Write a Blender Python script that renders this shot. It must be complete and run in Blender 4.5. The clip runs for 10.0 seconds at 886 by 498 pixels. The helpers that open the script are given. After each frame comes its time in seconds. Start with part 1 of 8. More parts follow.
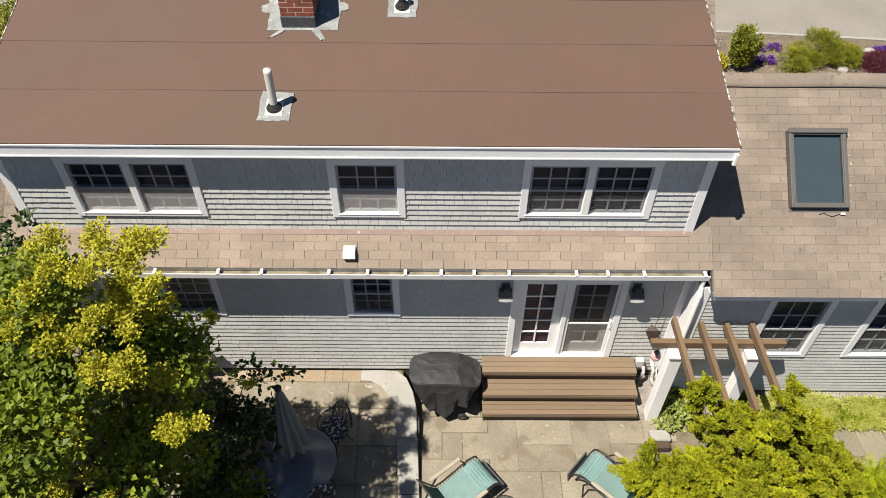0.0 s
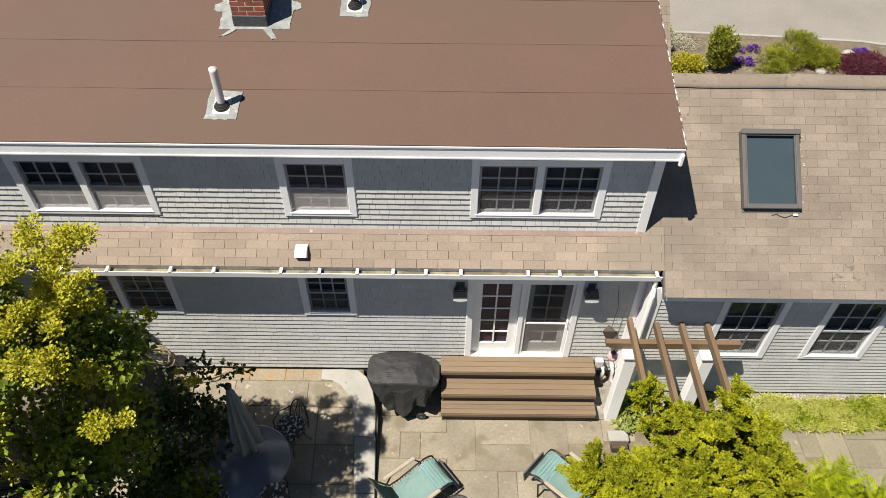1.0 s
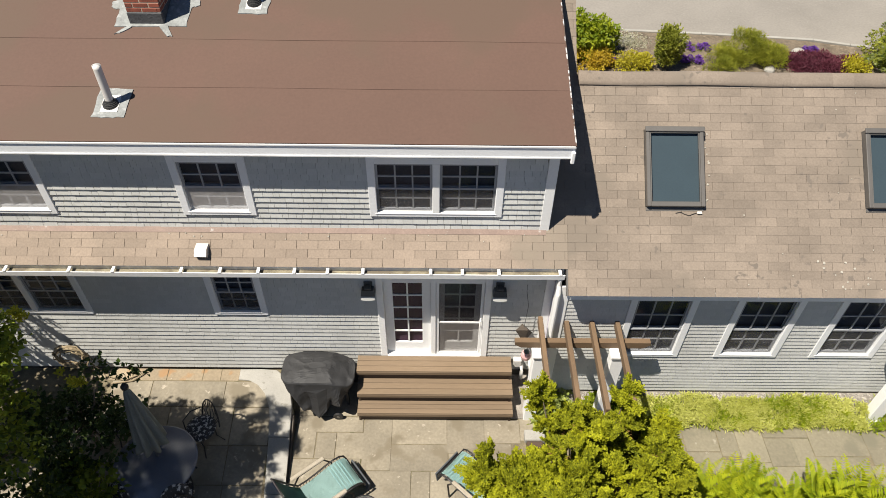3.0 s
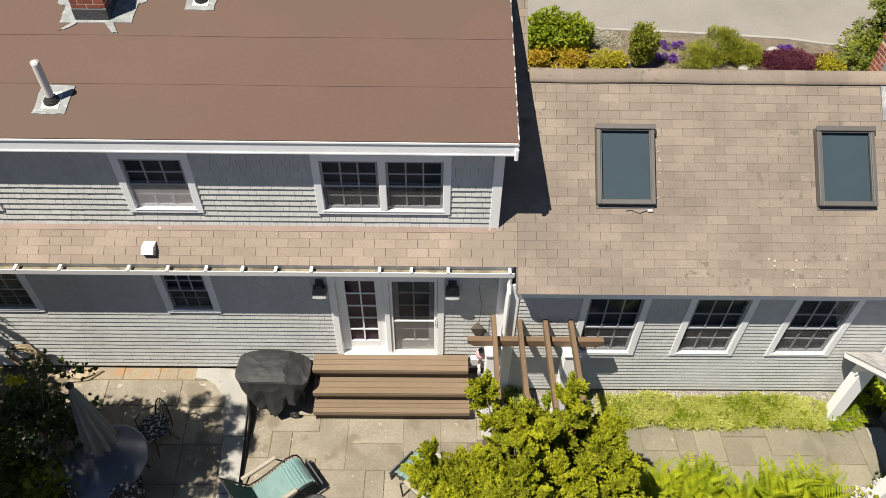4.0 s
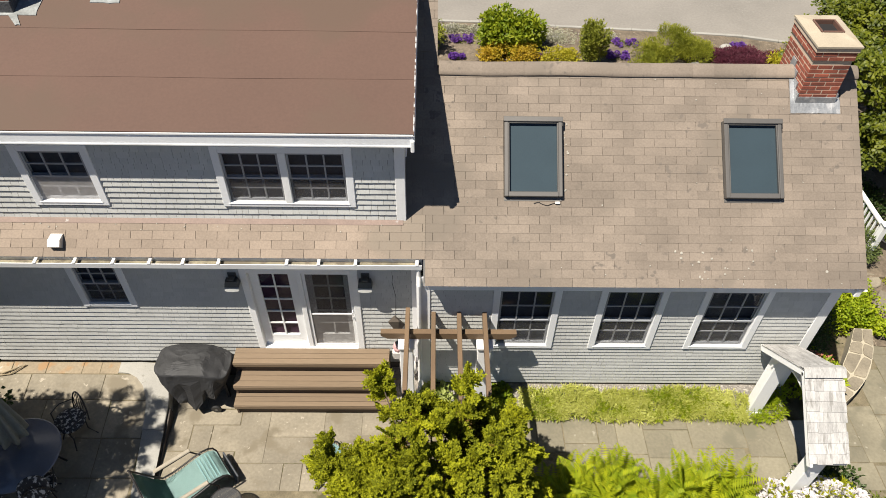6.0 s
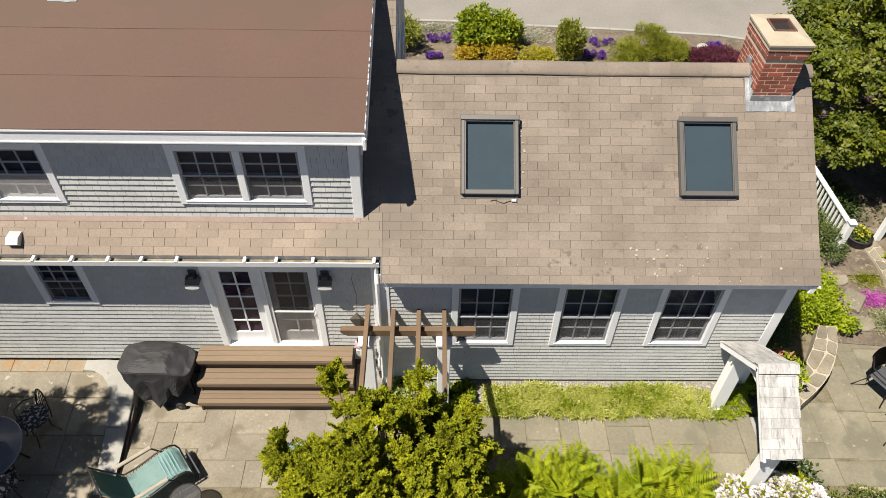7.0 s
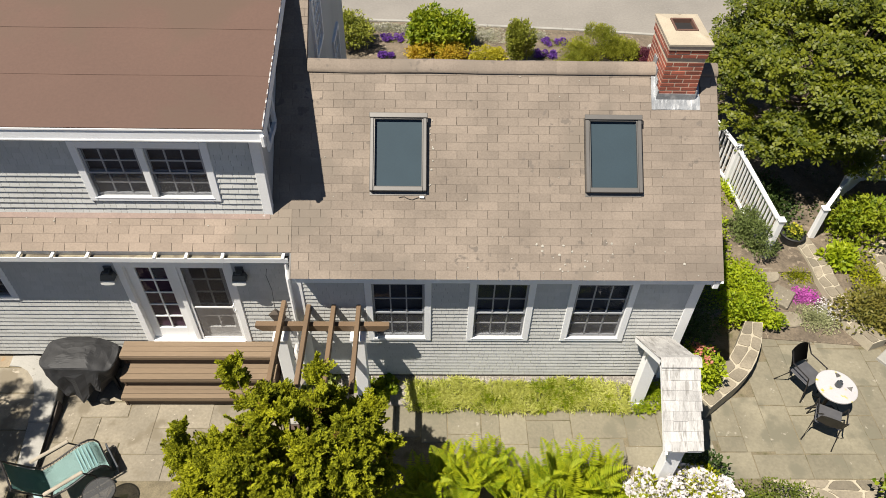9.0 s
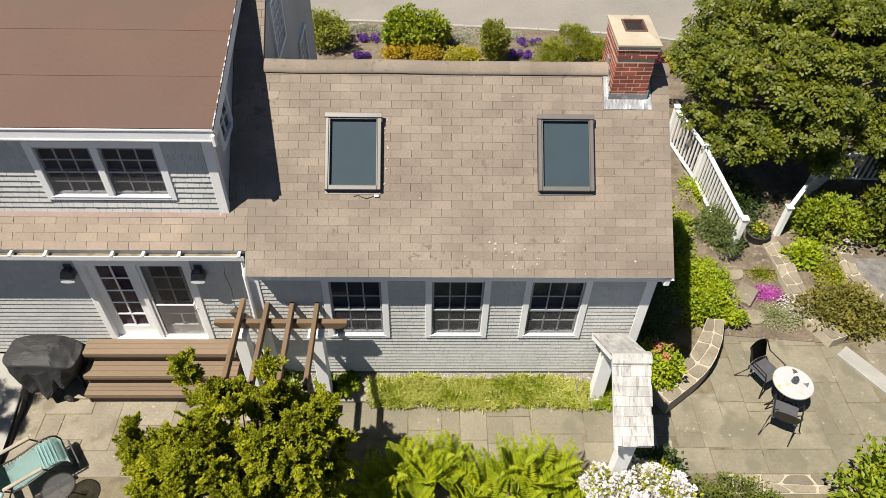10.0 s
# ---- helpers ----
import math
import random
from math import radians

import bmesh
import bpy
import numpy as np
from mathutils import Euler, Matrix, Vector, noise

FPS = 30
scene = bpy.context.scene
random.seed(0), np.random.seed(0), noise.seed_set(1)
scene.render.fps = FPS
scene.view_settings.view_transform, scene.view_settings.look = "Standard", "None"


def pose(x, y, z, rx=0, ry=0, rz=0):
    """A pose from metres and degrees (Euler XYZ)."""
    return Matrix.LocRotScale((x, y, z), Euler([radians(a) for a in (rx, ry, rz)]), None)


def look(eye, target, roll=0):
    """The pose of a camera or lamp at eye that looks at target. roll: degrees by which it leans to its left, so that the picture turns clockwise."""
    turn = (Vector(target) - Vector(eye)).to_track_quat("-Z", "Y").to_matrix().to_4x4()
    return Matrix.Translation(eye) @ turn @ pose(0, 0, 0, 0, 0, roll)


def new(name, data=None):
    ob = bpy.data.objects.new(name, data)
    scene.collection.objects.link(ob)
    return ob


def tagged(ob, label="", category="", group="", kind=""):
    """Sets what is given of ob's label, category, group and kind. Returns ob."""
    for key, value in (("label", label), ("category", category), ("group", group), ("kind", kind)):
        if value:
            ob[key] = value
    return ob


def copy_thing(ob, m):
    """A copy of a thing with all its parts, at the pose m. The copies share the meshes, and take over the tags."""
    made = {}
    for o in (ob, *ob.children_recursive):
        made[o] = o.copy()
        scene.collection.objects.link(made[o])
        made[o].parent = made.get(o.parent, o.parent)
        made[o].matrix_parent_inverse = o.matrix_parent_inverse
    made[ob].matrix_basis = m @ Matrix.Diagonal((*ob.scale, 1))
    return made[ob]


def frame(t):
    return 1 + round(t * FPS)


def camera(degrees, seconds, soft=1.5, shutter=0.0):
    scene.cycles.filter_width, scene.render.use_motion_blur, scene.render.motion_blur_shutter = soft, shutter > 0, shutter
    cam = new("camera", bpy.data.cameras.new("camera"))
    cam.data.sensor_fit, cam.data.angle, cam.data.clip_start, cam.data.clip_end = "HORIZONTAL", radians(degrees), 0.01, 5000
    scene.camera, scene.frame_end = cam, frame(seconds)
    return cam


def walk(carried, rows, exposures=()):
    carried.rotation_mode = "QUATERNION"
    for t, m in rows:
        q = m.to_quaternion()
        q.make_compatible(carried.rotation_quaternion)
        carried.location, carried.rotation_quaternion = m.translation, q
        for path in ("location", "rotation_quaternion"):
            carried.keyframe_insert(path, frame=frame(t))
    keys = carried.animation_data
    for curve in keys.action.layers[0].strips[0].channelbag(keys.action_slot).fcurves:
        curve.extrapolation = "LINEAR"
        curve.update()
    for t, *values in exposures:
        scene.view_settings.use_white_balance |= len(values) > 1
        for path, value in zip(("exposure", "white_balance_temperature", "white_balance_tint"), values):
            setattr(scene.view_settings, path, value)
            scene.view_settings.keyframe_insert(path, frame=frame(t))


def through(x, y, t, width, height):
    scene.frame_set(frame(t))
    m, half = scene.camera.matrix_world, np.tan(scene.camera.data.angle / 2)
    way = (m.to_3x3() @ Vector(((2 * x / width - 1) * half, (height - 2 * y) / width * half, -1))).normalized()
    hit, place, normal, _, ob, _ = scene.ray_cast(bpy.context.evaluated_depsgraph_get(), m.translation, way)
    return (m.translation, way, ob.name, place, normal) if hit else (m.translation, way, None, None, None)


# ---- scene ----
cam = camera(64.7, 10.0, soft=0.9)
PATH = [
    (0, (0.223, 0.069, 10.578), (0.229, 1.467, 9.148), 0.5),
    (0.5, (0.591, 0.057, 10.579), (0.592, 1.456, 9.15), 0.5),
    (1, (0.939, 0.048, 10.578), (0.939, 1.447, 9.15), 0.6),
    (1.5, (1.278, 0.05, 10.569), (1.279, 1.45, 9.141), 0.6),
    (2, (1.596, 0.064, 10.559), (1.603, 1.463, 9.131), 0.8),
    (2.5, (1.929, 0.079, 10.55), (1.939, 1.478, 9.121), 0.8),
    (4, (2.964, 0.108, 10.484), (2.982, 1.507, 9.054), 1.0),
    (4.5, (3.31, 0.098, 10.461), (3.33, 1.497, 9.032), 1.0),
    (5, (3.644, 0.07, 10.431), (3.665, 1.471, 9.004), 1.0),
    (5.5, (3.948, 0.037, 10.422), (3.971, 1.438, 8.995), 1.1),
    (7, (4.822, -0.077, 10.459), (4.854, 1.324, 9.032), 1.3),
    (7.5, (5.13, -0.112, 10.474), (5.165, 1.289, 9.047), 1.4),
    (8, (5.456, -0.159, 10.495), (5.493, 1.243, 9.069), 1.4),
    (8.5, (5.771, -0.193, 10.511), (5.811, 1.209, 9.085), 1.5),
    (9, (6.093, -0.239, 10.54), (6.136, 1.163, 9.114), 1.6),
    (9.5, (6.414, -0.302, 10.58), (6.46, 1.1, 9.154), 1.6),
    (10, (6.735, -0.363, 10.634), (6.784, 1.038, 9.208), 1.7),
]
walk(cam, [(t, look(eye, target, roll)) for t, eye, target, roll in PATH])

# ---- light ----
SUN_WAY = Vector((0.42, 0.265, -1.0)).normalized()
world = bpy.data.worlds.new("sky")
scene.world = world
world.use_nodes = True
wn = world.node_tree.nodes
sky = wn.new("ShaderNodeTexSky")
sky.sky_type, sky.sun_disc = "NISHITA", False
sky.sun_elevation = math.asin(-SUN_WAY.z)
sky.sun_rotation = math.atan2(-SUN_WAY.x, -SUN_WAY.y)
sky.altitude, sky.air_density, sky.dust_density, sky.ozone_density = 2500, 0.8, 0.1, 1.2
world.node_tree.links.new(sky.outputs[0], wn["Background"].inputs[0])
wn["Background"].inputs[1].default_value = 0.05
sun = new("sun", bpy.data.lights.new("sun", "SUN"))
sun.data.energy, sun.data.angle, sun.data.color = 5.0, radians(0.53), (1.0, 0.932, 0.825)
sun.matrix_world = look(Vector((-8, -4, 22)), Vector((-8, -4, 22)) + SUN_WAY)
scene.view_settings.exposure = 0.95

# ---- making things ----
rng = np.random.default_rng(7)


def thing(name, at=(0, 0, 0), label="", category="", group="", kind="", turn=0.0):
    ob = new(name)
    ob.empty_display_size = 0.1
    ob.matrix_basis = pose(*at, 0, 0, turn)
    return tagged(ob, label, category, group, kind)


def base_of(ob):
    while ob.parent:
        ob = ob.parent
    return Vector(ob.location)


def part(name, bm, material, parent=None, label="", own=False, smooth=False, kind=""):
    """One mesh from a bmesh in world places (own: in the thing's own places)."""
    me = bpy.data.meshes.new(name)
    if parent and not own:
        bmesh.ops.translate(bm, verts=bm.verts, vec=-base_of(parent))
    bm.to_mesh(me)
    bm.free()
    me.materials.append(material)
    if smooth:
        me.polygons.foreach_set("use_smooth", [True] * len(me.polygons))
    ob = new(name, me)
    ob.parent = parent
    return tagged(ob, label, kind=kind)


def raw(name, verts, faces, material, parent=None, label="", own=False, kind=""):
    """One mesh from arrays of places and faces."""
    verts = np.asarray(verts, float)
    if parent and not own:
        verts = verts - np.array(base_of(parent))
    me = bpy.data.meshes.new(name)
    me.from_pydata(verts.tolist(), [], faces if isinstance(faces, list) else faces.tolist())
    me.materials.append(material)
    ob = new(name, me)
    ob.parent = parent
    return tagged(ob, label, kind=kind)


def piece(name, me, parent, m):
    """One more object on a shared mesh."""
    ob = new(name, me)
    ob.parent = parent
    ob.matrix_basis = Matrix.Translation(-base_of(parent)) @ m
    return ob


def box(bm, x0, x1, y0, y1, z0, z1, bevel=0.0, m=None):
    made = bmesh.ops.create_cube(bm, size=1.0)["verts"]
    bmesh.ops.scale(bm, vec=(x1 - x0, y1 - y0, z1 - z0), verts=made)
    bmesh.ops.translate(bm, vec=((x0 + x1) / 2, (y0 + y1) / 2, (z0 + z1) / 2), verts=made)
    if bevel:
        edges = list({e for v in made for e in v.link_edges})
        out = bmesh.ops.bevel(bm, geom=edges, offset=bevel, segments=1, affect="EDGES")
        made = list({v for f in out["faces"] for v in f.verts} | {v for v in made if v.is_valid})
    if m is not None:
        bmesh.ops.transform(bm, matrix=m, verts=made)
    return made


def boxed(*a, bevel=0.0, m=None):
    bm = bmesh.new()
    box(bm, *a, bevel=bevel, m=m)
    return bm


def bar(bm, a, b, w, h, bevel=0.0, up=(0, 0, 1)):
    """A straight timber from a to b, w wide and h high."""
    a, b = Vector(a), Vector(b)
    d = b - a
    y = d.normalized()
    x = y.cross(Vector(up)).normalized()
    z = x.cross(y)
    m = Matrix((x, y, z)).transposed().to_4x4()
    m.translation = (a + b) / 2
    return box(bm, -w / 2, w / 2, -d.length / 2, d.length / 2, -h / 2, h / 2, bevel, m)


def tube(bm, pts, r, sides=8, cap=True):
    """A round bar along the points; r may be a list."""
    pts = [Vector(p) for p in pts]
    rs = r if isinstance(r, (list, tuple)) else [r] * len(pts)
    rings = []
    for i, p in enumerate(pts):
        d = (pts[min(i + 1, len(pts) - 1)] - pts[max(i - 1, 0)]).normalized()
        u = d.cross(Vector((0, 0, 1)) if abs(d.z) < 0.95 else Vector((1, 0, 0))).normalized()
        v = d.cross(u)
        rings.append([bm.verts.new(p + rs[i] * (math.cos(k * math.tau / sides) * u + math.sin(k * math.tau / sides) * v)) for k in range(sides)])
    for a, b in zip(rings, rings[1:]):
        for k in range(sides):
            bm.faces.new((a[k], a[(k + 1) % sides], b[(k + 1) % sides], b[k]))
    if cap:
        bm.faces.new(rings[0][::-1])
        bm.faces.new(rings[-1])
    return bm


def lathe(bm, profile, at=(0, 0, 0), sides=20):
    """A turned body from (radius, height) pairs."""
    rings = [[bm.verts.new((at[0] + r * math.cos(k * math.tau / sides), at[1] + r * math.sin(k * math.tau / sides), at[2] + z)) for k in range(sides)] for r, z in profile]
    for a, b in zip(rings, rings[1:]):
        for k in range(sides):
            bm.faces.new((a[k], a[(k + 1) % sides], b[(k + 1) % sides], b[k]))
    bm.faces.new(rings[0][::-1])
    bm.faces.new(rings[-1])
    return bm


def prism(bm, outline, z0, z1, bevel=0.0):
    """An upright slab over an outline of (x, y); z0, z1 numbers or functions of x, y."""
    f0 = z0 if callable(z0) else (lambda x, y: z0)
    f1 = z1 if callable(z1) else (lambda x, y: z1)
    lo = [bm.verts.new((x, y, f0(x, y))) for x, y in outline]
    hi = [bm.verts.new((x, y, f1(x, y))) for x, y in outline]
    n = len(outline)
    top = bm.faces.new(hi)
    bm.faces.new(lo[::-1])
    for i in range(n):
        bm.faces.new((lo[i], lo[(i + 1) % n], hi[(i + 1) % n], hi[i]))
    if bevel:
        bmesh.ops.bevel(bm, geom=list(top.edges), offset=bevel, segments=1, affect="EDGES")
    return bm


# ---- materials ----
def shade(name, colour, rough=0.7, vary=0.18, coarse=1.5, fine=40.0, bump=0.15, depth=0.004, metal=0.0, each=0.0, island=False, stain=None, stain_at=0.6, stain_scale=1.0, stretch=(1, 1, 1), sheen=0.5, fleck=None):
    """A surface whose colour varies at two scales, with fine relief. each: how far single pieces differ. stain: a second colour in patches. fleck: colour, threshold and scale of small ragged spots."""
    mt = bpy.data.materials.new(name)
    mt.use_nodes = True
    nt = mt.node_tree
    n, link = nt.nodes, nt.links.new
    b = n["Principled BSDF"]
    b.inputs["Roughness"].default_value, b.inputs["Metallic"].default_value = rough, metal
    b.inputs["Specular IOR Level"].default_value = sheen
    geo = n.new("ShaderNodeNewGeometry")
    mp = n.new("ShaderNodeMapping")
    mp.inputs["Scale"].default_value = stretch
    link(geo.outputs["Position"], mp.inputs["Vector"])

    def noise_of(scale, detail=4.0):
        t = n.new("ShaderNodeTexNoise")
        t.inputs["Scale"].default_value, t.inputs["Detail"].default_value = scale, detail
        link(mp.outputs[0], t.inputs["Vector"])
        return t.outputs["Fac"]

    def mixed(kind, fac, a, c):
        x = n.new("ShaderNodeMix")
        x.data_type, x.blend_type = "RGBA", kind
        for slot, v in ((0, fac), (6, a), (7, c)):
            if isinstance(v, (float, int, tuple)):
                x.inputs[slot].default_value = v
            else:
                link(v, x.inputs[slot])
        return x.outputs[2]

    def ramp(v, lo, hi):
        r = n.new("ShaderNodeMapRange")
        r.inputs["From Min"].default_value, r.inputs["From Max"].default_value = 0.28, 0.72
        r.inputs["To Min"].default_value, r.inputs["To Max"].default_value = lo, hi
        link(v, r.inputs["Value"])
        return r.outputs[0]

    c = (*colour, 1.0)
    hsv = n.new("ShaderNodeHueSaturation")
    hsv.inputs["Color"].default_value = c
    fine_n = noise_of(fine)
    mul = n.new("ShaderNodeMath")
    mul.operation = "MULTIPLY"
    link(ramp(noise_of(coarse), 1 - vary, 1 + vary), mul.inputs[0])
    link(ramp(fine_n, 1 - 0.7 * vary, 1 + 0.7 * vary), mul.inputs[1])
    val = mul.outputs[0]
    if each:
        if island:
            src = geo.outputs["Random Per Island"]
        else:
            src = n.new("ShaderNodeObjectInfo").outputs["Random"]
        r = n.new("ShaderNodeMapRange")
        r.inputs["To Min"].default_value, r.inputs["To Max"].default_value = 1 - each, 1 + each
        link(src, r.inputs["Value"])
        m2 = n.new("ShaderNodeMath")
        m2.operation = "MULTIPLY"
        link(val, m2.inputs[0]), link(r.outputs[0], m2.inputs[1])
        val = m2.outputs[0]
    link(val, hsv.inputs["Value"])
    col = hsv.outputs[0]
    if stain:
        r = n.new("ShaderNodeMapRange")
        r.interpolation_type = "SMOOTHSTEP"
        r.inputs["From Min"].default_value, r.inputs["From Max"].default_value = stain_at, stain_at + 0.12
        link(noise_of(stain_scale, 6.0), r.inputs["Value"])
        col = mixed("MIX", r.outputs[0], col, (*stain, 1.0))
    if fleck:
        r = n.new("ShaderNodeMapRange")
        r.interpolation_type = "SMOOTHSTEP"
        r.inputs["From Min"].default_value, r.inputs["From Max"].default_value = fleck[1], fleck[1] + 0.07
        area = n.new("ShaderNodeMath")
        area.operation = "MULTIPLY_ADD"
        area.inputs[1].default_value = 0.45
        link(noise_of(fleck[2] * 0.16, 3.0), area.inputs[0]), link(noise_of(fleck[2], 8.0), area.inputs[2])
        link(area.outputs[0], r.inputs["Value"])
        col = mixed("MIX", r.outputs[0], col, (*fleck[0], 1.0))
    link(col, b.inputs["Base Color"])
    if bump:
        bp = n.new("ShaderNodeBump")
        bp.inputs["Strength"].default_value, bp.inputs["Distance"].default_value = bump, depth
        link(fine_n, bp.inputs["Height"])
        link(bp.outputs[0], b.inputs["Normal"])
    return mt


def leaf_shade(name, colour, other, rough=0.55, through=0.35, gloss=0.35):
    """Leaves between two colours, leaf by leaf, that let some light through."""
    mt = bpy.data.materials.new(name)
    mt.use_nodes = True
    nt = mt.node_tree
    n, link = nt.nodes, nt.links.new
    b = n["Principled BSDF"]
    geo = n.new("ShaderNodeNewGeometry")
    t = n.new("ShaderNodeTexNoise")
    t.inputs["Scale"].default_value = 2.2
    link(geo.outputs["Position"], t.inputs["Vector"])
    add = n.new("ShaderNodeMath")
    add.operation = "MULTIPLY_ADD"
    add.inputs[1].default_value = 0.6
    link(geo.outputs["Random Per Island"], add.inputs[0])
    half = n.new("ShaderNodeMath")
    half.operation = "MULTIPLY_ADD"
    half.inputs[1].default_value, half.inputs[2].default_value = 1.4, -0.5
    link(t.outputs["Fac"], half.inputs[0])
    link(half.outputs[0], add.inputs[2])
    x = n.new("ShaderNodeMix")
    x.data_type = "RGBA"
    x.inputs[6].default_value, x.inputs[7].default_value = (*colour, 1), (*other, 1)
    link(add.outputs[0], x.inputs[0])
    b.inputs["Roughness"].default_value = rough
    b.inputs["Specular IOR Level"].default_value = gloss
    link(x.outputs[2], b.inputs["Base Color"])
    tr = n.new("ShaderNodeBsdfTranslucent")
    link(x.outputs[2], tr.inputs["Color"])
    ms = n.new("ShaderNodeMixShader")
    ms.inputs[0].default_value = through
    link(b.outputs[0], ms.inputs[1]), link(tr.outputs[0], ms.inputs[2])
    link(ms.outputs[0], n["Material Output"].inputs["Surface"])
    return mt


def glass_shade(name, tint, rough=0.03):
    """A dark, glossy pane before an unlit room."""
    mt = bpy.data.materials.new(name)
    mt.use_nodes = True
    b = mt.node_tree.nodes["Principled BSDF"]
    b.inputs["Base Color"].default_value = (*tint, 1)
    b.inputs["Roughness"].default_value = rough
    b.inputs["Specular IOR Level"].default_value = 0.6
    return mt


M_BROWN = shade("brown_roll_roofing", (0.088, 0.0497, 0.0357), 0.85, 0.08, 0.5, 26, 0.35, 0.003, stain=(0.083, 0.0515, 0.0355), stain_at=0.50, stain_scale=0.45, fleck=((0.076, 0.044, 0.032), 0.97, 9.0))
M_TAB = shade("tan_asphalt_shingle", (0.176, 0.143, 0.113), 0.92, 0.16, 1.4, 38, 0.5, 0.004, each=0.11, stain=(0.150, 0.124, 0.098), stain_at=0.56, stain_scale=0.9, fleck=((0.125, 0.104, 0.085), 0.88, 7.0))
M_TAB_JOIN = shade("tan_asphalt_shingle_rest", (0.176, 0.143, 0.113), 0.92, 0.16, 1.4, 38, 0.5, 0.004, each=0.11, island=True, stain=(0.150, 0.124, 0.098), stain_at=0.56, stain_scale=0.9, fleck=((0.125, 0.104, 0.085), 0.88, 7.0))
M_TAB_WARM = shade("pinkish_asphalt_shingle", (0.212, 0.168, 0.131), 0.92, 0.15, 1.1, 38, 0.5, 0.004, each=0.10, stain=(0.182, 0.150, 0.117), stain_at=0.57, stain_scale=0.9)
M_TAB_WARM_JOIN = shade("pinkish_asphalt_shingle_rest", (0.212, 0.168, 0.131), 0.92, 0.15, 1.1, 38, 0.5, 0.004, each=0.10, island=True, stain=(0.182, 0.150, 0.117), stain_at=0.57, stain_scale=0.9)
M_DECK = shade("roof_felt", (0.125, 0.098, 0.076), 0.95, 0.2, 2, 60)
# Wall underlay; also the dark colour put where shade falls at kerb and wall foot.
M_UNDER_SHADE = shade("dark_underlay_and_shade", (0.06, 0.05, 0.042), 0.95, 0.2, 2, 60)
M_SIDING = shade("grey_painted_shingle", (0.452, 0.453, 0.433), 0.75, 0.08, 1.3, 70, 0.2, 0.002, each=0.05, stretch=(1, 1, 0.2))
M_SIDING_JOIN = shade("grey_painted_shingle_rest", (0.452, 0.453, 0.433), 0.75, 0.08, 1.3, 70, 0.2, 0.002, each=0.05, island=True, stretch=(1, 1, 0.2))
M_WHITE = shade("white_trim_paint", (0.74, 0.74, 0.73), 0.5, 0.04, 1.5, 30, 0.08, 0.002)
M_GREYTRIM = shade("pale_grey_trim_paint", (0.70, 0.71, 0.72), 0.5, 0.04, 1.5, 30, 0.08, 0.002)
M_GLASS = glass_shade("window_glass", (0.012, 0.013, 0.016))
M_ALU = shade("brown_grey_cladding", (0.115, 0.108, 0.10), 0.45, 0.06, 3, 40, 0.05, 0.002, metal=0.3)
M_LEAD = shade("lead_flashing", (0.30, 0.31, 0.32), 0.45, 0.2, 4, 50, 0.5, 0.006, metal=0.45, stain=(0.42, 0.42, 0.42), stain_at=0.55, stain_scale=7)
M_BRICK = shade("red_brick", (0.225, 0.062, 0.036), 0.85, 0.2, 5, 60, 0.4, 0.003, each=0.30, stain=(0.15, 0.045, 0.030), stain_at=0.58, stain_scale=9)
M_MORTAR = shade("mortar", (0.44, 0.35, 0.26), 0.9, 0.15, 6, 80, 0.4, 0.003)
M_CAP = shade("chimney_crown_mortar", (0.34, 0.29, 0.215), 0.9, 0.12, 4, 50, 0.4, 0.004, stain=(0.26, 0.19, 0.015), stain_at=0.62, stain_scale=2.4, fleck=((0.17, 0.14, 0.10), 0.86, 8.0))
# Black for openings: the shade of their depth put into the colour.
M_DEPTH = shade("dark_depth", (0.012, 0.010, 0.010), 0.95, 0.2, 3, 30)
M_TAPE = shade("grey_sealant", (0.185, 0.195, 0.19), 0.6, 0.22, 7, 30, 0.6, 0.006, stain=(0.27, 0.28, 0.275), stain_at=0.55, stain_scale=11, fleck=((0.12, 0.115, 0.105), 0.90, 14.0))
M_RUBBER = shade("black_rubber", (0.014, 0.014, 0.014), 0.6, 0.2, 5, 50)
M_PVC = shade("white_pipe", (0.52, 0.50, 0.47), 0.4, 0.05, 3, 30, 0.05)
M_WOOD = shade("brown_deck_board", (0.148, 0.104, 0.064), 0.65, 0.12, 2.0, 55, 0.3, 0.003, each=0.08, stretch=(0.12, 1, 1))
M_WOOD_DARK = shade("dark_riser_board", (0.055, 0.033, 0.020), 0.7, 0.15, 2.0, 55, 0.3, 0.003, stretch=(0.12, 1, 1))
M_TIMBER = shade("weathered_brown_timber", (0.125, 0.080, 0.044), 0.75, 0.15, 2.0, 60, 0.4, 0.003, each=0.06)
M_STONE = shade("bluestone_paver", (0.192, 0.166, 0.122), 0.8, 0.20, 1.6, 22, 0.35, 0.004, each=0.15, stain=(0.140, 0.117, 0.080), stain_at=0.53, stain_scale=2.2, fleck=((0.30, 0.262, 0.205), 0.89, 11.0))
M_STONE_GREY = shade("grey_bluestone_paver", (0.165, 0.147, 0.103), 0.8, 0.18, 1.3, 20, 0.35, 0.004, each=0.13, stain=(0.128, 0.117, 0.082), stain_at=0.52, stain_scale=1.9, fleck=((0.25, 0.225, 0.175), 0.92, 9.0))
M_JOINT = shade("sandy_joint", (0.135, 0.112, 0.070), 0.95, 0.3, 5, 60, 0.4, 0.005, stain=(0.075, 0.068, 0.030), stain_at=0.55, stain_scale=4)
M_RUST = shade("rust_stained_paver", (0.215, 0.170, 0.112), 0.8, 0.18, 2.0, 26, 0.35, 0.004, each=0.12, stain=(0.24, 0.145, 0.070), stain_at=0.55, stain_scale=3.5, fleck=((0.36, 0.32, 0.26), 0.86, 8.0))
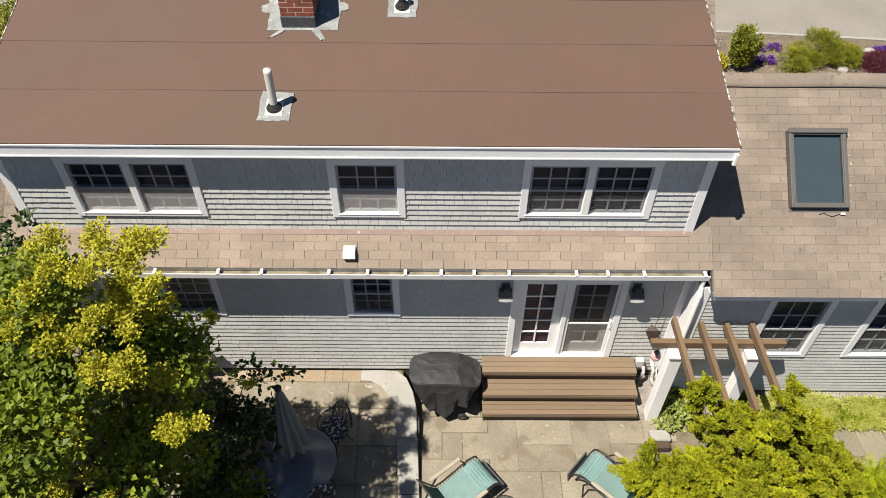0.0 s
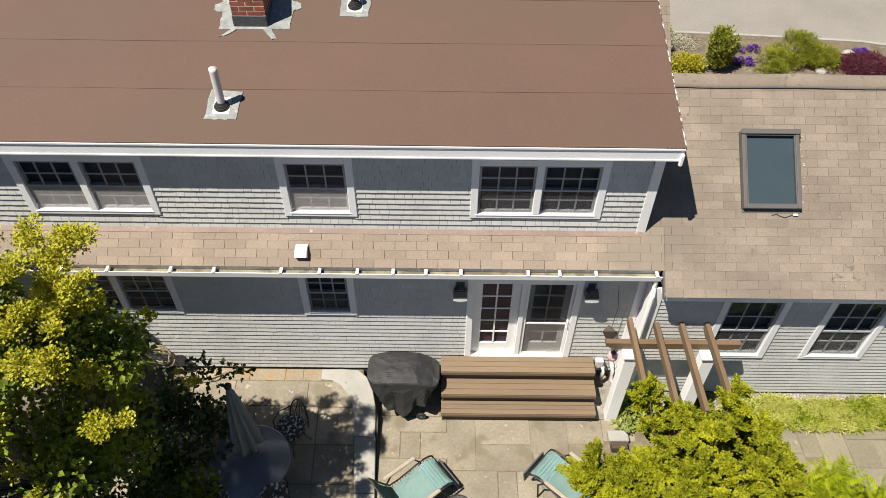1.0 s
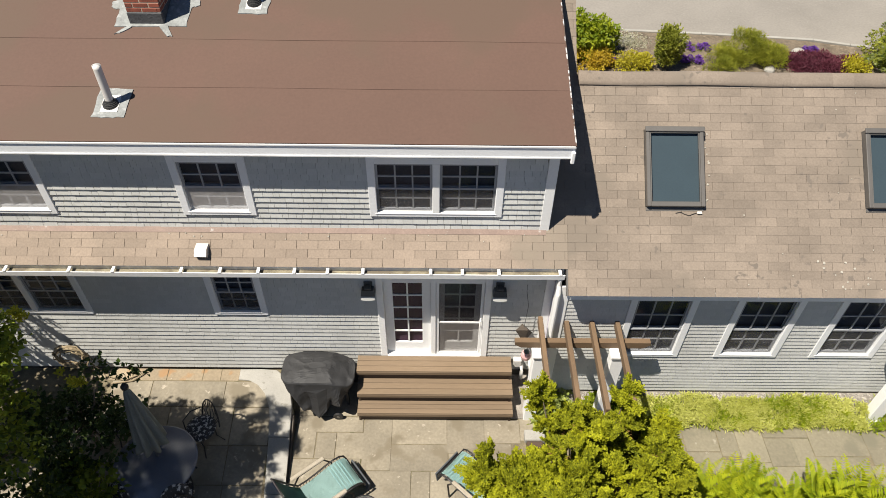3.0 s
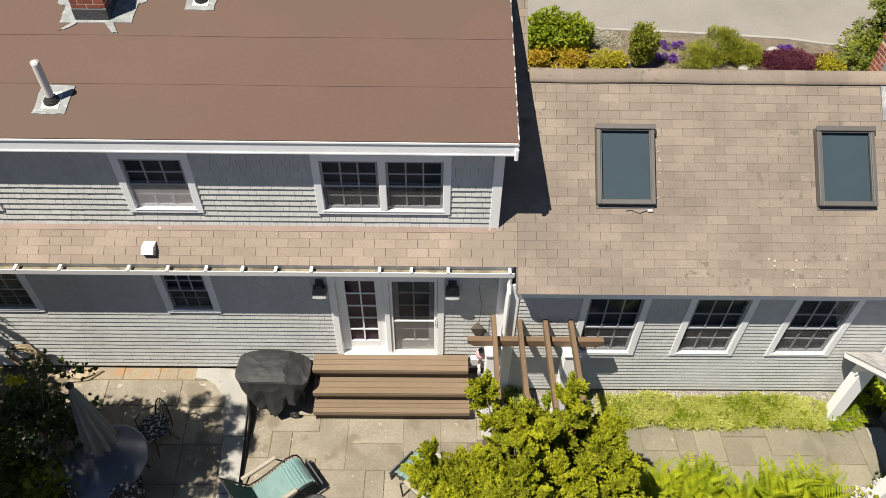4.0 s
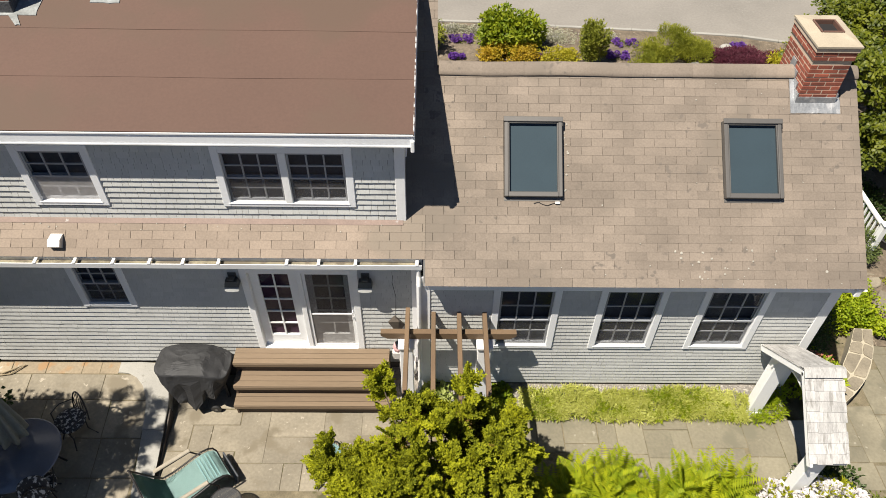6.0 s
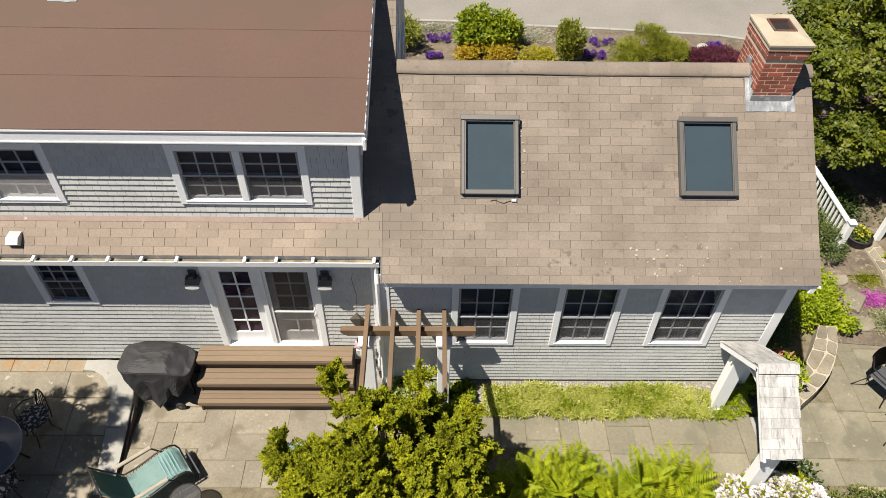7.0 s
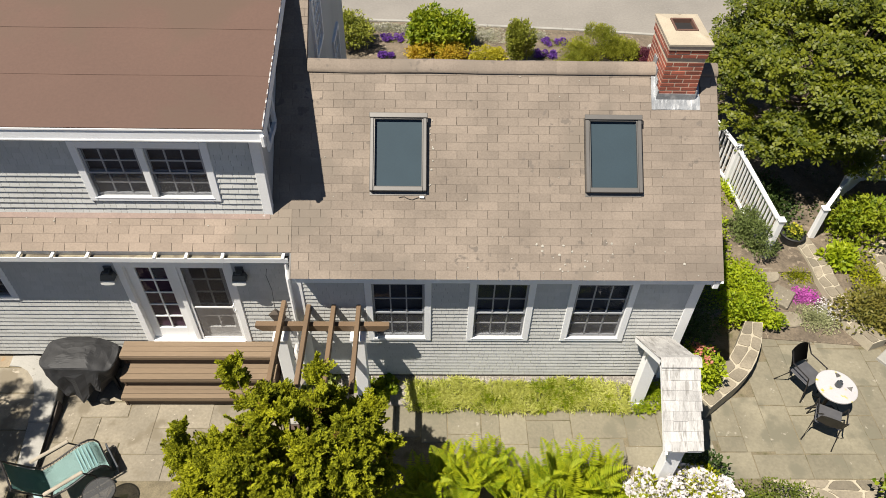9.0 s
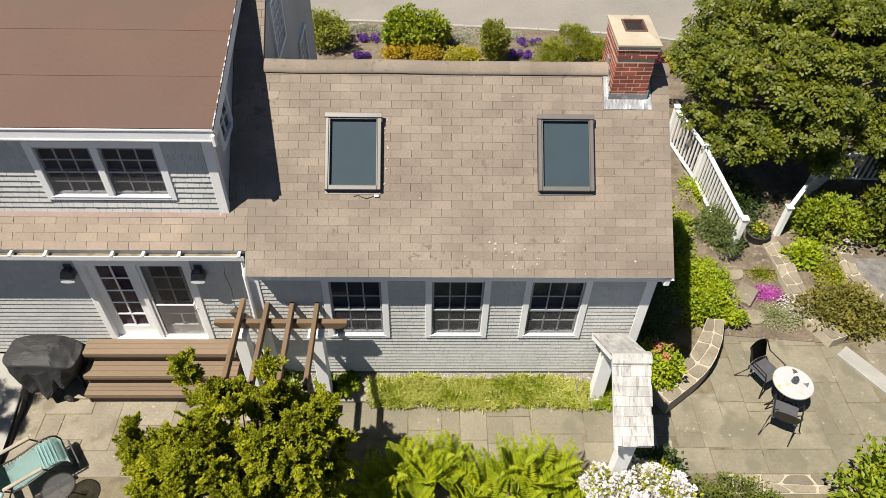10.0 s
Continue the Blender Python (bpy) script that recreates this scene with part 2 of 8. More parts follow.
M_KERB = shade("pale_granite_kerb", (0.26, 0.25, 0.225), 0.8, 0.10, 2.5, 45, 0.3, 0.003, fleck=((0.19, 0.18, 0.155), 0.88, 12.0))
M_GROUND = shade("garden_soil", (0.06, 0.043, 0.031), 0.95, 0.3, 2.0, 35, 0.6, 0.02)
M_ROAD = shade("sunlit_asphalt", (0.186, 0.171, 0.150), 0.9, 0.13, 0.5, 14, 0.5, 0.01, fleck=((0.205, 0.189, 0.167), 0.84, 16.0))
M_MULCH = shade("brown_mulch", (0.120, 0.094, 0.066), 0.95, 0.35, 3, 22, 0.8, 0.03, fleck=((0.20, 0.16, 0.115), 0.84, 9.0))
M_GRAVEL = shade("pale_gravel", (0.20, 0.18, 0.155), 0.9, 0.3, 8, 60, 0.8, 0.02)

# ---- the house ----
def thin_glass(name, tint, gloss=1.0):
    """A clear thin pane: mostly see-through, with a mirror gloss by angle."""
    mt = bpy.data.materials.new(name)
    mt.use_nodes = True
    nt = mt.node_tree
    n, link = nt.nodes, nt.links.new
    tr, gl, ms = n.new("ShaderNodeBsdfTransparent"), n.new("ShaderNodeBsdfGlossy"), n.new("ShaderNodeMixShader")
    lw, fifth, fr = n.new("ShaderNodeLayerWeight"), n.new("ShaderNodeMath"), n.new("ShaderNodeMath")
    lw.inputs["Blend"].default_value = 0.5
    fifth.operation, fifth.inputs[1].default_value = "POWER", 5.0
    fr.operation, fr.inputs[1].default_value, fr.inputs[2].default_value = "MULTIPLY_ADD", 0.92, 0.06
    link(lw.outputs["Facing"], fifth.inputs[0]), link(fifth.outputs[0], fr.inputs[0])
    tr.inputs[0].default_value = (*tint, 1)
    gl.inputs["Roughness"].default_value = 0.03
    gl.inputs["Color"].default_value = (gloss, gloss, gloss, 1)
    link(fr.outputs[0], ms.inputs[0]), link(tr.outputs[0], ms.inputs[1]), link(gl.outputs[0], ms.inputs[2])
    link(ms.outputs[0], n["Material Output"].inputs["Surface"])
    return mt


def screen_shade(name, colour, cover):
    """Insect screen: a fine mesh that covers part of what is behind it."""
    mt = bpy.data.materials.new(name)
    mt.use_nodes = True
    nt = mt.node_tree
    n, link = nt.nodes, nt.links.new
    tr, ms, tex, geo, r = n.new("ShaderNodeBsdfTransparent"), n.new("ShaderNodeMixShader"), n.new("ShaderNodeTexNoise"), n.new("ShaderNodeNewGeometry"), n.new("ShaderNodeMapRange")
    n["Principled BSDF"].inputs["Base Color"].default_value = (*colour, 1)
    tex.inputs["Scale"].default_value = 14
    link(geo.outputs["Position"], tex.inputs["Vector"]), link(tex.outputs["Fac"], r.inputs["Value"])
    r.inputs["From Min"].default_value, r.inputs["From Max"].default_value = 0.3, 0.7
    r.inputs["To Min"].default_value, r.inputs["To Max"].default_value = cover * 0.94, cover * 1.06
    link(r.outputs[0], ms.inputs[0]), link(tr.outputs[0], ms.inputs[1]), link(n["Principled BSDF"].outputs[0], ms.inputs[2])
    link(ms.outputs[0], n["Material Output"].inputs["Surface"])
    return mt


M_PANE = thin_glass("clear_pane", (0.75, 0.78, 0.80), 0.45)


def sheet(x0, x1, y, z0, z1, m=None):
    """A single pane of glass or screen, facing -y (or up its own z under m)."""
    bm = bmesh.new()
    v = [bm.verts.new(p if m is None else m @ Vector((p[0], p[2], y))) for p in ((x0, y, z0), (x1, y, z0), (x1, y, z1), (x0, y, z1))]
    bm.faces.new(v)
    return bm


M_SCREEN = screen_shade("insect_screen", (0.075, 0.074, 0.078), 0.44)
M_SCREEN_PALE = screen_shade("pale_insect_screen", (0.50, 0.48, 0.47), 0.44)
M_BAR = shade("grey_sash_paint", (0.27, 0.28, 0.30), 0.5, 0.04)
M_ROOM = shade("room_plaster", (0.62, 0.58, 0.66), 0.9, 0.1)
M_FLOORIN = shade("room_floor", (0.42, 0.36, 0.42), 0.6, 0.2)
M_PLUM = shade("plum_backing", (0.052, 0.014, 0.040), 0.9, 0.15, 3, 30)
# Dark sheet colour that stands in for the unlit rooms.
M_ROOM_DARK = shade("unlit_room_dark", (0.055, 0.058, 0.075), 0.9, 0.2, 2, 30)
# Blue-grey that stands in for the sky mirrored in the skylights.
M_SKY_TINT = shade("skylight_reflection_tint", (0.032, 0.053, 0.066), 0.8, 0.06, 2, 40)
M_SHAFT = shade("grey_shaft_lining", (0.075, 0.105, 0.115), 0.8, 0.06, 2, 40)

RIDGE_Y, PITCH, BACK = 10.57, 0.8, 0.29
roof_z = lambda y: 3.19 + PITCH * (y - 6.773)
dorm_z = lambda y: 5.23 + 0.29 * (y - 7.127)
WALL_L, WALL_U, WALL_W = 7.11, 7.30, 6.815
X_L, X_R, X_C, X_E = -5.65, 3.82, 4.03, 10.28

house = thing("house", (0, 7.1, 0), "grey shingled cape house with white trim and tan roof", "house")


def holed_wall(bm, x0, x1, z0, z1, y0, y1, holes):
    """A thick wall along x with rectangular openings (x0, x1, z0, z1), in one piece."""
    xs = sorted({x0, x1, *(h[0] for h in holes), *(h[1] for h in holes)})
    zs = sorted({z0, z1, *(h[2] for h in holes), *(h[3] for h in holes)})
    full = lambda i, k: 0 <= i < len(xs) - 1 and 0 <= k < len(zs) - 1 and not any(h[0] < (xs[i] + xs[i + 1]) / 2 < h[1] and h[2] < (zs[k] + zs[k + 1]) / 2 < h[3] for h in holes)
    made = {}

    def corner(i, k, y):
        if (i, k, y) not in made:
            made[i, k, y] = bm.verts.new((xs[i], y, zs[k]))
        return made[i, k, y]

    for i in range(len(xs) - 1):
        for k in range(len(zs) - 1):
            if not full(i, k):
                continue
            ring = ((i, k), (i + 1, k), (i + 1, k + 1), (i, k + 1))
            bm.faces.new([corner(*c, y0) for c in ring])
            bm.faces.new([corner(*c, y1) for c in ring[::-1]])
            for (p, q), (u, w) in (((0, 1), (i, k - 1)), ((1, 2), (i + 1, k)), ((2, 3), (i, k + 1)), ((3, 0), (i - 1, k))):
                if not full(u, w):
                    bm.faces.new((corner(*ring[q], y0), corner(*ring[p], y0), corner(*ring[p], y1), corner(*ring[q], y1)))


# Openings: outer casing x0, x1, z0, z1 and how many sashes stand side by side.
UPPER = [(-4.86, -3.04, 3.84, 4.88, 2), (-1.29, -0.27, 3.84, 4.88, 1), (1.31, 3.15, 3.84, 4.88, 2)]
LOWER = [(-4.95, -3.16, 1.87, 2.95, 2), (-1.25, -0.41, 1.87, 2.95, 1)]
WING = [(5.13, 6.15, 1.24, 2.74, 1), (6.73, 7.75, 1.24, 2.74, 1), (8.28, 9.32, 1.24, 2.74, 1)]
DOOR = (1.32, 3.09, 0.80, 2.78)
inset = lambda w, c=0.10: (w[0] + c, w[1] - c, w[2] + c * 0.6, w[3] - c)

bm = bmesh.new()
holed_wall(bm, X_L, X_R, 3.3, 5.10, WALL_U, WALL_U + 0.14, [inset(w) for w in UPPER])
wall_upper = part("upper_wall", bm, M_UNDER_SHADE, house, "grey shingled dormer wall")
bm = bmesh.new()
holed_wall(bm, X_L, X_C, -0.4, 3.30, WALL_L, WALL_L + 0.14, [inset(w) for w in LOWER] + [(DOOR[0] + 0.10, DOOR[1] - 0.10, DOOR[2] - 0.02, DOOR[3] - 0.10)])
wall_lower = part("lower_wall", bm, M_UNDER_SHADE, house, "grey shingled ground-floor wall")
bm = bmesh.new()
holed_wall(bm, X_C, X_E, -0.6, 2.93, WALL_W, WALL_W + 0.14, [inset(w) for w in WING])
wall_wing = part("wing_wall", bm, M_UNDER_SHADE, house, "grey shingled wing wall")

# Plain walls that close the house.
bm = bmesh.new()
box(bm, X_L, X_L + 0.14, WALL_L + 0.14, 14.03, -0.4, 3.3)
box(bm, X_L, X_C + 0.02, 14.03, 14.165, -0.4, 5.0)
box(bm, X_C, X_C + 0.14, WALL_W + 0.14, WALL_L + 0.13, -0.6, 2.9)
box(bm, X_L + 0.14, X_C, WALL_L + 0.14, 14.03, 2.95, 3.05)
part("inner_wall", bm, M_ROOM, house)
bm = bmesh.new()
box(bm, X_L + 0.14, X_C + 0.14, WALL_L + 0.14, 14.03, 0.60, 0.70)
box(bm, X_C + 0.14, X_E, WALL_W + 0.14, 11.3, 0.30, 0.40)
part("inner_floor", bm, M_FLOORIN, house)


def gable(x0, x1, ya, yb, yr, z0, zr, drop, back=PITCH):
    """An upright gable wall across y with its peak at yr, zr."""
    bm = bmesh.new()
    pts = [(ya, z0), (yb, z0), (yb, zr - (yb - yr) * back - drop), (yr, zr - drop), (ya, zr - (yr - ya) * PITCH - drop)]
    a = [bm.verts.new((x0, y, z)) for y, z in pts]
    b = [bm.verts.new((x1, y, z)) for y, z in pts]
    bm.faces.new(a), bm.faces.new(b[::-1])
    for i in range(5):
        bm.faces.new((a[i], b[i], b[(i + 1) % 5], a[(i + 1) % 5]))
    bmesh.ops.recalc_face_normals(bm, faces=bm.faces)
    return bm


part("gable_wall", gable(4.06, 4.20, 7.2, 14.17, RIDGE_Y, -0.4, roof_z(RIDGE_Y), 0.10, BACK), M_SIDING_JOIN, house, "grey gable wall above the wing roof")
part("gable_wall", gable(X_L, X_L + 0.14, 7.2, 14.17, RIDGE_Y, -0.4, roof_z(RIDGE_Y), 0.10, BACK), M_SIDING_JOIN, house)
WING_RIDGE = 9.08
part("gable_wall", gable(X_E - 0.14, X_E, 6.95, 11.21, WING_RIDGE, -0.6, roof_z(WING_RIDGE), 0.10), M_SIDING_JOIN, house)
bm = boxed(4.20, X_E - 0.14, 11.21, 11.35, -0.6, 2.93)
part("back_wall", bm, M_SIDING_JOIN, house)

# Dormer side walls, with a small window in the east one.
DW = (7.72, 8.36, 4.42, 5.02)


def cheek(x0, x1, hole=None):
    bm = bmesh.new()
    ys = [7.30, 10.4] if not hole else [7.30, hole[0], hole[1], 10.4]
    for i, (a, b) in enumerate(zip(ys, ys[1:])):
        spans = [(roof_z, dorm_z)] if not hole or i != 1 else [(roof_z, lambda y: hole[2]), (lambda y: hole[3], dorm_z)]
        for lo, hi in spans:
            v = [bm.verts.new((x, y, f(y) - 0.05)) for x in (x0, x1) for y, f in ((a, lo), (b, lo), (b, hi), (a, hi))]
            for q in ((0, 1, 2, 3), (7, 6, 5, 4), (0, 4, 5, 1), (1, 5, 6, 2), (2, 6, 7, 3), (3, 7, 4, 0)):
                bm.faces.new([v[k] for k in q])
    bmesh.ops.recalc_face_normals(bm, faces=bm.faces)
    return bm


part("dormer_side", cheek(X_R - 0.14, X_R, DW), M_SIDING_JOIN, house, "grey dormer side wall with a small window")
part("dormer_side", cheek(X_L, X_L + 0.14), M_SIDING_JOIN, house)


# ---- wall shingles ----
def wedge(w, h, thick):
    """One wall shingle, hung from its top edge: thin above, thick at its butt."""
    me = bpy.data.meshes.new("wall_shingle")
    v = [(-w / 2, 0, h * 1.15), (w / 2, 0, h * 1.15), (w / 2, -0.004, h * 1.15), (-w / 2, -0.004, h * 1.15), (-w / 2, 0, 0), (w / 2, 0, 0), (w / 2, -thick, 0), (-w / 2, -thick, 0)]
    me.from_pydata(v, [], [(0, 1, 2, 3), (3, 2, 6, 7), (7, 6, 5, 4), (0, 3, 7, 4), (1, 5, 6, 2)])
    me.materials.append(M_SIDING)
    return me


WIDE = (0.085, 0.11, 0.14, 0.17, 0.205)


def clad(wall, x0, x1, z0, z1, y, lift, holes, near, thick=0.016, gap=0.0015):
    """Courses of wall shingles; those between near[0] and near[1] along the wall are pieces, the rest one mesh."""
    wedges = [wedge(w - 2 * gap, lift, thick) for w in WIDE]
    rest_v, rest_f, made = [], [], 0
    z = z0
    while z < z1 - 0.02:
        x = x0 - rng.random() * 0.1
        while x < x1 - 0.02:
            k = int(rng.integers(len(WIDE)))
            spans = [(max(x, x0), min(x + WIDE[k], x1))]
            zz = z + (rng.random() - 0.5) * 0.0035
            x += WIDE[k]
            for h in holes:
                if h[2] - lift * 0.8 < z < h[3] - 0.01:
                    spans = [q for a, b in spans for q in (((a, b),) if b <= h[0] + 0.03 or a >= h[1] - 0.03 else ((a, h[0] + 0.03), (h[1] - 0.03, b)))]
            for a, b in spans:
                if b - a < 0.012:
                    continue
                if near[0] < a < near[1] and made < 300 and b - a > WIDE[k] - 1e-6 and z + 1.15 * lift < z1:
                    piece("wall_shingle", wedges[k], wall, Matrix.Translation(((a + b) / 2, y, zz)))
                    made += 1
                    continue
                hi = min(zz + lift * 1.15, z1)
                t = thick * (0.94 + 0.12 * rng.random())
                n, a, b = len(rest_v), a + gap, b - gap
                rest_v += [(a, y, hi), (b, y, hi), (b, y - 0.004, hi), (a, y - 0.004, hi), (a, y, zz), (b, y, zz), (b, y - t, zz), (a, y - t, zz)]
                rest_f += [tuple(n + i for i in q) for q in ((0, 1, 2, 3), (3, 2, 6, 7), (7, 6, 5, 4), (0, 3, 7, 4), (1, 5, 6, 2))]
        z += lift
    raw("wall_shingles", rest_v, rest_f, M_SIDING_JOIN, wall, kind="stuff")


clad(wall_upper, X_L + 0.10, X_R - 0.11, 3.50, 5.02, WALL_U - 0.001, 0.098, UPPER, (-0.3, 1.4), 0.025, gap=0.002)
clad(wall_lower, X_L + 0.10, X_C - 0.12, 0.42, 3.1, WALL_L - 0.001, 0.100, LOWER + [DOOR], (-0.6, 1.35), 0.022, gap=0.0013)
# Courses start high: the bare dark foot stands in for a shadow line.
clad(wall_wing, X_C + 0.16, X_E - 0.13, 0.25, 2.76, WALL_W - 0.001, 0.088, WING, (6.1, 8.4), 0.020, gap=0.0013)


# ---- windows ----
def window(w, y, leaves, cols=3, rows=(2, 2), screen=None, meet=0.5):
    """A double-hung window: casing, sill, sashes with bars, panes and a screen below."""
    x0, x1, z0, z1 = w[:4]
    c = 0.105
    bm = bmesh.new()
    box(bm, x0, x0 + c, y - 0.035, y + 0.10, z0, z1, 0.006)
    box(bm, x1 - c, x1, y - 0.035, y + 0.10, z0, z1, 0.006)
    box(bm, x0 + c, x1 - c, y - 0.036, y + 0.10, z1 - c, z1, 0.006)
    box(bm, x0 + c, x1 - c, y - 0.033, y + 0.10, z0, z0 + 0.049, 0.004)
    win = part("window", bm, M_GREYTRIM, house, "white double-hung window with small panes")
    bm = boxed(x0 + c - 0.03, x1 - c + 0.03, y - 0.040, y + 0.09, z0 + 0.050, z0 + 0.070, bevel=0.005)
    part("sill", bm, M_WHITE, win)
    inner = (x1 - x0 - 2 * c - (leaves - 1) * 0.10) / leaves
    for i in range(leaves):
        a = x0 + c + i * (inner + 0.10)
        b = a + inner
        if i:
            part("mullion", boxed(a - 0.10, a, y - 0.034, y + 0.10, z0 + 0.072, z1 - c, bevel=0.006), M_WHITE, win)
        lo, hi = z0 + 0.072, z1 - c
        mid = lo + (hi - lo) * meet
        for k, (za, zb, yy) in enumerate(((lo, mid + 0.02, y + 0.022), (mid - 0.02, hi, y - 0.012))):
            f = 0.034
            bm = bmesh.new()
            box(bm, a, a + f, yy, yy + 0.03, za, zb, 0.004)
            box(bm, b - f, b, yy, yy + 0.03, za, zb, 0.004)
            box(bm, a + f, b - f, yy + 0.001, yy + 0.029, zb - (f if k else 0.03), zb)
            box(bm, a + f, b - f, yy + 0.001, yy + 0.029, za, za + (0.03 if k else 0.04))
            for j in range(1, cols):
                x = a + f + (b - a - 2 * f) * j / cols
                box(bm, x - 0.0105, x + 0.0105, yy + 0.002, yy + 0.022, za + 0.03, zb - 0.03)
            for j in range(1, rows[k]):
                z = za + 0.04 + (zb - za - 0.075) * j / rows[k]
                box(bm, a + f, b - f, yy + 0.003, yy + 0.021, z - 0.0105, z + 0.0105)
            part("sash", bm, M_BAR, win)
            g = part("pane", sheet(a + f * 0.5, b - f * 0.5, yy + 0.013, za + 0.02, zb - 0.02), M_PANE, win)
            g.visible_shadow = False
        # Added sheet behind the panes, painted with the room's darkness.
        part("curtain", boxed(a, b, y + 0.095, y + 0.10, lo, hi), M_ROOM_DARK, win)
        if screen:
            s = part("screen", sheet(a + 0.004, b - 0.004, y + 0.004, lo, mid), screen, win)
            s.visible_shadow = False
    return win


for w in UPPER:
    window(w, WALL_U, w[4], screen=M_SCREEN_PALE if w[0] < 1 else M_SCREEN)
for w in LOWER:
    window(w, WALL_L, w[4], screen=M_SCREEN)
for w in WING:
    window(w, WALL_W, w[4], 3, (2, 2), M_SCREEN, 0.47)


def side_window(x, ya, yb, za, zb, cols=2, rows=2, frame_w=0.09):
    """A fixed window in a wall that faces +x."""
    bm = bmesh.new()
    box(bm, x - 0.1, x + 0.03, ya - frame_w, ya, za - frame_w, zb + frame_w, 0.004)
    box(bm, x - 0.1, x + 0.03, yb, yb + frame_w, za - frame_w, zb + frame_w, 0.004)
    box(bm, x - 0.1, x + 0.031, ya, yb, zb, zb + frame_w)
    box(bm, x - 0.1, x + 0.031, ya, yb, za - frame_w, za)
    win = part("window", bm, M_WHITE, house, "small white-framed side window")
    bm = bmesh.new()
    for j in range(1, cols):
        y = ya + (yb - ya) * j / cols
        box(bm, x - 0.02, x + 0.005, y - 0.010, y + 0.010, za, zb)
    for j in range(1, rows):
        z = za + (zb - za) * j / rows
        box(bm, x - 0.019, x + 0.004, ya, yb, z - 0.010, z + 0.010)
    part("sash", bm, M_WHITE, win)
    part("pane", boxed(x - 0.030, x - 0.022, ya, yb, za, zb), M_GLASS, win)


side_window(X_R + 0.001, DW[0] + 0.07, DW[1] - 0.07, DW[2] + 0.07, DW[3] - 0.07)
side_window(4.215, 10.28, 11.05, 4.42, 5.35, 4, 5, 0.07)
side_window(4.215, 12.25, 12.95, 2.75, 3.55, 2, 2, 0.07)

M_RAKE = shade("worn_drip_edge", (0.42, 0.42, 0.42), 0.6, 0.1, 4, 40, stain=(0.075, 0.045, 0.032), stain_at=0.42, stain_scale=14)
# ---- corner boards, friezes, fascias ----
bm = bmesh.new()
box(bm, X_R - 0.115, X_R + 0.022, WALL_U - 0.03, WALL_U + 0.09, 3.52, 5.03, 0.005)
part("corner_board", bm, M_WHITE, house)
bm = bmesh.new()
box(bm, X_L - 0.022, X_L + 0.115, WALL_U - 0.03, WALL_U + 0.09, 3.52, 5.03, 0.005)
part("corner_board", bm, M_WHITE, house)
bm = bmesh.new()
box(bm, X_C - 0.03, X_C + 0.16, WALL_W - 0.03, WALL_W + 0.12, 0.1, 2.93, 0.005)
part("corner_board", bm, M_WHITE, house)
bm = bmesh.new()
box(bm, X_C - 0.13, X_C - 0.004, WALL_L - 0.03, WALL_L - 0.002, 0.42, 3.2, 0.005)
part("corner_board", bm, M_WHITE, house)
bm = bmesh.new()
box(bm, X_E - 0.13, X_E + 0.03, WALL_W - 0.03, WALL_W + 0.12, 0.0, 2.93, 0.005)
part("corner_board", bm, M_WHITE, house)
bm = bmesh.new()
box(bm, X_C + 0.16, X_E - 0.13, WALL_W - 0.028, WALL_W, 2.742, 2.93)
part("frieze_board", bm, M_GREYTRIM, house)
# Upper eave: soffit, fascia, moulding and drip edge.
bm = bmesh.new()
box(bm, X_L - 0.14, X_R + 0.14, 7.155, WALL_U + 0.1, 5.03, 5.055)
part("soffit", bm, M_GREYTRIM, house)
bm = bmesh.new()
box(bm, X_L - 0.15, X_R + 0.15, 7.106, 7.155, 5.02, 5.20)
part("fascia", bm, M_GREYTRIM, house)
part("moulding", boxed(X_L - 0.15, X_R + 0.15, 7.096, 7.1055, 5.02, 5.040), M_WHITE, house)
bm = bmesh.new()
box(bm, X_L - 0.16, X_R + 0.16, 7.094, 7.1055, 5.185, 5.214, 0.003)
part("drip_edge", bm, M_WHITE, house)
for x in (X_L - 0.17, X_R + 0.13):
    bm = bmesh.new()
    bar(bm, (x + 0.02, 7.13, dorm_z(7.13) - 0.10), (x + 0.02, 10.45, dorm_z(10.45) - 0.10), 0.035, 0.17)
    part("rake_board", bm, M_GREYTRIM, house)
    bm = bmesh.new()
    bar(bm, (x + 0.025, 7.09, dorm_z(7.09) + 0.001), (x + 0.025, 10.45, dorm_z(10.45) + 0.001), 0.015, 0.018)
    part("drip_edge", bm, M_RAKE, house)
bm = bmesh.new()
box(bm, X_R + 0.115, X_R + 0.165, 7.075, 7.14, 4.95, 5.13, 0.01)
part("eave_return", bm, M_WHITE, house)


# ---- roofs ----
def slab(bm, x0, x1, ya, yb, f, thick):
    v = [bm.verts.new((x, y, f(y) - d)) for d in (0, thick) for x, y in ((x0, ya), (x1, ya), (x1, yb), (x0, yb))]
    for q in ((0, 1, 2, 3), (7, 6, 5, 4), (0, 4, 5, 1), (1, 5, 6, 2), (2, 6, 7, 3), (3, 7, 4, 0)):
        bm.faces.new([v[k] for k in q])
    bmesh.ops.recalc_face_normals(bm, faces=bm.faces)


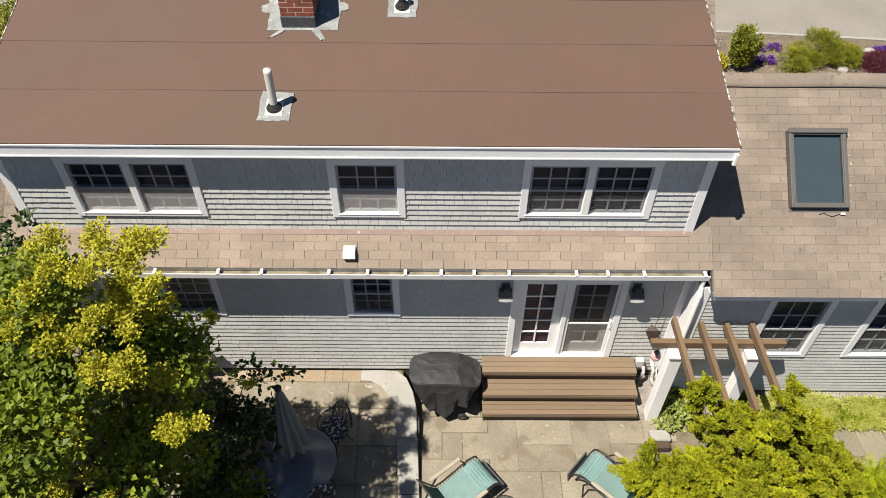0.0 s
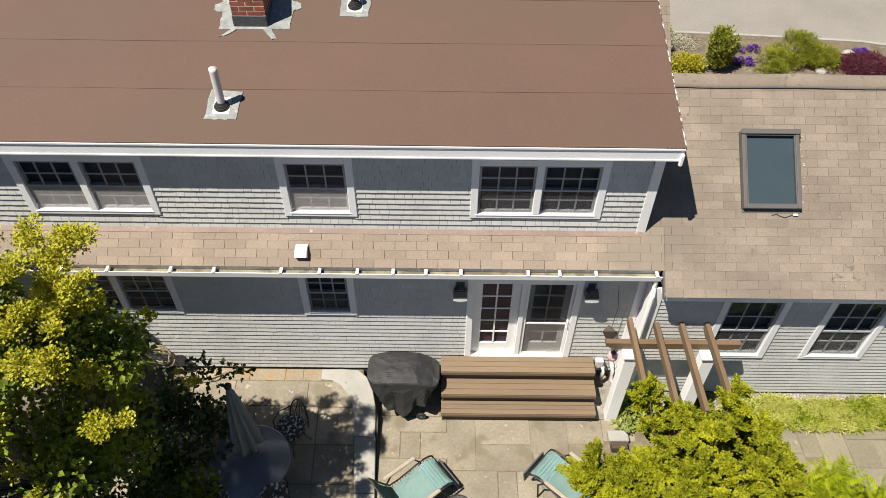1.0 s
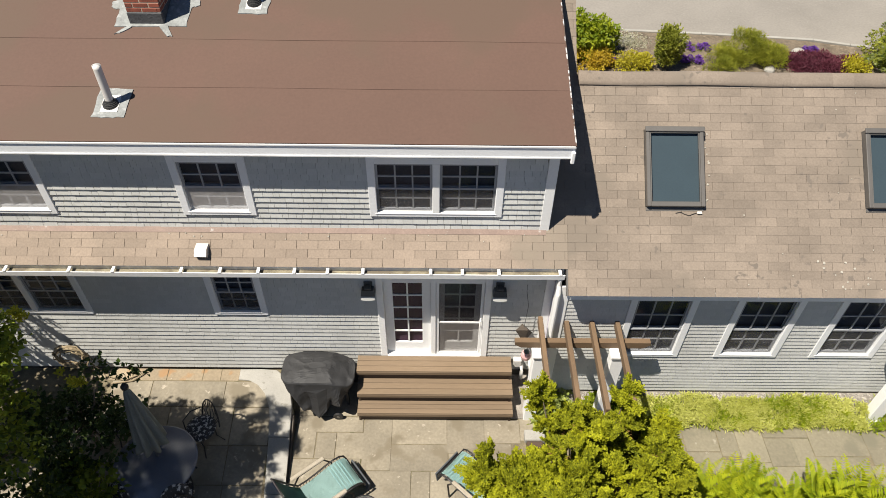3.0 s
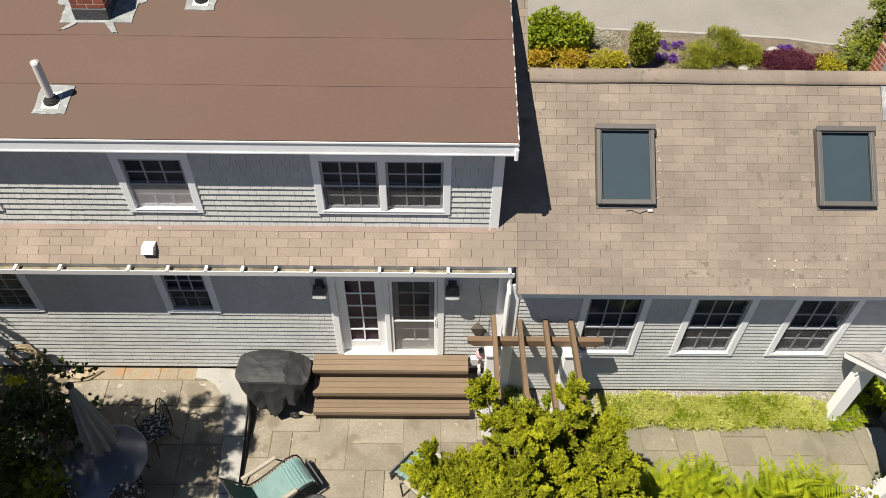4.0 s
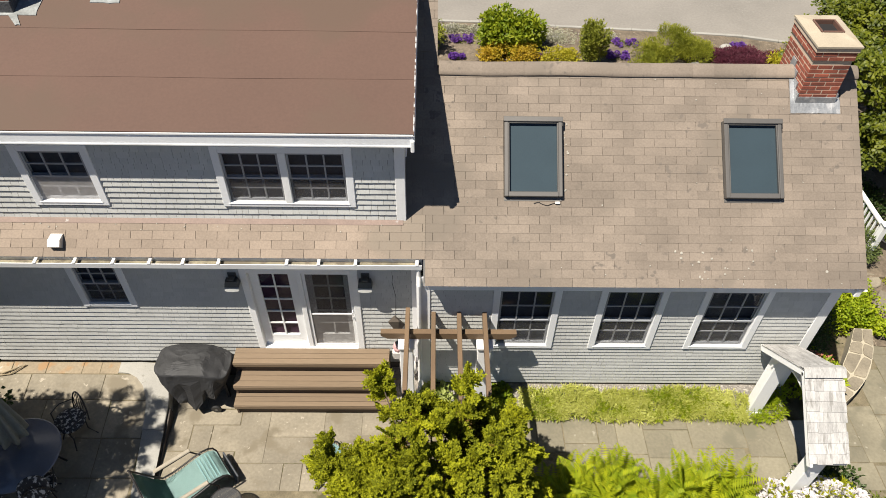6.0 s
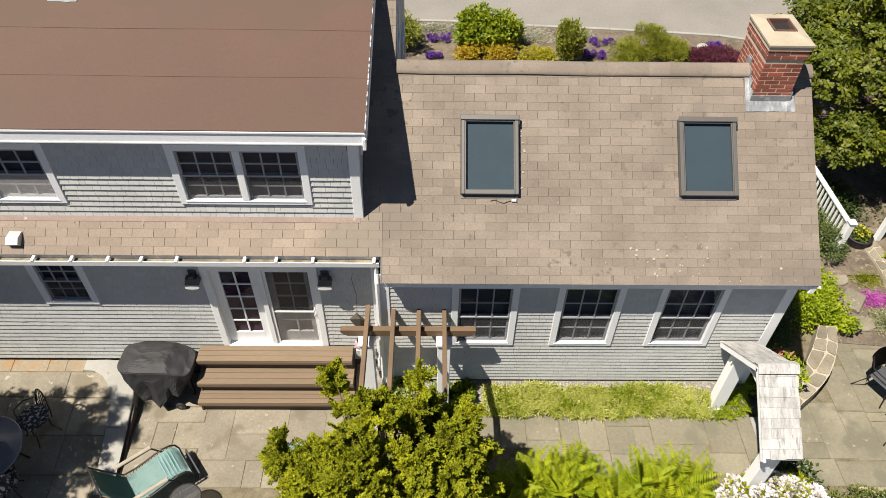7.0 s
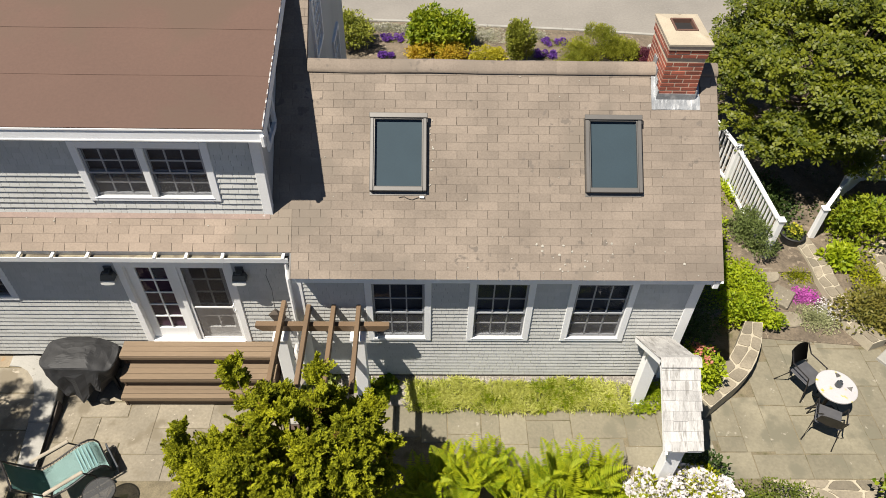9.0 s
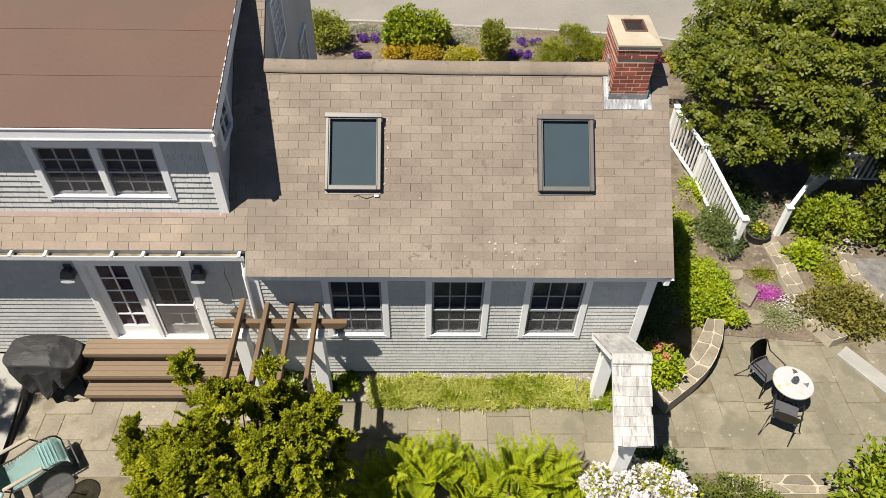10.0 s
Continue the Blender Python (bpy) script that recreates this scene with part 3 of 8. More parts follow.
# The brown dormer roof, in lapped rolls.
bm = bmesh.new()
slab(bm, X_L - 0.12, X_R + 0.12, 7.13, RIDGE_Y, lambda y: dorm_z(y) - 0.02, 0.08)
dormer_roof = part("dormer_roof", bm, M_BROWN, house, "low-pitched brown rolled roof")
for i, (a, b) in enumerate(((7.10, 7.955), (7.945, 8.768), (8.758, 9.585), (9.575, RIDGE_Y + 0.02))):
    bm = bmesh.new()
    n = 60
    xs = np.linspace(X_L - 0.155, X_R + 0.155, n)
    waves = [0.004 * math.sin(x * 1.7 + i * 2) + 0.003 * noise.noise((x * 0.9, i * 3.1, 0)) for x in xs]
    rows = []
    for k, y in enumerate((a, a + 0.02, (a + b) / 2, b)):
        z = 0.007 if k < 2 else (0.005 if k == 2 else 0.001)
        rows.append([bm.verts.new((x, y + (w if k < 2 and i else 0), dorm_z(y) + z - 0.0002 * i)) for x, w in zip(xs, waves)])
    low = [bm.verts.new((v.co.x, v.co.y, v.co.z - 0.008)) for v in rows[0]]
    for r0, r1 in zip([low] + rows, rows):
        for k in range(n - 1):
            bm.faces.new((r0[k], r0[k + 1], r1[k + 1], r1[k]))
    part("roofing_roll", bm, M_BROWN, dormer_roof)

# The shingled main roof and the wing roof.
bm = bmesh.new()
slab(bm, -6.05, 4.27, 6.90, RIDGE_Y, lambda y: roof_z(y) - 0.012, 0.10)
main_roof = part("main_roof", bm, M_DECK, house, "tan asphalt-shingled roof below the dormer")
bm = bmesh.new()
slab(bm, -6.05, 4.27, RIDGE_Y, 14.3, lambda y: roof_z(RIDGE_Y) - BACK * (y - RIDGE_Y) - 0.015, 0.10)
part("back_roof", bm, M_TAB_JOIN, house)
bm = bmesh.new()
SKY = [(5.235, 6.065), (8.405, 9.235)]
SKY_Y = (7.545, 8.435)
for xa, xb, ya, yb in ((4.11, SKY[0][0] + 0.03, 6.632, WING_RIDGE), (SKY[0][1] - 0.03, SKY[1][0] + 0.03, 6.632, WING_RIDGE), (SKY[1][1] - 0.03, 10.42, 6.632, WING_RIDGE),
                       *((a + 0.03, b - 0.03, c, d) for a, b in SKY for c, d in ((6.632, SKY_Y[0] + 0.02), (SKY_Y[1] - 0.02, WING_RIDGE)))):
    slab(bm, xa, xb, ya, yb, lambda y: roof_z(y) - 0.012, 0.09)
wing_roof = part("wing_roof", bm, M_DECK, house, "tan asphalt-shingled wing roof with two skylights")
bm = bmesh.new()
slab(bm, 4.22, 10.42, WING_RIDGE, 11.6, lambda y: 2 * roof_z(WING_RIDGE) - roof_z(y) - 0.015, 0.09)
part("back_roof", bm, M_TAB_JOIN, house)
bm = bmesh.new()
box(bm, 4.12, 10.41, 6.60, 6.63, 2.865, 3.02)
box(bm, 4.13, 10.40, 6.63, WALL_W - 0.03, 2.885, 2.90)
part("fascia", bm, M_GREYTRIM, house)
bm = bmesh.new()
box(bm, X_E + 0.03, 10.40, 6.57, 6.84, 2.80, 2.96, 0.01)
part("eave_return", bm, M_WHITE, house)
for x, ya, yb, h, mt in ((10.405, 6.57, 9.08, 0.15, M_WHITE), (4.10, 6.57, 7.0, 0.07, M_ALU)):
    bm = bmesh.new()
    bar(bm, (x, ya, roof_z(ya) - h * 0.73), (x, yb, roof_z(yb) - h * 0.73), 0.03 if h > 0.1 else 0.018, h)
    part("rake_board", bm, mt, house)

ALONG = math.sqrt(1 + PITCH * PITCH)
TAB, COURSE = 0.305, 0.127
tilt_m = Matrix.Rotation(math.atan(PITCH), 4, "X")


def tab_mesh(w, material):
    me = bpy.data.meshes.new("roof_shingle")
    h, t = COURSE * 1.1, 0.0055
    v = [(0.001, 0, 0), (w - 0.001, 0, 0), (w, h, -0.004), (0, h, -0.004), (0.001, 0, t), (w - 0.001, 0, t), (w, h, 0.0012), (0, h, 0.0012)]
    me.from_pydata(v, [], [(4, 5, 6, 7), (0, 1, 5, 4), (1, 2, 6, 5), (3, 0, 4, 7)])
    me.materials.append(material)
    return me


TAB_ME, TAB_WARM_ME = tab_mesh(TAB - 0.0045, M_TAB), tab_mesh(TAB - 0.0045, M_TAB_WARM)


def shingle_roof(roof, x0, x1, ya, yb, near, holes=(), warm=False):
    """Courses of three-tab shingles on one grid; near: the stretch (x0, x1, y0, y1) whose tabs are pieces."""
    rest_v, rest_f, made = [], [], 0
    step = COURSE / ALONG
    for i in range(int(round((ya - 6.545) / step)), int(math.ceil((yb - 6.545) / step))):
        y = 6.545 + i * step
        x = -6.3 + (i % 2) * TAB / 2 + 0.006 * math.sin(i * 2.3)
        spans = []
        while x < x1:
            a, b = max(x, x0), min(x + TAB - 0.0045, x1)
            x += TAB
            spans.append((a, b))
        for h in holes:
            if h[2] - 0.03 < y < h[3] - 0.03:
                spans = [q for a, b in spans for q in (((a, b),) if b < h[0] or a > h[1] else ((a, h[0]), (h[1], b)))]
        for a, b in spans:
            if b - a < 0.012:
                continue
            z = roof_z(y) + 0.0012 * rng.random()
            if near[0] < a and b < near[1] and near[2] < y < near[3] and b - a > TAB - 0.006 and made < 300:
                piece("roof_shingle", TAB_WARM_ME if warm else TAB_ME, roof, Matrix.Translation((a, y, z)) @ tilt_m)
                made += 1
                continue
            h, t, c, s = COURSE * 1.1, 0.0055, 1 / ALONG, PITCH / ALONG
            k = len(rest_v)
            for px, py, pz in ((a, 0, 0), (b, 0, 0), (b, h, -0.004), (a, h, -0.004), (a, 0, t), (b, 0, t), (b, h, 0.0012), (a, h, 0.0012)):
                rest_v.append((px, y + py * c - pz * s, z + py * s + pz * c))
            rest_f += [tuple(k + j for j in q) for q in ((4, 5, 6, 7), (0, 1, 5, 4), (1, 2, 6, 5), (3, 0, 4, 7))]
    raw("roof_shingles", rest_v, rest_f, M_TAB_WARM_JOIN if warm else M_TAB_JOIN, roof, kind="stuff")


CH2 = (9.42, 10.16, 8.60, 9.3)
shingle_roof(main_roof, -6.05, 4.11, 6.86, 7.30, (-4.0, 4.1, 6, 8), (), True)
shingle_roof(main_roof, -6.05, X_L, 7.31, RIDGE_Y, (9, 9, 9, 9))
shingle_roof(main_roof, 3.83, 4.27, WING_RIDGE - 0.12, RIDGE_Y, (9, 9, 9, 9))
shingle_roof(wing_roof, 4.114, 10.42, 6.545, 7.30, (9, 9, 9, 9))
shingle_roof(wing_roof, 3.83, 10.42, 7.31, WING_RIDGE - 0.13, (6.1, 8.4, 7.0, 9.1), [(a - 0.005, b + 0.005, SKY_Y[0], SKY_Y[1]) for a, b in SKY] + [CH2])

# The rounded ridge cap, in lapped lengths that sag a little.
for i in range(20):
    a, b = 4.29 + i * 0.308, min(10.43, 4.29 + (i + 1) * 0.308 + 0.012)
    if a > 9.45 and b < 10.2:
        continue
    bm = bmesh.new()
    prof = [(-0.152, -0.122), (-0.15, -0.098), (-0.125, -0.070), (-0.09, -0.040), (-0.05, -0.012), (0, 0.004), (0.05, -0.012), (0.10, -0.05), (0.15, -0.095)]
    sag = lambda x: 0.016 * noise.noise((x * 0.9, 3, 1))
    rows = [[bm.verts.new((x, WING_RIDGE + py + 0.4 * sag(x), roof_z(WING_RIDGE) + 0.035 + pz + d + sag(x))) for py, pz in prof] for x, d in ((a, 0.002), ((a + b) / 2, 0.003), (b, 0.005))]
    for r0, r1 in zip(rows, rows[1:]):
        for k in range(len(prof) - 1):
            bm.faces.new((r0[k], r1[k], r1[k + 1], r0[k + 1]))
    part("ridge_cap", bm, M_TAB, wing_roof, smooth=True)

# Metal strip where the dormer wall meets the roof.
bm = bmesh.new()
slab(bm, X_L, X_R - 0.02, 7.215, 7.31, lambda y: roof_z(y) + 0.012, 0.004)
part("flashing", bm, shade("pinkish_flashing", (0.19, 0.135, 0.11), 0.7, 0.15, 3, 40, stain=(0.36, 0.34, 0.32), stain_at=0.64, stain_scale=9), house)


# ---- skylights ----
def on_roof(x, y, z=0.0):
    """Local axes of the front slope: x along, y up the slope, z off it."""
    return Matrix.Translation((x, y, roof_z(y))) @ tilt_m @ Matrix.Translation((0, 0, z))


for a, b in SKY:
    L = (SKY_Y[1] - SKY_Y[0]) * ALONG
    w = b - a
    m = on_roof(a, SKY_Y[0])
    bm = bmesh.new()
    t = 0.055
    box(bm, 0, t, 0, L, -0.02, 0.105, 0.008, m)
    box(bm, w - t, w, 0, L, -0.02, 0.105, 0.008, m)
    box(bm, t, w - t, L - t, L, -0.02, 0.104, 0.008, m)
    box(bm, t, w - t, 0, t + 0.015, -0.02, 0.100, 0.008, m)
    sk = part("skylight", bm, M_ALU, house, "brown-grey framed skylight with bluish glass")
    bm = bmesh.new()
    box(bm, -0.012, w + 0.012, L - 0.055, L + 0.02, 0.10, 0.125, 0.006, m)
    part("top_cover", bm, M_ALU, sk)
    for q in ((t, t + 0.018, t, L - t), (w - t - 0.018, w - t, t, L - t), (t + 0.018, w - t - 0.018, t, t + 0.018), (t + 0.018, w - t - 0.018, L - t - 0.018, L - t)):
        bm = bmesh.new()
        box(bm, *q, 0.05, 0.094, 0.004, m)
        part("sash", bm, M_ALU, sk)
    bm = bmesh.new()
    box(bm, 0.0, w, -0.05, 0.0, 0.004, 0.012, 0, m)
    part("apron", bm, M_ALU, sk)
    # Added sheet under the pane, coloured like the reflected sky.
    bm = bmesh.new()
    box(bm, t, w - t, t, L - t, 0.022, 0.030, 0, m)
    part("blind", bm, M_SKY_TINT, sk)
    bm = bmesh.new()
    for q in ((t - 0.01, t, t, L - t), (w - t, w - t + 0.01, t, L - t), (t, w - t, L - t, L - t + 0.01), (t, w - t, t, t + 0.01)):
        box(bm, *q, 0.0, 0.08, 0, m)
    part("shaft", bm, M_SHAFT, sk)
    g = part("pane", sheet(t, w - t, 0.085, t + 0.015, L - t, m), M_PANE, sk)
    g.visible_shadow = False
    bm = bmesh.new()
    box(bm, w - 0.02, w + 0.02, L - 0.12, L - 0.05, 0.05, 0.10, 0.006, m)
    part("clip", bm, M_RUBBER, sk)


bm = bmesh.new()
tube(bm, [on_roof(5.66 + 0.04 * k, 7.478 + 0.012 * math.sin(k * 0.9) - 0.012 * (k in (3, 4, 5)), 0.016).translation for k in range(9)], 0.004, 5)
cable = part("cable", bm, M_RUBBER, house, "thin dark cable below the skylight")
part("clip", boxed(-0.035, 0.035, -0.018, 0.018, 0.0, 0.025, bevel=0.004, m=on_roof(6.0, 7.485, 0.012)), M_PVC, cable)


# ---- chimneys ----
def brick_stack(chim, x0, x1, y0, y1, za, zb, brick_h=0.0675):
    """Courses of bricks with joints round a core."""
    bm = boxed(x0 + 0.0015, x1 - 0.0015, y0 + 0.0015, y1 - 0.0015, za, zb)
    part("core", bm, M_MORTAR, chim)
    meshes = {}

    def brick(w):
        k = round(w, 3)
        if k not in meshes:
            b = bmesh.new()
            box(b, -w / 2, w / 2, -0.045, 0.045, 0, brick_h - 0.014, 0.003)
            meshes[k] = bpy.data.meshes.new("brick")
            b.to_mesh(meshes[k])
            b.free()
            meshes[k].materials.append(M_BRICK)
        return meshes[k]

    n = int((zb - za) / brick_h)
    for i in range(n):
        z = za + i * brick_h + 0.005
        for side in range(4):
            length = (x1 - x0) if side % 2 == 0 else (y1 - y0)
            x = -0.105 * (i % 2)
            while x < length - 0.01:
                a, b = max(0, x), min(length, x + 0.199)
                x += 0.213
                if b - a < 0.04:
                    continue
                c, w = (a + b) / 2, b - a
                if side == 0:
                    m = Matrix.Translation((x0 + c, y0 + 0.043, z))
                elif side == 1:
                    m = Matrix.Translation((x1 - 0.043, y0 + c, z)) @ Matrix.Rotation(math.pi / 2, 4, "Z")
                elif side == 2:
                    m = Matrix.Translation((x1 - c, y1 - 0.043, z)) @ Matrix.Rotation(math.pi, 4, "Z")
                else:
                    m = Matrix.Translation((x0 + 0.043, y1 - c, z)) @ Matrix.Rotation(-math.pi / 2, 4, "Z")
                piece("brick", brick(w), chim, m @ Matrix.Translation((0, (rng.random() - 0.5) * 0.004, 0)))


bm = boxed(9.56, 10.04, 8.72, 9.42, 4.3, 4.75)
chim = part("chimney", bm, M_MORTAR, house, "red brick chimney with a mortar crown on the wing")
brick_stack(chim, 9.505, 10.055, 8.675, 9.50, 4.65, 5.3925)
brick_stack(chim, 9.490, 10.070, 8.660, 9.515, 5.393, 5.5287)
brick_stack(chim, 9.475, 10.085, 8.645, 9.53, 5.529, 5.5965)
bm = bmesh.new()
ring = [(9.462, 8.632), (10.098, 8.632), (10.098, 9.545), (9.462, 9.545)]
hole = [(9.64, 8.98), (9.93, 8.98), (9.93, 9.30), (9.64, 9.30)]
o0 = [bm.verts.new((x, y, 5.598)) for x, y in ring]
o1 = [bm.verts.new((x, y, 5.625)) for x, y in ring]
i1 = [bm.verts.new((x, y, 5.665)) for x, y in hole]
i0 = [bm.verts.new((x, y, 5.598)) for x, y in hole]
for k in range(4):
    j = (k + 1) % 4
    bm.faces.new((o0[k], o0[j], o1[j], o1[k])), bm.faces.new((o1[k], o1[j], i1[j], i1[k])), bm.faces.new((i1[k], i1[j], i0[j], i0[k]))
part("crown", bm, M_CAP, chim)
bm = bmesh.new()
for q in ((9.62, 9.645, 8.96, 9.32), (9.925, 9.95, 8.96, 9.32), (9.645, 9.925, 8.96, 8.985), (9.645, 9.925, 9.295, 9.32)):
    box(bm, *q, 5.56, 5.684, 0.008)
part("flue", bm, shade("clay_flue", (0.10, 0.05, 0.035), 0.8, 0.15, 5, 50), chim)
# Black plate under the rim: soot and deep shade in one colour.
part("flue_lining", boxed(9.645, 9.925, 8.985, 9.295, 5.599, 5.615), M_DEPTH, chim)
bm = bmesh.new()
slab(bm, 9.42, 10.15, 8.535, 8.70, lambda y: roof_z(y) + 0.018, 0.006)
bmesh.ops.subdivide_edges(bm, edges=list(bm.edges), cuts=24, use_grid_fill=True)
for v in bm.verts:
    v.co.z += 0.006 * noise.noise((v.co.x * 34, v.co.y * 5, 0)) + 0.004 * noise.noise((v.co.x * 9, v.co.y * 9, 4))
    v.co.y += 0.006 * noise.noise((v.co.x * 12, 7, 0))
part("apron", bm, M_LEAD, chim, "dull grey crimped lead apron")
bm = boxed(9.485, 10.075, 8.655, 8.669, roof_z(8.6) - 0.02, roof_z(8.65) + 0.115)
part("flashing", bm, M_LEAD, chim)
for sgn, x in ((1, 9.492), (-1, 10.068)):
    for k in range(4):
        y = 8.66 + k * 0.13
        part("step_flashing", boxed(x - 0.008, x + 0.008, y, y + 0.135, roof_z(y) - 0.02, roof_z(y) + 0.16), M_LEAD, chim)
    bm = bmesh.new()
    slab(bm, min(x, x - sgn * 0.07), max(x, x - sgn * 0.07), 8.70, 9.06, lambda y: roof_z(y) + 0.016, 0.006)
    part("flashing", bm, M_LEAD, chim)

bm = boxed(-1.95, -1.55, 9.06, 9.5, 5.6, 5.8)
chim = part("chimney", bm, M_MORTAR, house, "low red brick chimney with a grey-coated foot on the brown roof")
brick_stack(chim, -1.985, -1.525, 9.02, 9.56, 5.955, 6.60)
part("coated_foot", boxed(-1.995, -1.515, 9.01, 9.57, 5.72, 5.955, bevel=0.012), shade("tarred_foot", (0.055, 0.057, 0.06), 0.7, 0.25, 6, 30, 0.7, 0.01), chim)
bm = bmesh.new()


def patch(bm, outline, lift=0.016):
    """A ragged flat patch on the brown roof."""
    v = [bm.verts.new((x, y, dorm_z(y) + lift)) for x, y in outline]
    w = [bm.verts.new((x, y, dorm_z(y) + 0.004)) for x, y in outline]
    bm.faces.new(v)
    for k in range(len(v)):
        bm.faces.new((w[k], w[(k + 1) % len(v)], v[(k + 1) % len(v)], v[k]))
    bmesh.ops.recalc_face_normals(bm, faces=bm.faces)


def ragged(pts, steps=6, amount=0.012):
    out = []
    for i, (x, y) in enumerate(pts):
        u, v = pts[(i + 1) % len(pts)]
        for k in range(steps):
            f = k / steps
            out.append((x + (u - x) * f + (rng.random() - 0.5) * 2 * amount, y + (v - y) * f + (rng.random() - 0.5) * 2 * amount))
    return out


patch(bm, ragged([(-2.20, 8.97), (-1.22, 8.97), (-1.20, 9.32), (-1.10, 9.36), (-1.11, 9.46), (-1.22, 9.5), (-1.24, 9.75), (-2.22, 9.75), (-2.23, 9.46), (-2.32, 9.42), (-2.30, 9.30), (-2.18, 9.28)], 4))
patch(bm, ragged([(-1.99, 8.98), (-1.93, 8.985), (-2.05, 8.86), (-2.17, 8.82)], 3, 0.008), 0.020)
patch(bm, ragged([(-1.60, 8.985), (-1.47, 8.98), (-1.37, 8.80), (-1.44, 8.79)], 3, 0.008), 0.020)
part("sealant_patch", bm, M_TAPE, chim)


def roof_pipe(x, y, height, label):
    """A vent pipe through the brown roof, with its boot and sealed patch."""
    bm = bmesh.new()
    tube(bm, [(x, y, dorm_z(y)), (x, y, dorm_z(y) + height - 0.04)], 0.052, 20, False)
    tube(bm, [(x, y, dorm_z(y) + height - 0.04), (x, y, dorm_z(y) + height), (x, y, dorm_z(y) + height + 0.001), (x, y, dorm_z(y) + height - 0.10)], [0.052, 0.052, 0.040, 0.040], 20, False)
    vent = part("vent_pipe", bm, M_PVC if height > 0.4 else M_RUBBER, house, label, smooth=True)
    # Black plug near the top: the pipe's inner darkness as colour.
    part("bore", boxed(x - 0.028, x + 0.028, y - 0.028, y + 0.028, dorm_z(y) + height - 0.10, dorm_z(y) + height - 0.09), M_DEPTH, vent)
    bm = bmesh.new()
    patch(bm, ragged([(x - 0.20, y - 0.21), (x + 0.20, y - 0.20), (x + 0.23, y + 0.24), (x - 0.19, y + 0.26)], 6))
    part("sealant_patch", bm, M_TAPE, vent)
    bm = bmesh.new()
    patch(bm, [(x - 0.11, y - 0.13), (x + 0.11, y - 0.13), (x + 0.11, y + 0.13), (x - 0.11, y + 0.13)], 0.022)
    part("collar_plate", bm, M_PVC, vent)
    bm = bmesh.new()
    z = dorm_z(y)
    lathe(bm, [(0.105, -0.01), (0.103, 0.018), (0.094, 0.020), (0.092, 0.034), (0.082, 0.036), (0.080, 0.050), (0.069, 0.052), (0.062, 0.075), (0.054, 0.077)], (x, y, z + 0.01))
    part("boot", bm, M_RUBBER, vent)


roof_pipe(-1.93, 7.66, 0.57, "tall white plastic vent pipe with black rubber boot")
roof_pipe(-0.34, 9.42, 0.30, "short vent pipe with black rubber boot")

# Small white hooded vent on the shingles.
m = on_roof(-1.165, 6.94, 0.0)
bm = bmesh.new()
v = [bm.verts.new(m @ Vector(p)) for p in ((0, 0, 0), (0.17, 0, 0), (0.17, 0.20, 0), (0, 0.20, 0), (0, 0.0, 0.10), (0.17, 0.0, 0.10), (0.17, 0.20, 0.02), (0, 0.20, 0.02), (0, 0.1, 0.105), (0.17, 0.1, 0.105))]
for q in ((0, 1, 5, 4), (4, 5, 9, 8), (8, 9, 6, 7), (2, 3, 7, 6)):
    bm.faces.new([v[k] for k in q])
bm.faces.new([v[k] for k in (0, 4, 8, 7, 3)]), bm.faces.new([v[k] for k in (1, 2, 6, 9, 5)])
bmesh.ops.recalc_face_normals(bm, faces=bm.faces)
part("roof_vent", bm, M_PVC, house, "small white hooded roof vent")

# ---- gutter ----
bm = bmesh.new()
prof = [(6.872, 3.215), (6.872, 3.10), (6.80, 3.09), (6.772, 3.12), (6.760, 3.205), (6.748, 3.205), (6.758, 3.11), (6.80, 3.078), (6.884, 3.086), (6.884, 3.215)]
a = [bm.verts.new((-6.0, y, z)) for y, z in prof]
b = [bm.verts.new((4.07, y, z)) for y, z in prof]
for i in range(len(prof)):
    bm.faces.new((a[i], b[i], b[(i + 1) % len(prof)], a[(i + 1) % len(prof)]))
bm.faces.new(a[::-1]), bm.faces.new(b)
bmesh.ops.recalc_face_normals(bm, faces=bm.faces)
gutter = part("gutter", bm, M_WHITE, house, "white metal gutter with strap hangers")
bm = boxed(-5.98, 4.05, 6.778, 6.868, 3.12, 3.150)
part("silt", bm, shade("gutter_silt", (0.20, 0.175, 0.12), 0.9, 0.35, 4, 40, 0.6, 0.01, stain=(0.12, 0.10, 0.07), stain_at=0.5, stain_scale=5), gutter)
for x in (-5.2, -4.5, -3.85, -2.95, -2.33, -1.37, -0.82, -0.28, 0.23, 0.70, 1.2, 2.16, 2.61, 3.13, 4.0):
    part("hanger", boxed(x - 0.022, x + 0.022, 6.745, 6.90, 3.206, 3.228, bevel=0.004), M_WHITE, gutter)
bm = bmesh.new()
tube(bm, [(4.02, 6.80, 3.09), (4.02, 6.80, 2.95), (4.02, 6.745, 2.80), (4.02, 6.735, 0.45), (4.02, 6.66, 0.30), (3.98, 6.58, 0.24)], 0.034, 8)
part("downspout", bm, M_WHITE, house)
bm = bmesh.new()
box(bm, -6.0, 4.06, 6.885, 6.90, 3.05, 3.21)
box(bm, -6.0, X_C, 6.90, WALL_L, 3.04, 3.06)
part("fascia", bm, M_GREYTRIM, house)

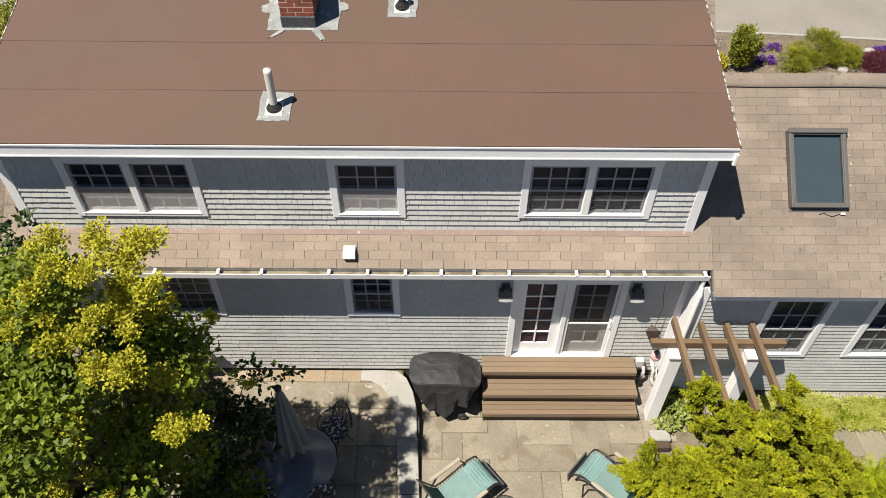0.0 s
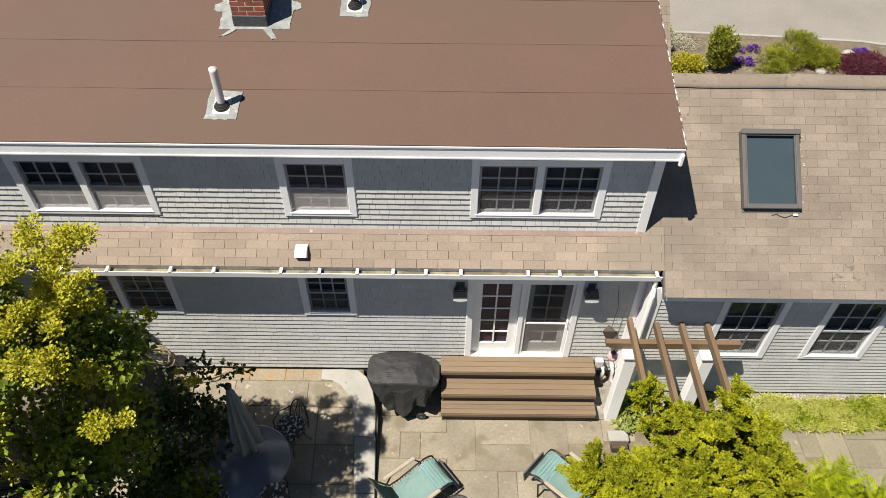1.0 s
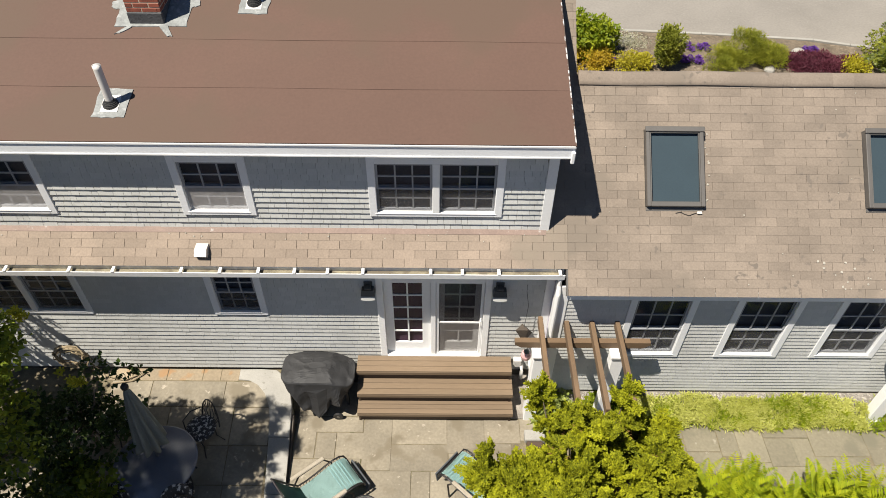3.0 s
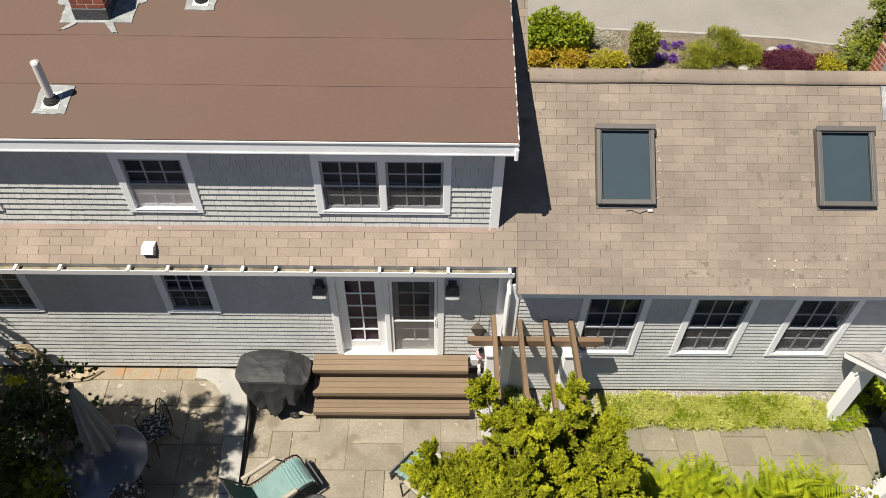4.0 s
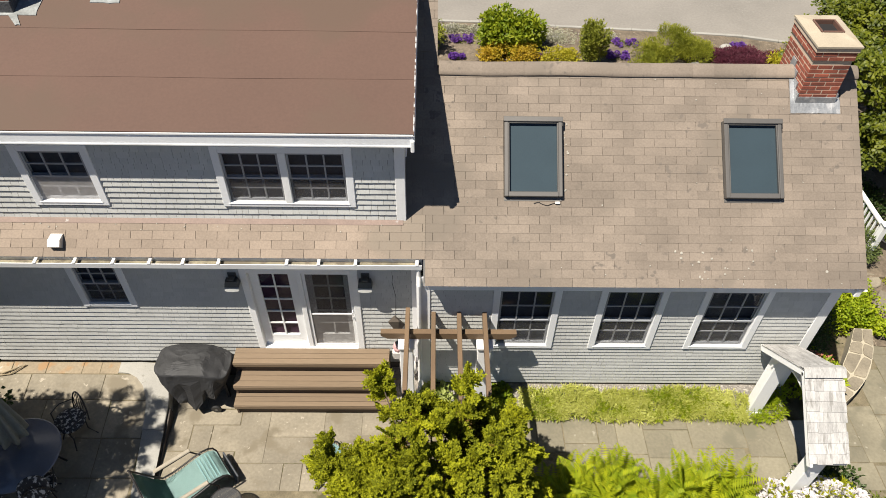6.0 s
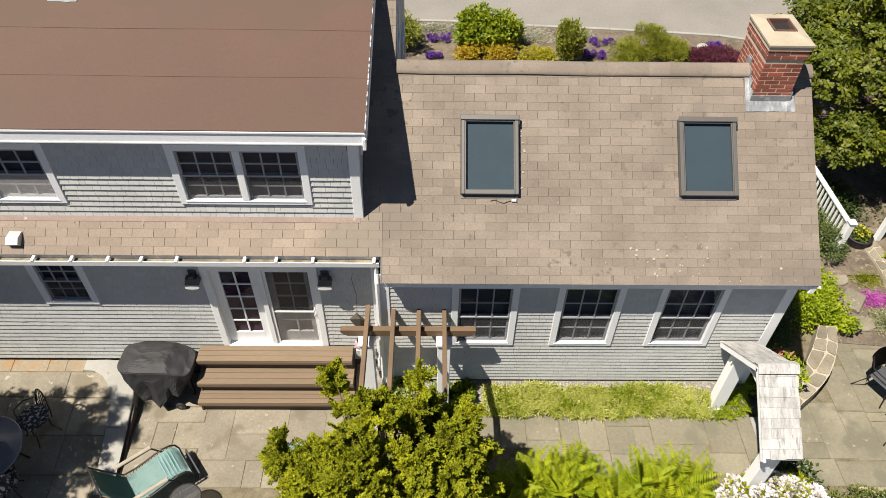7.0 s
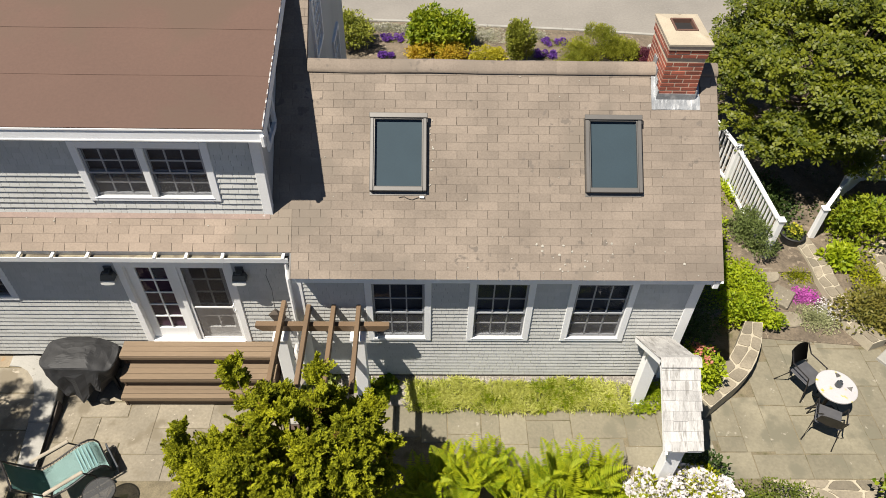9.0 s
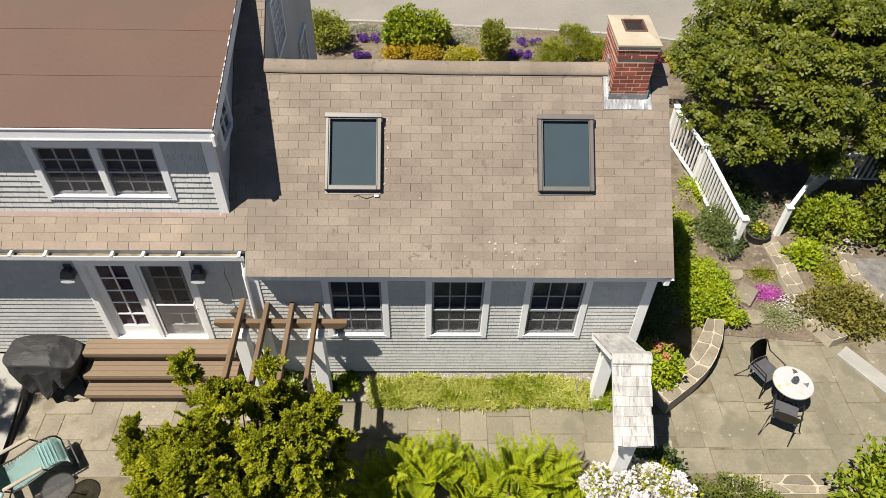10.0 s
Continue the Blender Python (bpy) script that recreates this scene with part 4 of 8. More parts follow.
# ---- doors ----
x0, x1, z0, z1 = DOOR
y = WALL_L
bm = bmesh.new()
box(bm, x0, x0 + 0.105, y - 0.035, y + 0.12, z0, z1, 0.006)
box(bm, x1 - 0.105, x1, y - 0.035, y + 0.12, z0, z1, 0.006)
box(bm, x0 + 0.105, x1 - 0.105, y - 0.036, y + 0.12, z1 - 0.11, z1, 0.006)
box(bm, 2.155, 2.235, y - 0.02, y + 0.12, z0 + 0.03, z1 - 0.11, 0.006)
doors = part("door_frame", bm, M_WHITE, house, "white french door frame")
part("threshold", boxed(x0 + 0.105, x1 - 0.105, y - 0.05, y + 0.14, z0 + 0.001, z0 + 0.035, bevel=0.008), M_WHITE, doors)


def french_leaf(xa, xb, yy, stile, label):
    za, zb = z0 + 0.036, z1 - 0.115
    ga, gb, ha, hb = xa + stile, xb - stile, za + 0.24, zb - 0.10
    bm = bmesh.new()
    box(bm, xa, ga, yy, yy + 0.04, za, zb, 0.004)
    box(bm, gb, xb, yy, yy + 0.04, za, zb, 0.004)
    box(bm, ga, gb, yy + 0.001, yy + 0.039, hb, zb)
    box(bm, ga, gb, yy + 0.001, yy + 0.039, za, ha)
    box(bm, (ga + gb) / 2 - 0.012, (ga + gb) / 2 + 0.012, yy + 0.008, yy + 0.032, ha, hb)
    for k in range(1, 5):
        z = ha + (hb - ha) * k / 5
        box(bm, ga, gb, yy + 0.009, yy + 0.031, z - 0.012, z + 0.012)
    d = part("door", bm, M_WHITE, house, label)
    g = part("pane", sheet(ga, gb, yy + 0.022, ha, hb), M_PANE, d)
    g.visible_shadow = False
    return d


leaf = french_leaf(x0 + 0.107, 2.153, y + 0.05, 0.135, "white ten-pane french door")
# Plum sheet close behind the left door's panes.
part("curtain", boxed(x0 + 0.2, 2.08, y + 0.098, y + 0.106, z0 + 0.24, z1 - 0.18), M_PLUM, leaf)
french_leaf(2.237, x1 - 0.107, y + 0.07, 0.135, "white ten-pane french door behind a storm door")
bm = bmesh.new()
xa, xb, za, zb = 2.24, x1 - 0.11, z0 + 0.036, z1 - 0.115
box(bm, xa, xa + 0.045, y, y + 0.03, za, zb, 0.004)
box(bm, xb - 0.045, xb, y, y + 0.03, za, zb, 0.004)
box(bm, xa + 0.045, xb - 0.045, y + 0.001, y + 0.029, zb - 0.05, zb)
box(bm, xa + 0.045, xb - 0.045, y + 0.001, y + 0.029, za, za + 0.05)
box(bm, xa + 0.045, xb - 0.045, y + 0.008, y + 0.029, 1.645, 1.675)
storm = part("storm_door", bm, M_WHITE, house, "white-framed storm door with a screen")
s = part("screen", sheet(xa + 0.045, xb - 0.045, y + 0.014, za + 0.05, 1.64), screen_shade("door_screen", (0.13, 0.12, 0.115), 0.74), storm)
s.visible_shadow = False
s = part("screen", sheet(xa + 0.045, xb - 0.045, y + 0.016, 1.68, zb - 0.05), screen_shade("upper_door_screen", (0.13, 0.12, 0.125), 0.42), storm)
s.visible_shadow = False
g = part("pane", sheet(xa + 0.045, xb - 0.045, y + 0.012, 1.68, zb - 0.05), thin_glass("smoked_pane", (0.72, 0.72, 0.74), 0.25), storm)
g.visible_shadow = False
bm = bmesh.new()
tube(bm, [(xb - 0.03, y - 0.005, 1.62), (xb - 0.03, y - 0.05, 1.62), (xb - 0.03, y - 0.05, 1.78), (xb - 0.03, y - 0.005, 1.78)], 0.010, 6)
part("handle", bm, M_WHITE, storm)

# Pale lichen spots on the wing roof.
lv, lf = [], []
spots = [(rng.normal(8.3, 1.0), rng.uniform(6.58, 7.0), rng.uniform(0.008, 0.022)) for k in range(22)] + [(8.35 + rng.normal(0, 0.22), rng.uniform(6.62, 6.82), rng.uniform(0.010, 0.020)) for k in range(5)] + [(rng.uniform(6.09, 6.16), rng.uniform(7.6, 8.4), rng.uniform(0.008, 0.018)) for k in range(10)] + [(rng.uniform(4.3, 10.3), rng.uniform(6.6, 9.0), rng.uniform(0.006, 0.013)) for k in range(26)]
spots += [(rng.uniform(-5, 3.7), 7.20 + rng.uniform(-0.06, 0.03), rng.uniform(0.006, 0.013)) for k in range(24)]
for sx, sy, sr in spots:
    if any(a < sx < b and SKY_Y[0] - 0.05 < sy < SKY_Y[1] + 0.05 for a, b in SKY) or not -6 < sx < 10.4:
        continue
    m = on_roof(sx, sy, 0.013)
    k = len(lv)
    for j in range(7):
        e = sr * rng.uniform(0.7, 1.2)
        lv.append(tuple(m @ Vector((e * math.cos(j * math.tau / 7), e * math.sin(j * math.tau / 7), 0))))
    lf.append(tuple(range(k, k + 7)))
raw("lichen", lv, lf, shade("pale_lichen", (0.29, 0.27, 0.23), 0.9, 0.2, 20, 60), wing_roof, kind="stuff")

# ---- the ground ----
left_z = lambda x, y: 0.10 + 0.165 * (y - 5.6)
bed_z = lambda x, y: -0.14 + 0.33 * min(max((y - 6.33) / 0.5, 0), 1)
bm = bmesh.new()
prism(bm, [(-260, -200), (260, -200), (260, 320), (-260, 320)], -1.2, -0.62)
ground = tagged(part("ground", bm, M_GROUND), "bare brown garden soil", "ground", kind="structure")
bm = bmesh.new()
prism(bm, [(-60, 7.0), (10.4, 7.0), (13.0, 9.6), (13.0, 19.38), (10.2, 19.60), (5.6, 19.98), (-60, 20.6)], -0.8, lambda x, y: -0.05 + 0.04 * min(max(y - 16.5, 0.0), 1.0))
tagged(part("garden_bed", bm, M_MULCH), "brown mulched bed between house and street", "garden bed", kind="structure")
bm = bmesh.new()
prism(bm, [(13.0, 9.8), (40, 9.8), (40, 18.2), (14.5, 18.98), (13.0, 19.36)], -0.8, lambda x, y: -0.30 + 0.28 * min(max((y - 14.5) / 2.5, 0.0), 1.0))
tagged(part("garden_bed", bm, M_MULCH), "dark soil under the trees beside the fence", "garden bed", kind="structure")
bm = bmesh.new()
prism(bm, [(-120, 23.8), (-30.0, 21.22), (-8.0, 20.62), (0.0, 20.37), (5.6, 20.04), (10.2, 19.66), (13.5, 19.34), (14.5, 19.06), (17.0, 18.52), (120, 12.0), (120, 60), (-120, 60)], -0.9, 0.0)
tagged(part("road", bm, M_ROAD), "pale sunlit asphalt street", "road", kind="structure")
bm = bmesh.new()
prism(bm, [(-8, 2.0), (-0.42, 2.0), (-0.42, 7.1), (-8, 7.1)], -0.9, lambda x, y: left_z(x, y) - 0.008)
terrace = tagged(part("terrace", bm, M_JOINT), "raised bluestone terrace by the house wall", "terrace", kind="structure")
bm = bmesh.new()
prism(bm, [(-0.42, 2.4), (4.6, 2.4), (4.6, 7.1), (-0.42, 7.1)], -0.9, -0.008)
patio = tagged(part("patio", bm, M_JOINT), "irregular bluestone patio with mossy joints", "patio", kind="structure")
bm = bmesh.new()
prism(bm, [(4.6, 2.4), (10.35, 2.4), (10.35, 6.9), (4.6, 6.9)], -0.9, -0.158)
garden_walk = tagged(part("garden_walk", bm, M_JOINT), "bluestone walk along the wing", "path", kind="structure")
bm = bmesh.new()
prism(bm, [(10.35, 3.0), (40, 3.0), (40, 9.8), (10.35, 9.8)], -0.9, -0.478)
lower_patio = tagged(part("lower_patio", bm, M_JOINT), "sunken bluestone patio beyond the arbor", "patio", kind="structure")


def paver(parent, x0, x1, y0, y1, zf, thick=0.05, material=None):
    """One flagstone with a slightly uneven outline."""
    g = 0.0035
    j = lambda: (rng.random() - 0.5) * 0.010
    pts = [(x0 + g + j(), y0 + g + j()), (x1 - g + j(), y0 + g + j()), (x1 - g + j(), y1 - g + j()), (x0 + g + j(), y1 - g + j())]
    d = (rng.random() - 0.5) * 0.006
    bm = bmesh.new()
    prism(bm, pts, lambda x, y: zf(x, y) - thick, lambda x, y: zf(x, y) + d, 0.004)
    return part("paver", bm, material or M_STONE, parent)


def random_pave(parent, x0, x1, y0, y1, zf, seed, big=0.75, skip=None):
    """Rectangles of uneven sizes that fill a stretch, by splitting it again and again."""
    r = random.Random(seed)
    stack = [(x0, x1, y0, y1)]
    while stack:
        a, b, c, d = stack.pop()
        w, h = b - a, d - c
        if max(w, h) < big * r.uniform(0.75, 1.25) or (w * h < 0.34 * big * big * 1.2):
            if skip is None or not skip((a + b) / 2, (c + d) / 2):
                paver(parent, a, b, c, d, zf)
            continue
        f = r.uniform(0.36, 0.64)
        if w > h * r.uniform(0.8, 1.3):
            stack += [(a, a + w * f, c, d), (a + w * f, b, c, d)]
        else:
            stack += [(a, b, c, c + h * f), (a, b, c + h * f, d)]


flat = lambda z: (lambda x, y: z)

# ---- paving ----
for a, b, c, d in ((0.24, 1.03, 6.09, 6.38), (0.27, 0.60, 5.61, 6.085), (0.60, 1.07, 5.61, 6.085), (1.04, 1.515, 5.41, 6.37), (1.515, 2.435, 5.875, 6.35), (1.515, 2.455, 5.405, 5.87), (2.435, 3.06, 5.715, 6.33),
                   (2.455, 3.06, 5.405, 5.71), (1.13, 1.86, 4.935, 5.40), (1.86, 2.165, 4.935, 5.40), (2.165, 2.56, 4.935, 5.40), (3.06, 3.66, 5.90, 6.35), (3.06, 3.5, 5.40, 5.895), (-0.10, 0.26, 5.61, 6.40),
                   (-0.10, 0.66, 5.12, 5.605), (0.66, 1.03, 5.12, 5.605), (-0.10, 0.40, 6.40, 7.08), (0.40, 0.92, 6.40, 7.08), (3.66, 4.2, 5.95, 6.38), (2.56, 3.1, 4.935, 5.40), (-0.10, 1.125, 4.45, 5.115)):
    paver(patio, a, b, c, d, flat(0.0))
random_pave(patio, -0.10, 4.6, 3.0, 4.44, flat(0.0), 3, 0.8)
random_pave(patio, 3.1, 4.6, 4.45, 5.39, flat(0.0), 5, 0.8)
for a, b, c, d in ((7.03, 7.345, 5.78, 6.40), (7.345, 7.81, 5.67, 6.40), (7.81, 8.26, 5.60, 6.115), (8.26, 8.57, 5.60, 6.115), (8.58, 9.51, 5.785, 6.40), (7.81, 8.575, 6.12, 6.40), (8.50, 9.44, 5.24, 5.775), (9.515, 10.08, 5.63, 6.40),
                   (9.44, 10.08, 5.24, 5.62), (6.45, 7.02, 5.86, 6.40), (6.0, 6.44, 5.70, 6.40), (5.55, 5.99, 5.80, 6.40), (5.10, 5.54, 5.7, 6.40), (4.62, 5.09, 5.7, 6.30), (6.45, 7.02, 5.25, 5.85), (7.03, 7.80, 5.15, 5.66), (7.81, 8.49, 5.15, 5.595), (10.09, 10.34, 5.3, 6.40)):
    paver(garden_walk, a, b, c, d, flat(-0.15), material=M_STONE_GREY)
for a, b, c, d in ((-2.98, -2.39, 6.88, 7.10), (-2.39, -1.775, 6.88, 7.10), (-1.775, -1.47, 6.88, 7.10), (-1.47, -1.15, 6.88, 7.10), (-2.6, -1.35, 6.42, 6.87), (-1.35, -0.56, 6.41, 6.87), (-1.13, -0.50, 5.77, 6.40), (-2.2, -1.14, 5.77, 6.41),
                   (-1.12, -0.48, 5.14, 5.76), (-2.0, -1.13, 5.14, 5.76), (-1.1, -0.47, 4.4, 5.13), (-2.0, -1.11, 4.4, 5.13), (-3.3, -2.61, 6.42, 6.87), (-3.7, -2.99, 6.88, 7.10)):
    paver(terrace, a, b, c, d, left_z, material=M_RUST if c > 6.8 else None)
random_pave(terrace, -4.6, -2.21, 5.1, 6.41, left_z, 11, 0.8)
random_pave(terrace, -4.6, -2.01, 3.6, 5.09, left_z, 12, 0.8)
for a, b, c, d in ((12.65, 13.0, 6.60, 7.95), (13.9, 14.17, 5.95, 6.41), (11.2, 11.66, 5.70, 5.99), (10.79, 11.09, 5.2, 5.9), (10.79, 11.19, 5.91, 6.35), (14.57, 15.0, 7.61, 7.9), (13.0, 13.73, 7.2, 8.0), (13.0, 13.6, 6.6, 7.19), (13.73, 14.57, 7.05, 7.9), (11.2, 11.66, 6.0, 6.78), (11.67, 12.15, 5.70, 6.80), (12.15, 12.64, 5.66, 6.62), (12.15, 12.64, 6.63, 7.6),
                   (12.65, 13.9, 5.66, 6.41), (13.6, 14.17, 6.42, 7.04), (14.18, 14.56, 5.95, 7.04), (13.9, 14.56, 5.2, 5.94), (12.65, 13.59, 6.42, 6.59), (11.1, 11.72, 5.2, 5.69), (11.73, 12.64, 5.2, 5.65), (12.65, 13.3, 5.2, 5.65), (13.3, 13.89, 5.2, 5.65),
                   (14.57, 15.2, 6.6, 7.6), (14.57, 15.3, 5.9, 6.59), (14.57, 15.2, 5.2, 5.89), (13.0, 13.7, 8.01, 8.25), (13.73, 14.5, 7.91, 8.15), (12.6, 12.99, 7.96, 8.2)):
    paver(lower_patio, a, b, c, d, flat(-0.47), material=M_STONE_GREY)
random_pave(lower_patio, 15.4, 18.5, 6.0, 8.2, flat(-0.472), 21, 0.9)

# Border of the raised terrace: pale granite, curved round its corner.
inner = [(-1.15, 6.90), (-0.95, 6.885), (-0.80, 6.81), (-0.66, 6.66), (-0.56, 6.45), (-0.515, 6.2), (-0.50, 5.9)]
outer = [(-1.15, 7.09), (-0.80, 7.09), (-0.52, 7.08), (-0.36, 6.95), (-0.24, 6.70), (-0.17, 6.4), (-0.15, 5.9)]
kerb = thing("terrace_kerb", (-0.4, 6.5, 0), "pale granite curved kerb edging the raised terrace", "kerb", kind="structure")
bm = bmesh.new()
prism(bm, inner + outer[::-1], -0.1, lambda x, y: left_z(x, y) + 0.02, 0.01)
part("kerb_stone", bm, M_KERB, kerb)
for a, b in ((5.0, 5.892), (3.9, 4.992), (2.6, 3.892)):
    bm = bmesh.new()
    prism(bm, [(-0.42 - 0.07 * (a - 4.9), a), (-0.09 - 0.05 * (a - 4.9), a), (-0.09 - 0.05 * (b - 4.9), b), (-0.42 - 0.07 * (b - 4.9), b)], -0.1, lambda x, y: left_z(x, y) + 0.02, 0.01)
    part("kerb_stone", bm, M_KERB, kerb)
# Dark strip beside the kerb: its shaded side put into the colour.
bm = bmesh.new()
prism(bm, [(0.027, 2.6), (0.045, 2.6), (-0.13, 6.3), (-0.158, 6.3)], -0.1, lambda x, y: left_z(x, y) - 0.03)
part("kerb_face", bm, M_UNDER_SHADE, kerb)

# Street kerb, set in one curve of stones.
street = thing("street_kerb", (8, 19.6, 0), "pale concrete kerb along the street", "kerb", kind="structure")
pts = [(-30.0, 21.2), (-8.0, 20.6), (0.0, 20.35), (3.3, 20.10), (5.6, 20.02), (7.9, 19.80), (10.2, 19.64), (12.1, 19.47), (13.5, 19.32), (14.5, 19.04), (17.0, 18.5), (30.0, 17.2)]
for (a, b), (c, d) in zip(pts, pts[1:]):
    n = max(1, int(math.hypot(c - a, d - b) / 1.5))
    for k in range(n):
        p, q = Vector((a + (c - a) * k / n, b + (d - b) * k / n, 0.0)), Vector((a + (c - a) * (k + 1) / n, b + (d - b) * (k + 1) / n, 0.0))
        bm = bmesh.new()
        bar(bm, p - Vector((0, 0, 0.08)), q - (q - p).normalized() * 0.008 - Vector((0, 0, 0.08)), 0.10, 0.22, 0.012)
        part("kerb_stone", bm, M_KERB, street)

# Gravel strip and bed along the wing wall, soil round the stairs.
bm = bmesh.new()
prism(bm, [(4.05, 6.40), (10.3, 6.40), (10.3, 6.83), (4.05, 6.83)], -0.4, bed_z)
tagged(part("wing_bed", bm, M_GRAVEL), "pale gravel bed along the wing wall", "garden bed", kind="structure")
bm = bmesh.new()
prism(bm, [(3.52, 6.36), (4.04, 6.36), (4.04, 7.10), (3.52, 7.10)], -0.4, lambda x, y: 0.02 + 0.3 * (y - 6.36))
tagged(part("gravel_patch", bm, M_GRAVEL), "brown gravel between steps and post", "gravel", kind="structure")

n = 2600
px, py, ps = rng.uniform(4.1, 10.25, n), rng.uniform(6.56, 6.80, n), rng.uniform(0.010, 0.022, n)
octa = np.array([(1, 0, 0), (0, 1, 0), (-1, 0, 0), (0, -1, 0), (0, 0, 0.7), (0, 0, -0.7)], float)
pv = np.concatenate([octa * s0 + np.array([a, b, bed_z(a, b) + s0 * 0.3]) for a, b, s0 in zip(px, py, ps)])
pf = np.concatenate([np.array([(0, 1, 4), (1, 2, 4), (2, 3, 4), (3, 0, 4), (1, 0, 5), (2, 1, 5), (3, 2, 5), (0, 3, 5)]) + 6 * k for k in range(n)])
tagged(raw("pebbles", pv, pf, shade("pale_pebble", (0.27, 0.25, 0.22), 0.8, 0.15, 3, 40, each=0.4, island=True)), "pale pebbles along the wing wall", "gravel", kind="stuff")


# ---- deck steps ----
steps = thing("deck_steps", (2.2, 6.6, 0), "three wide brown deck-board steps below the french doors", "steps")
for z, ya, yb, xa, xb in ((0.825, 6.75, 7.068, 0.925, 3.505), (0.55, 6.485, 6.82, 0.935, 3.525), (0.285, 6.285, 6.55, 0.935, 3.535)):
    w = (yb - ya) / 3
    for k in range(3):
        part("tread_board", boxed(xa, xb, ya + k * w + (0.002 if k else 0), ya + (k + 1) * w - 0.003, z - 0.028, z, bevel=0.004), M_WOOD, steps)
    part("nosing", boxed(xa, xb, ya - 0.004, ya + 0.02, z - 0.10, z - 0.029, bevel=0.003), M_WOOD, steps)
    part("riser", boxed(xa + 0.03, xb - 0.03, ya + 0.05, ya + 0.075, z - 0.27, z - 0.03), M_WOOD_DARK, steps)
for x in (0.95, 3.47):
    bm = bmesh.new()
    for z, ya in ((0.795, 6.785), (0.52, 6.52), (0.255, 6.32)):
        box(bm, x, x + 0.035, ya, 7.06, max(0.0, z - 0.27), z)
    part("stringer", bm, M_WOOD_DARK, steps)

# ---- covered grill ----
M_COVER = shade("black_cover_fabric", (0.018, 0.018, 0.019), 0.68, 0.2, 4, 60, 0.3, 0.006, stain=(0.030, 0.030, 0.031), stain_at=0.6, stain_scale=5)
grill = thing("grill", (0.3, 6.66, 0), "barbecue grill under a black fabric cover", "grill")
bm = bmesh.new()
N = 64
levels = [(0.0, 0.40, 0.40), (0.25, 0.46, 0.385), (0.55, 0.53, 0.36), (0.80, 0.585, 0.335), (0.95, 0.60, 0.325), (0.985, 0.59, 0.31), (1.005, 0.50, 0.25), (1.03, 0.36, 0.17), (1.035, 0.14, 0.06)]
rows_in = np.linspace(0, len(levels) - 1, 25)
lv = np.array(levels)
rings = []
for u in rows_in:
    level, rx, ry = (np.interp(u, range(len(levels)), lv[:, j]) for j in range(3))
    ring = []
    for k in range(N):
        z = level
        a = k * math.tau / N
        c, s = math.cos(a), math.sin(a)
        x, yy = rx * math.copysign(abs(c) ** 0.5, c), ry * math.copysign(abs(s) ** 0.5, s)
        hang = max(0.0, 0.98 - z) / 0.98
        front = max(0.0, -s) ** 0.4
        hem = 0.27 - 0.13 * math.exp(-((x + 0.06) / 0.12) ** 2) * front + 0.34 * max(0.0, (x - 0.02) / 0.5) * front + 0.30 * max(0.0, (-x - 0.22) / 0.3) + 0.05 * noise.noise((x * 5, 2.0, yy * 5))
        z = hem + (z if z < 0.985 else 0.985) * (1 - hem / 0.985) + max(0.0, z - 0.985)
        lane = x * 3.1 + 0.9 * yy + 0.45 * noise.noise((x * 1.7, yy * 1.7, z * 1.1))
        pleat = 1 - 2 * abs((lane % 1.0) - 0.5)
        crumple = abs(noise.noise((x * 4.5 + 3, yy * 4.5, z * 3.0)))
        fold = hang ** 0.8 * (0.34 * (pleat - 0.6) + 0.35 * (0.22 - crumple)) * (0.35 + 0.65 * front)
        slump = 0.13 * min(1.0, max(0.0, (x - 0.12) / 0.36)) ** 1.5 + 0.05 * max(0.0, (-x - 0.25) / 0.4)
        dent = (0.05 * crumple + 0.006 * noise.noise((x * 9, yy * 9, 1))) * (1 - hang)
        ring.append(bm.verts.new((0.31 + x * (1 + 0.30 * fold) + 0.02 * hang * noise.noise((yy * 4, z * 3, 5)), 6.72 + yy * (1 + 1.0 * fold) - 0.03 * hang * front, max(0.02, z - slump * z / 1.04 - dent))))
    rings.append(ring)
for a, b in zip(rings, rings[1:]):
    for k in range(N):
        bm.faces.new((a[k], a[(k + 1) % N], b[(k + 1) % N], b[k]))
bm.faces.new(rings[-1])
part("cover", bm, M_COVER, grill, "black fabric cover with deep folds")
for x in (0.60, 0.02):
    bm = bmesh.new()
    lathe(bm, [(0.03, -0.02), (0.075, -0.02), (0.085, -0.01), (0.085, 0.01), (0.075, 0.02), (0.03, 0.02)], sides=18)
    bmesh.ops.transform(bm, matrix=pose(x, 6.34 if x > 0.3 else 6.86, 0.086, 90, 0, 0), verts=bm.verts)
    w = part("wheel", bm, M_RUBBER, grill, "small grey-hubbed wheel")
    bm = bmesh.new()
    lathe(bm, [(0.028, -0.024), (0.028, 0.024)], sides=12)
    bmesh.ops.transform(bm, matrix=pose(x, 6.34 if x > 0.3 else 6.86, 0.086, 90, 0, 0), verts=bm.verts)
    part("hub", bm, M_ALU, w)
for x in (-0.12, 0.74):
    part("leg", boxed(x - 0.02, x + 0.02, 6.62, 6.66, 0.0, 0.55), M_RUBBER, grill)


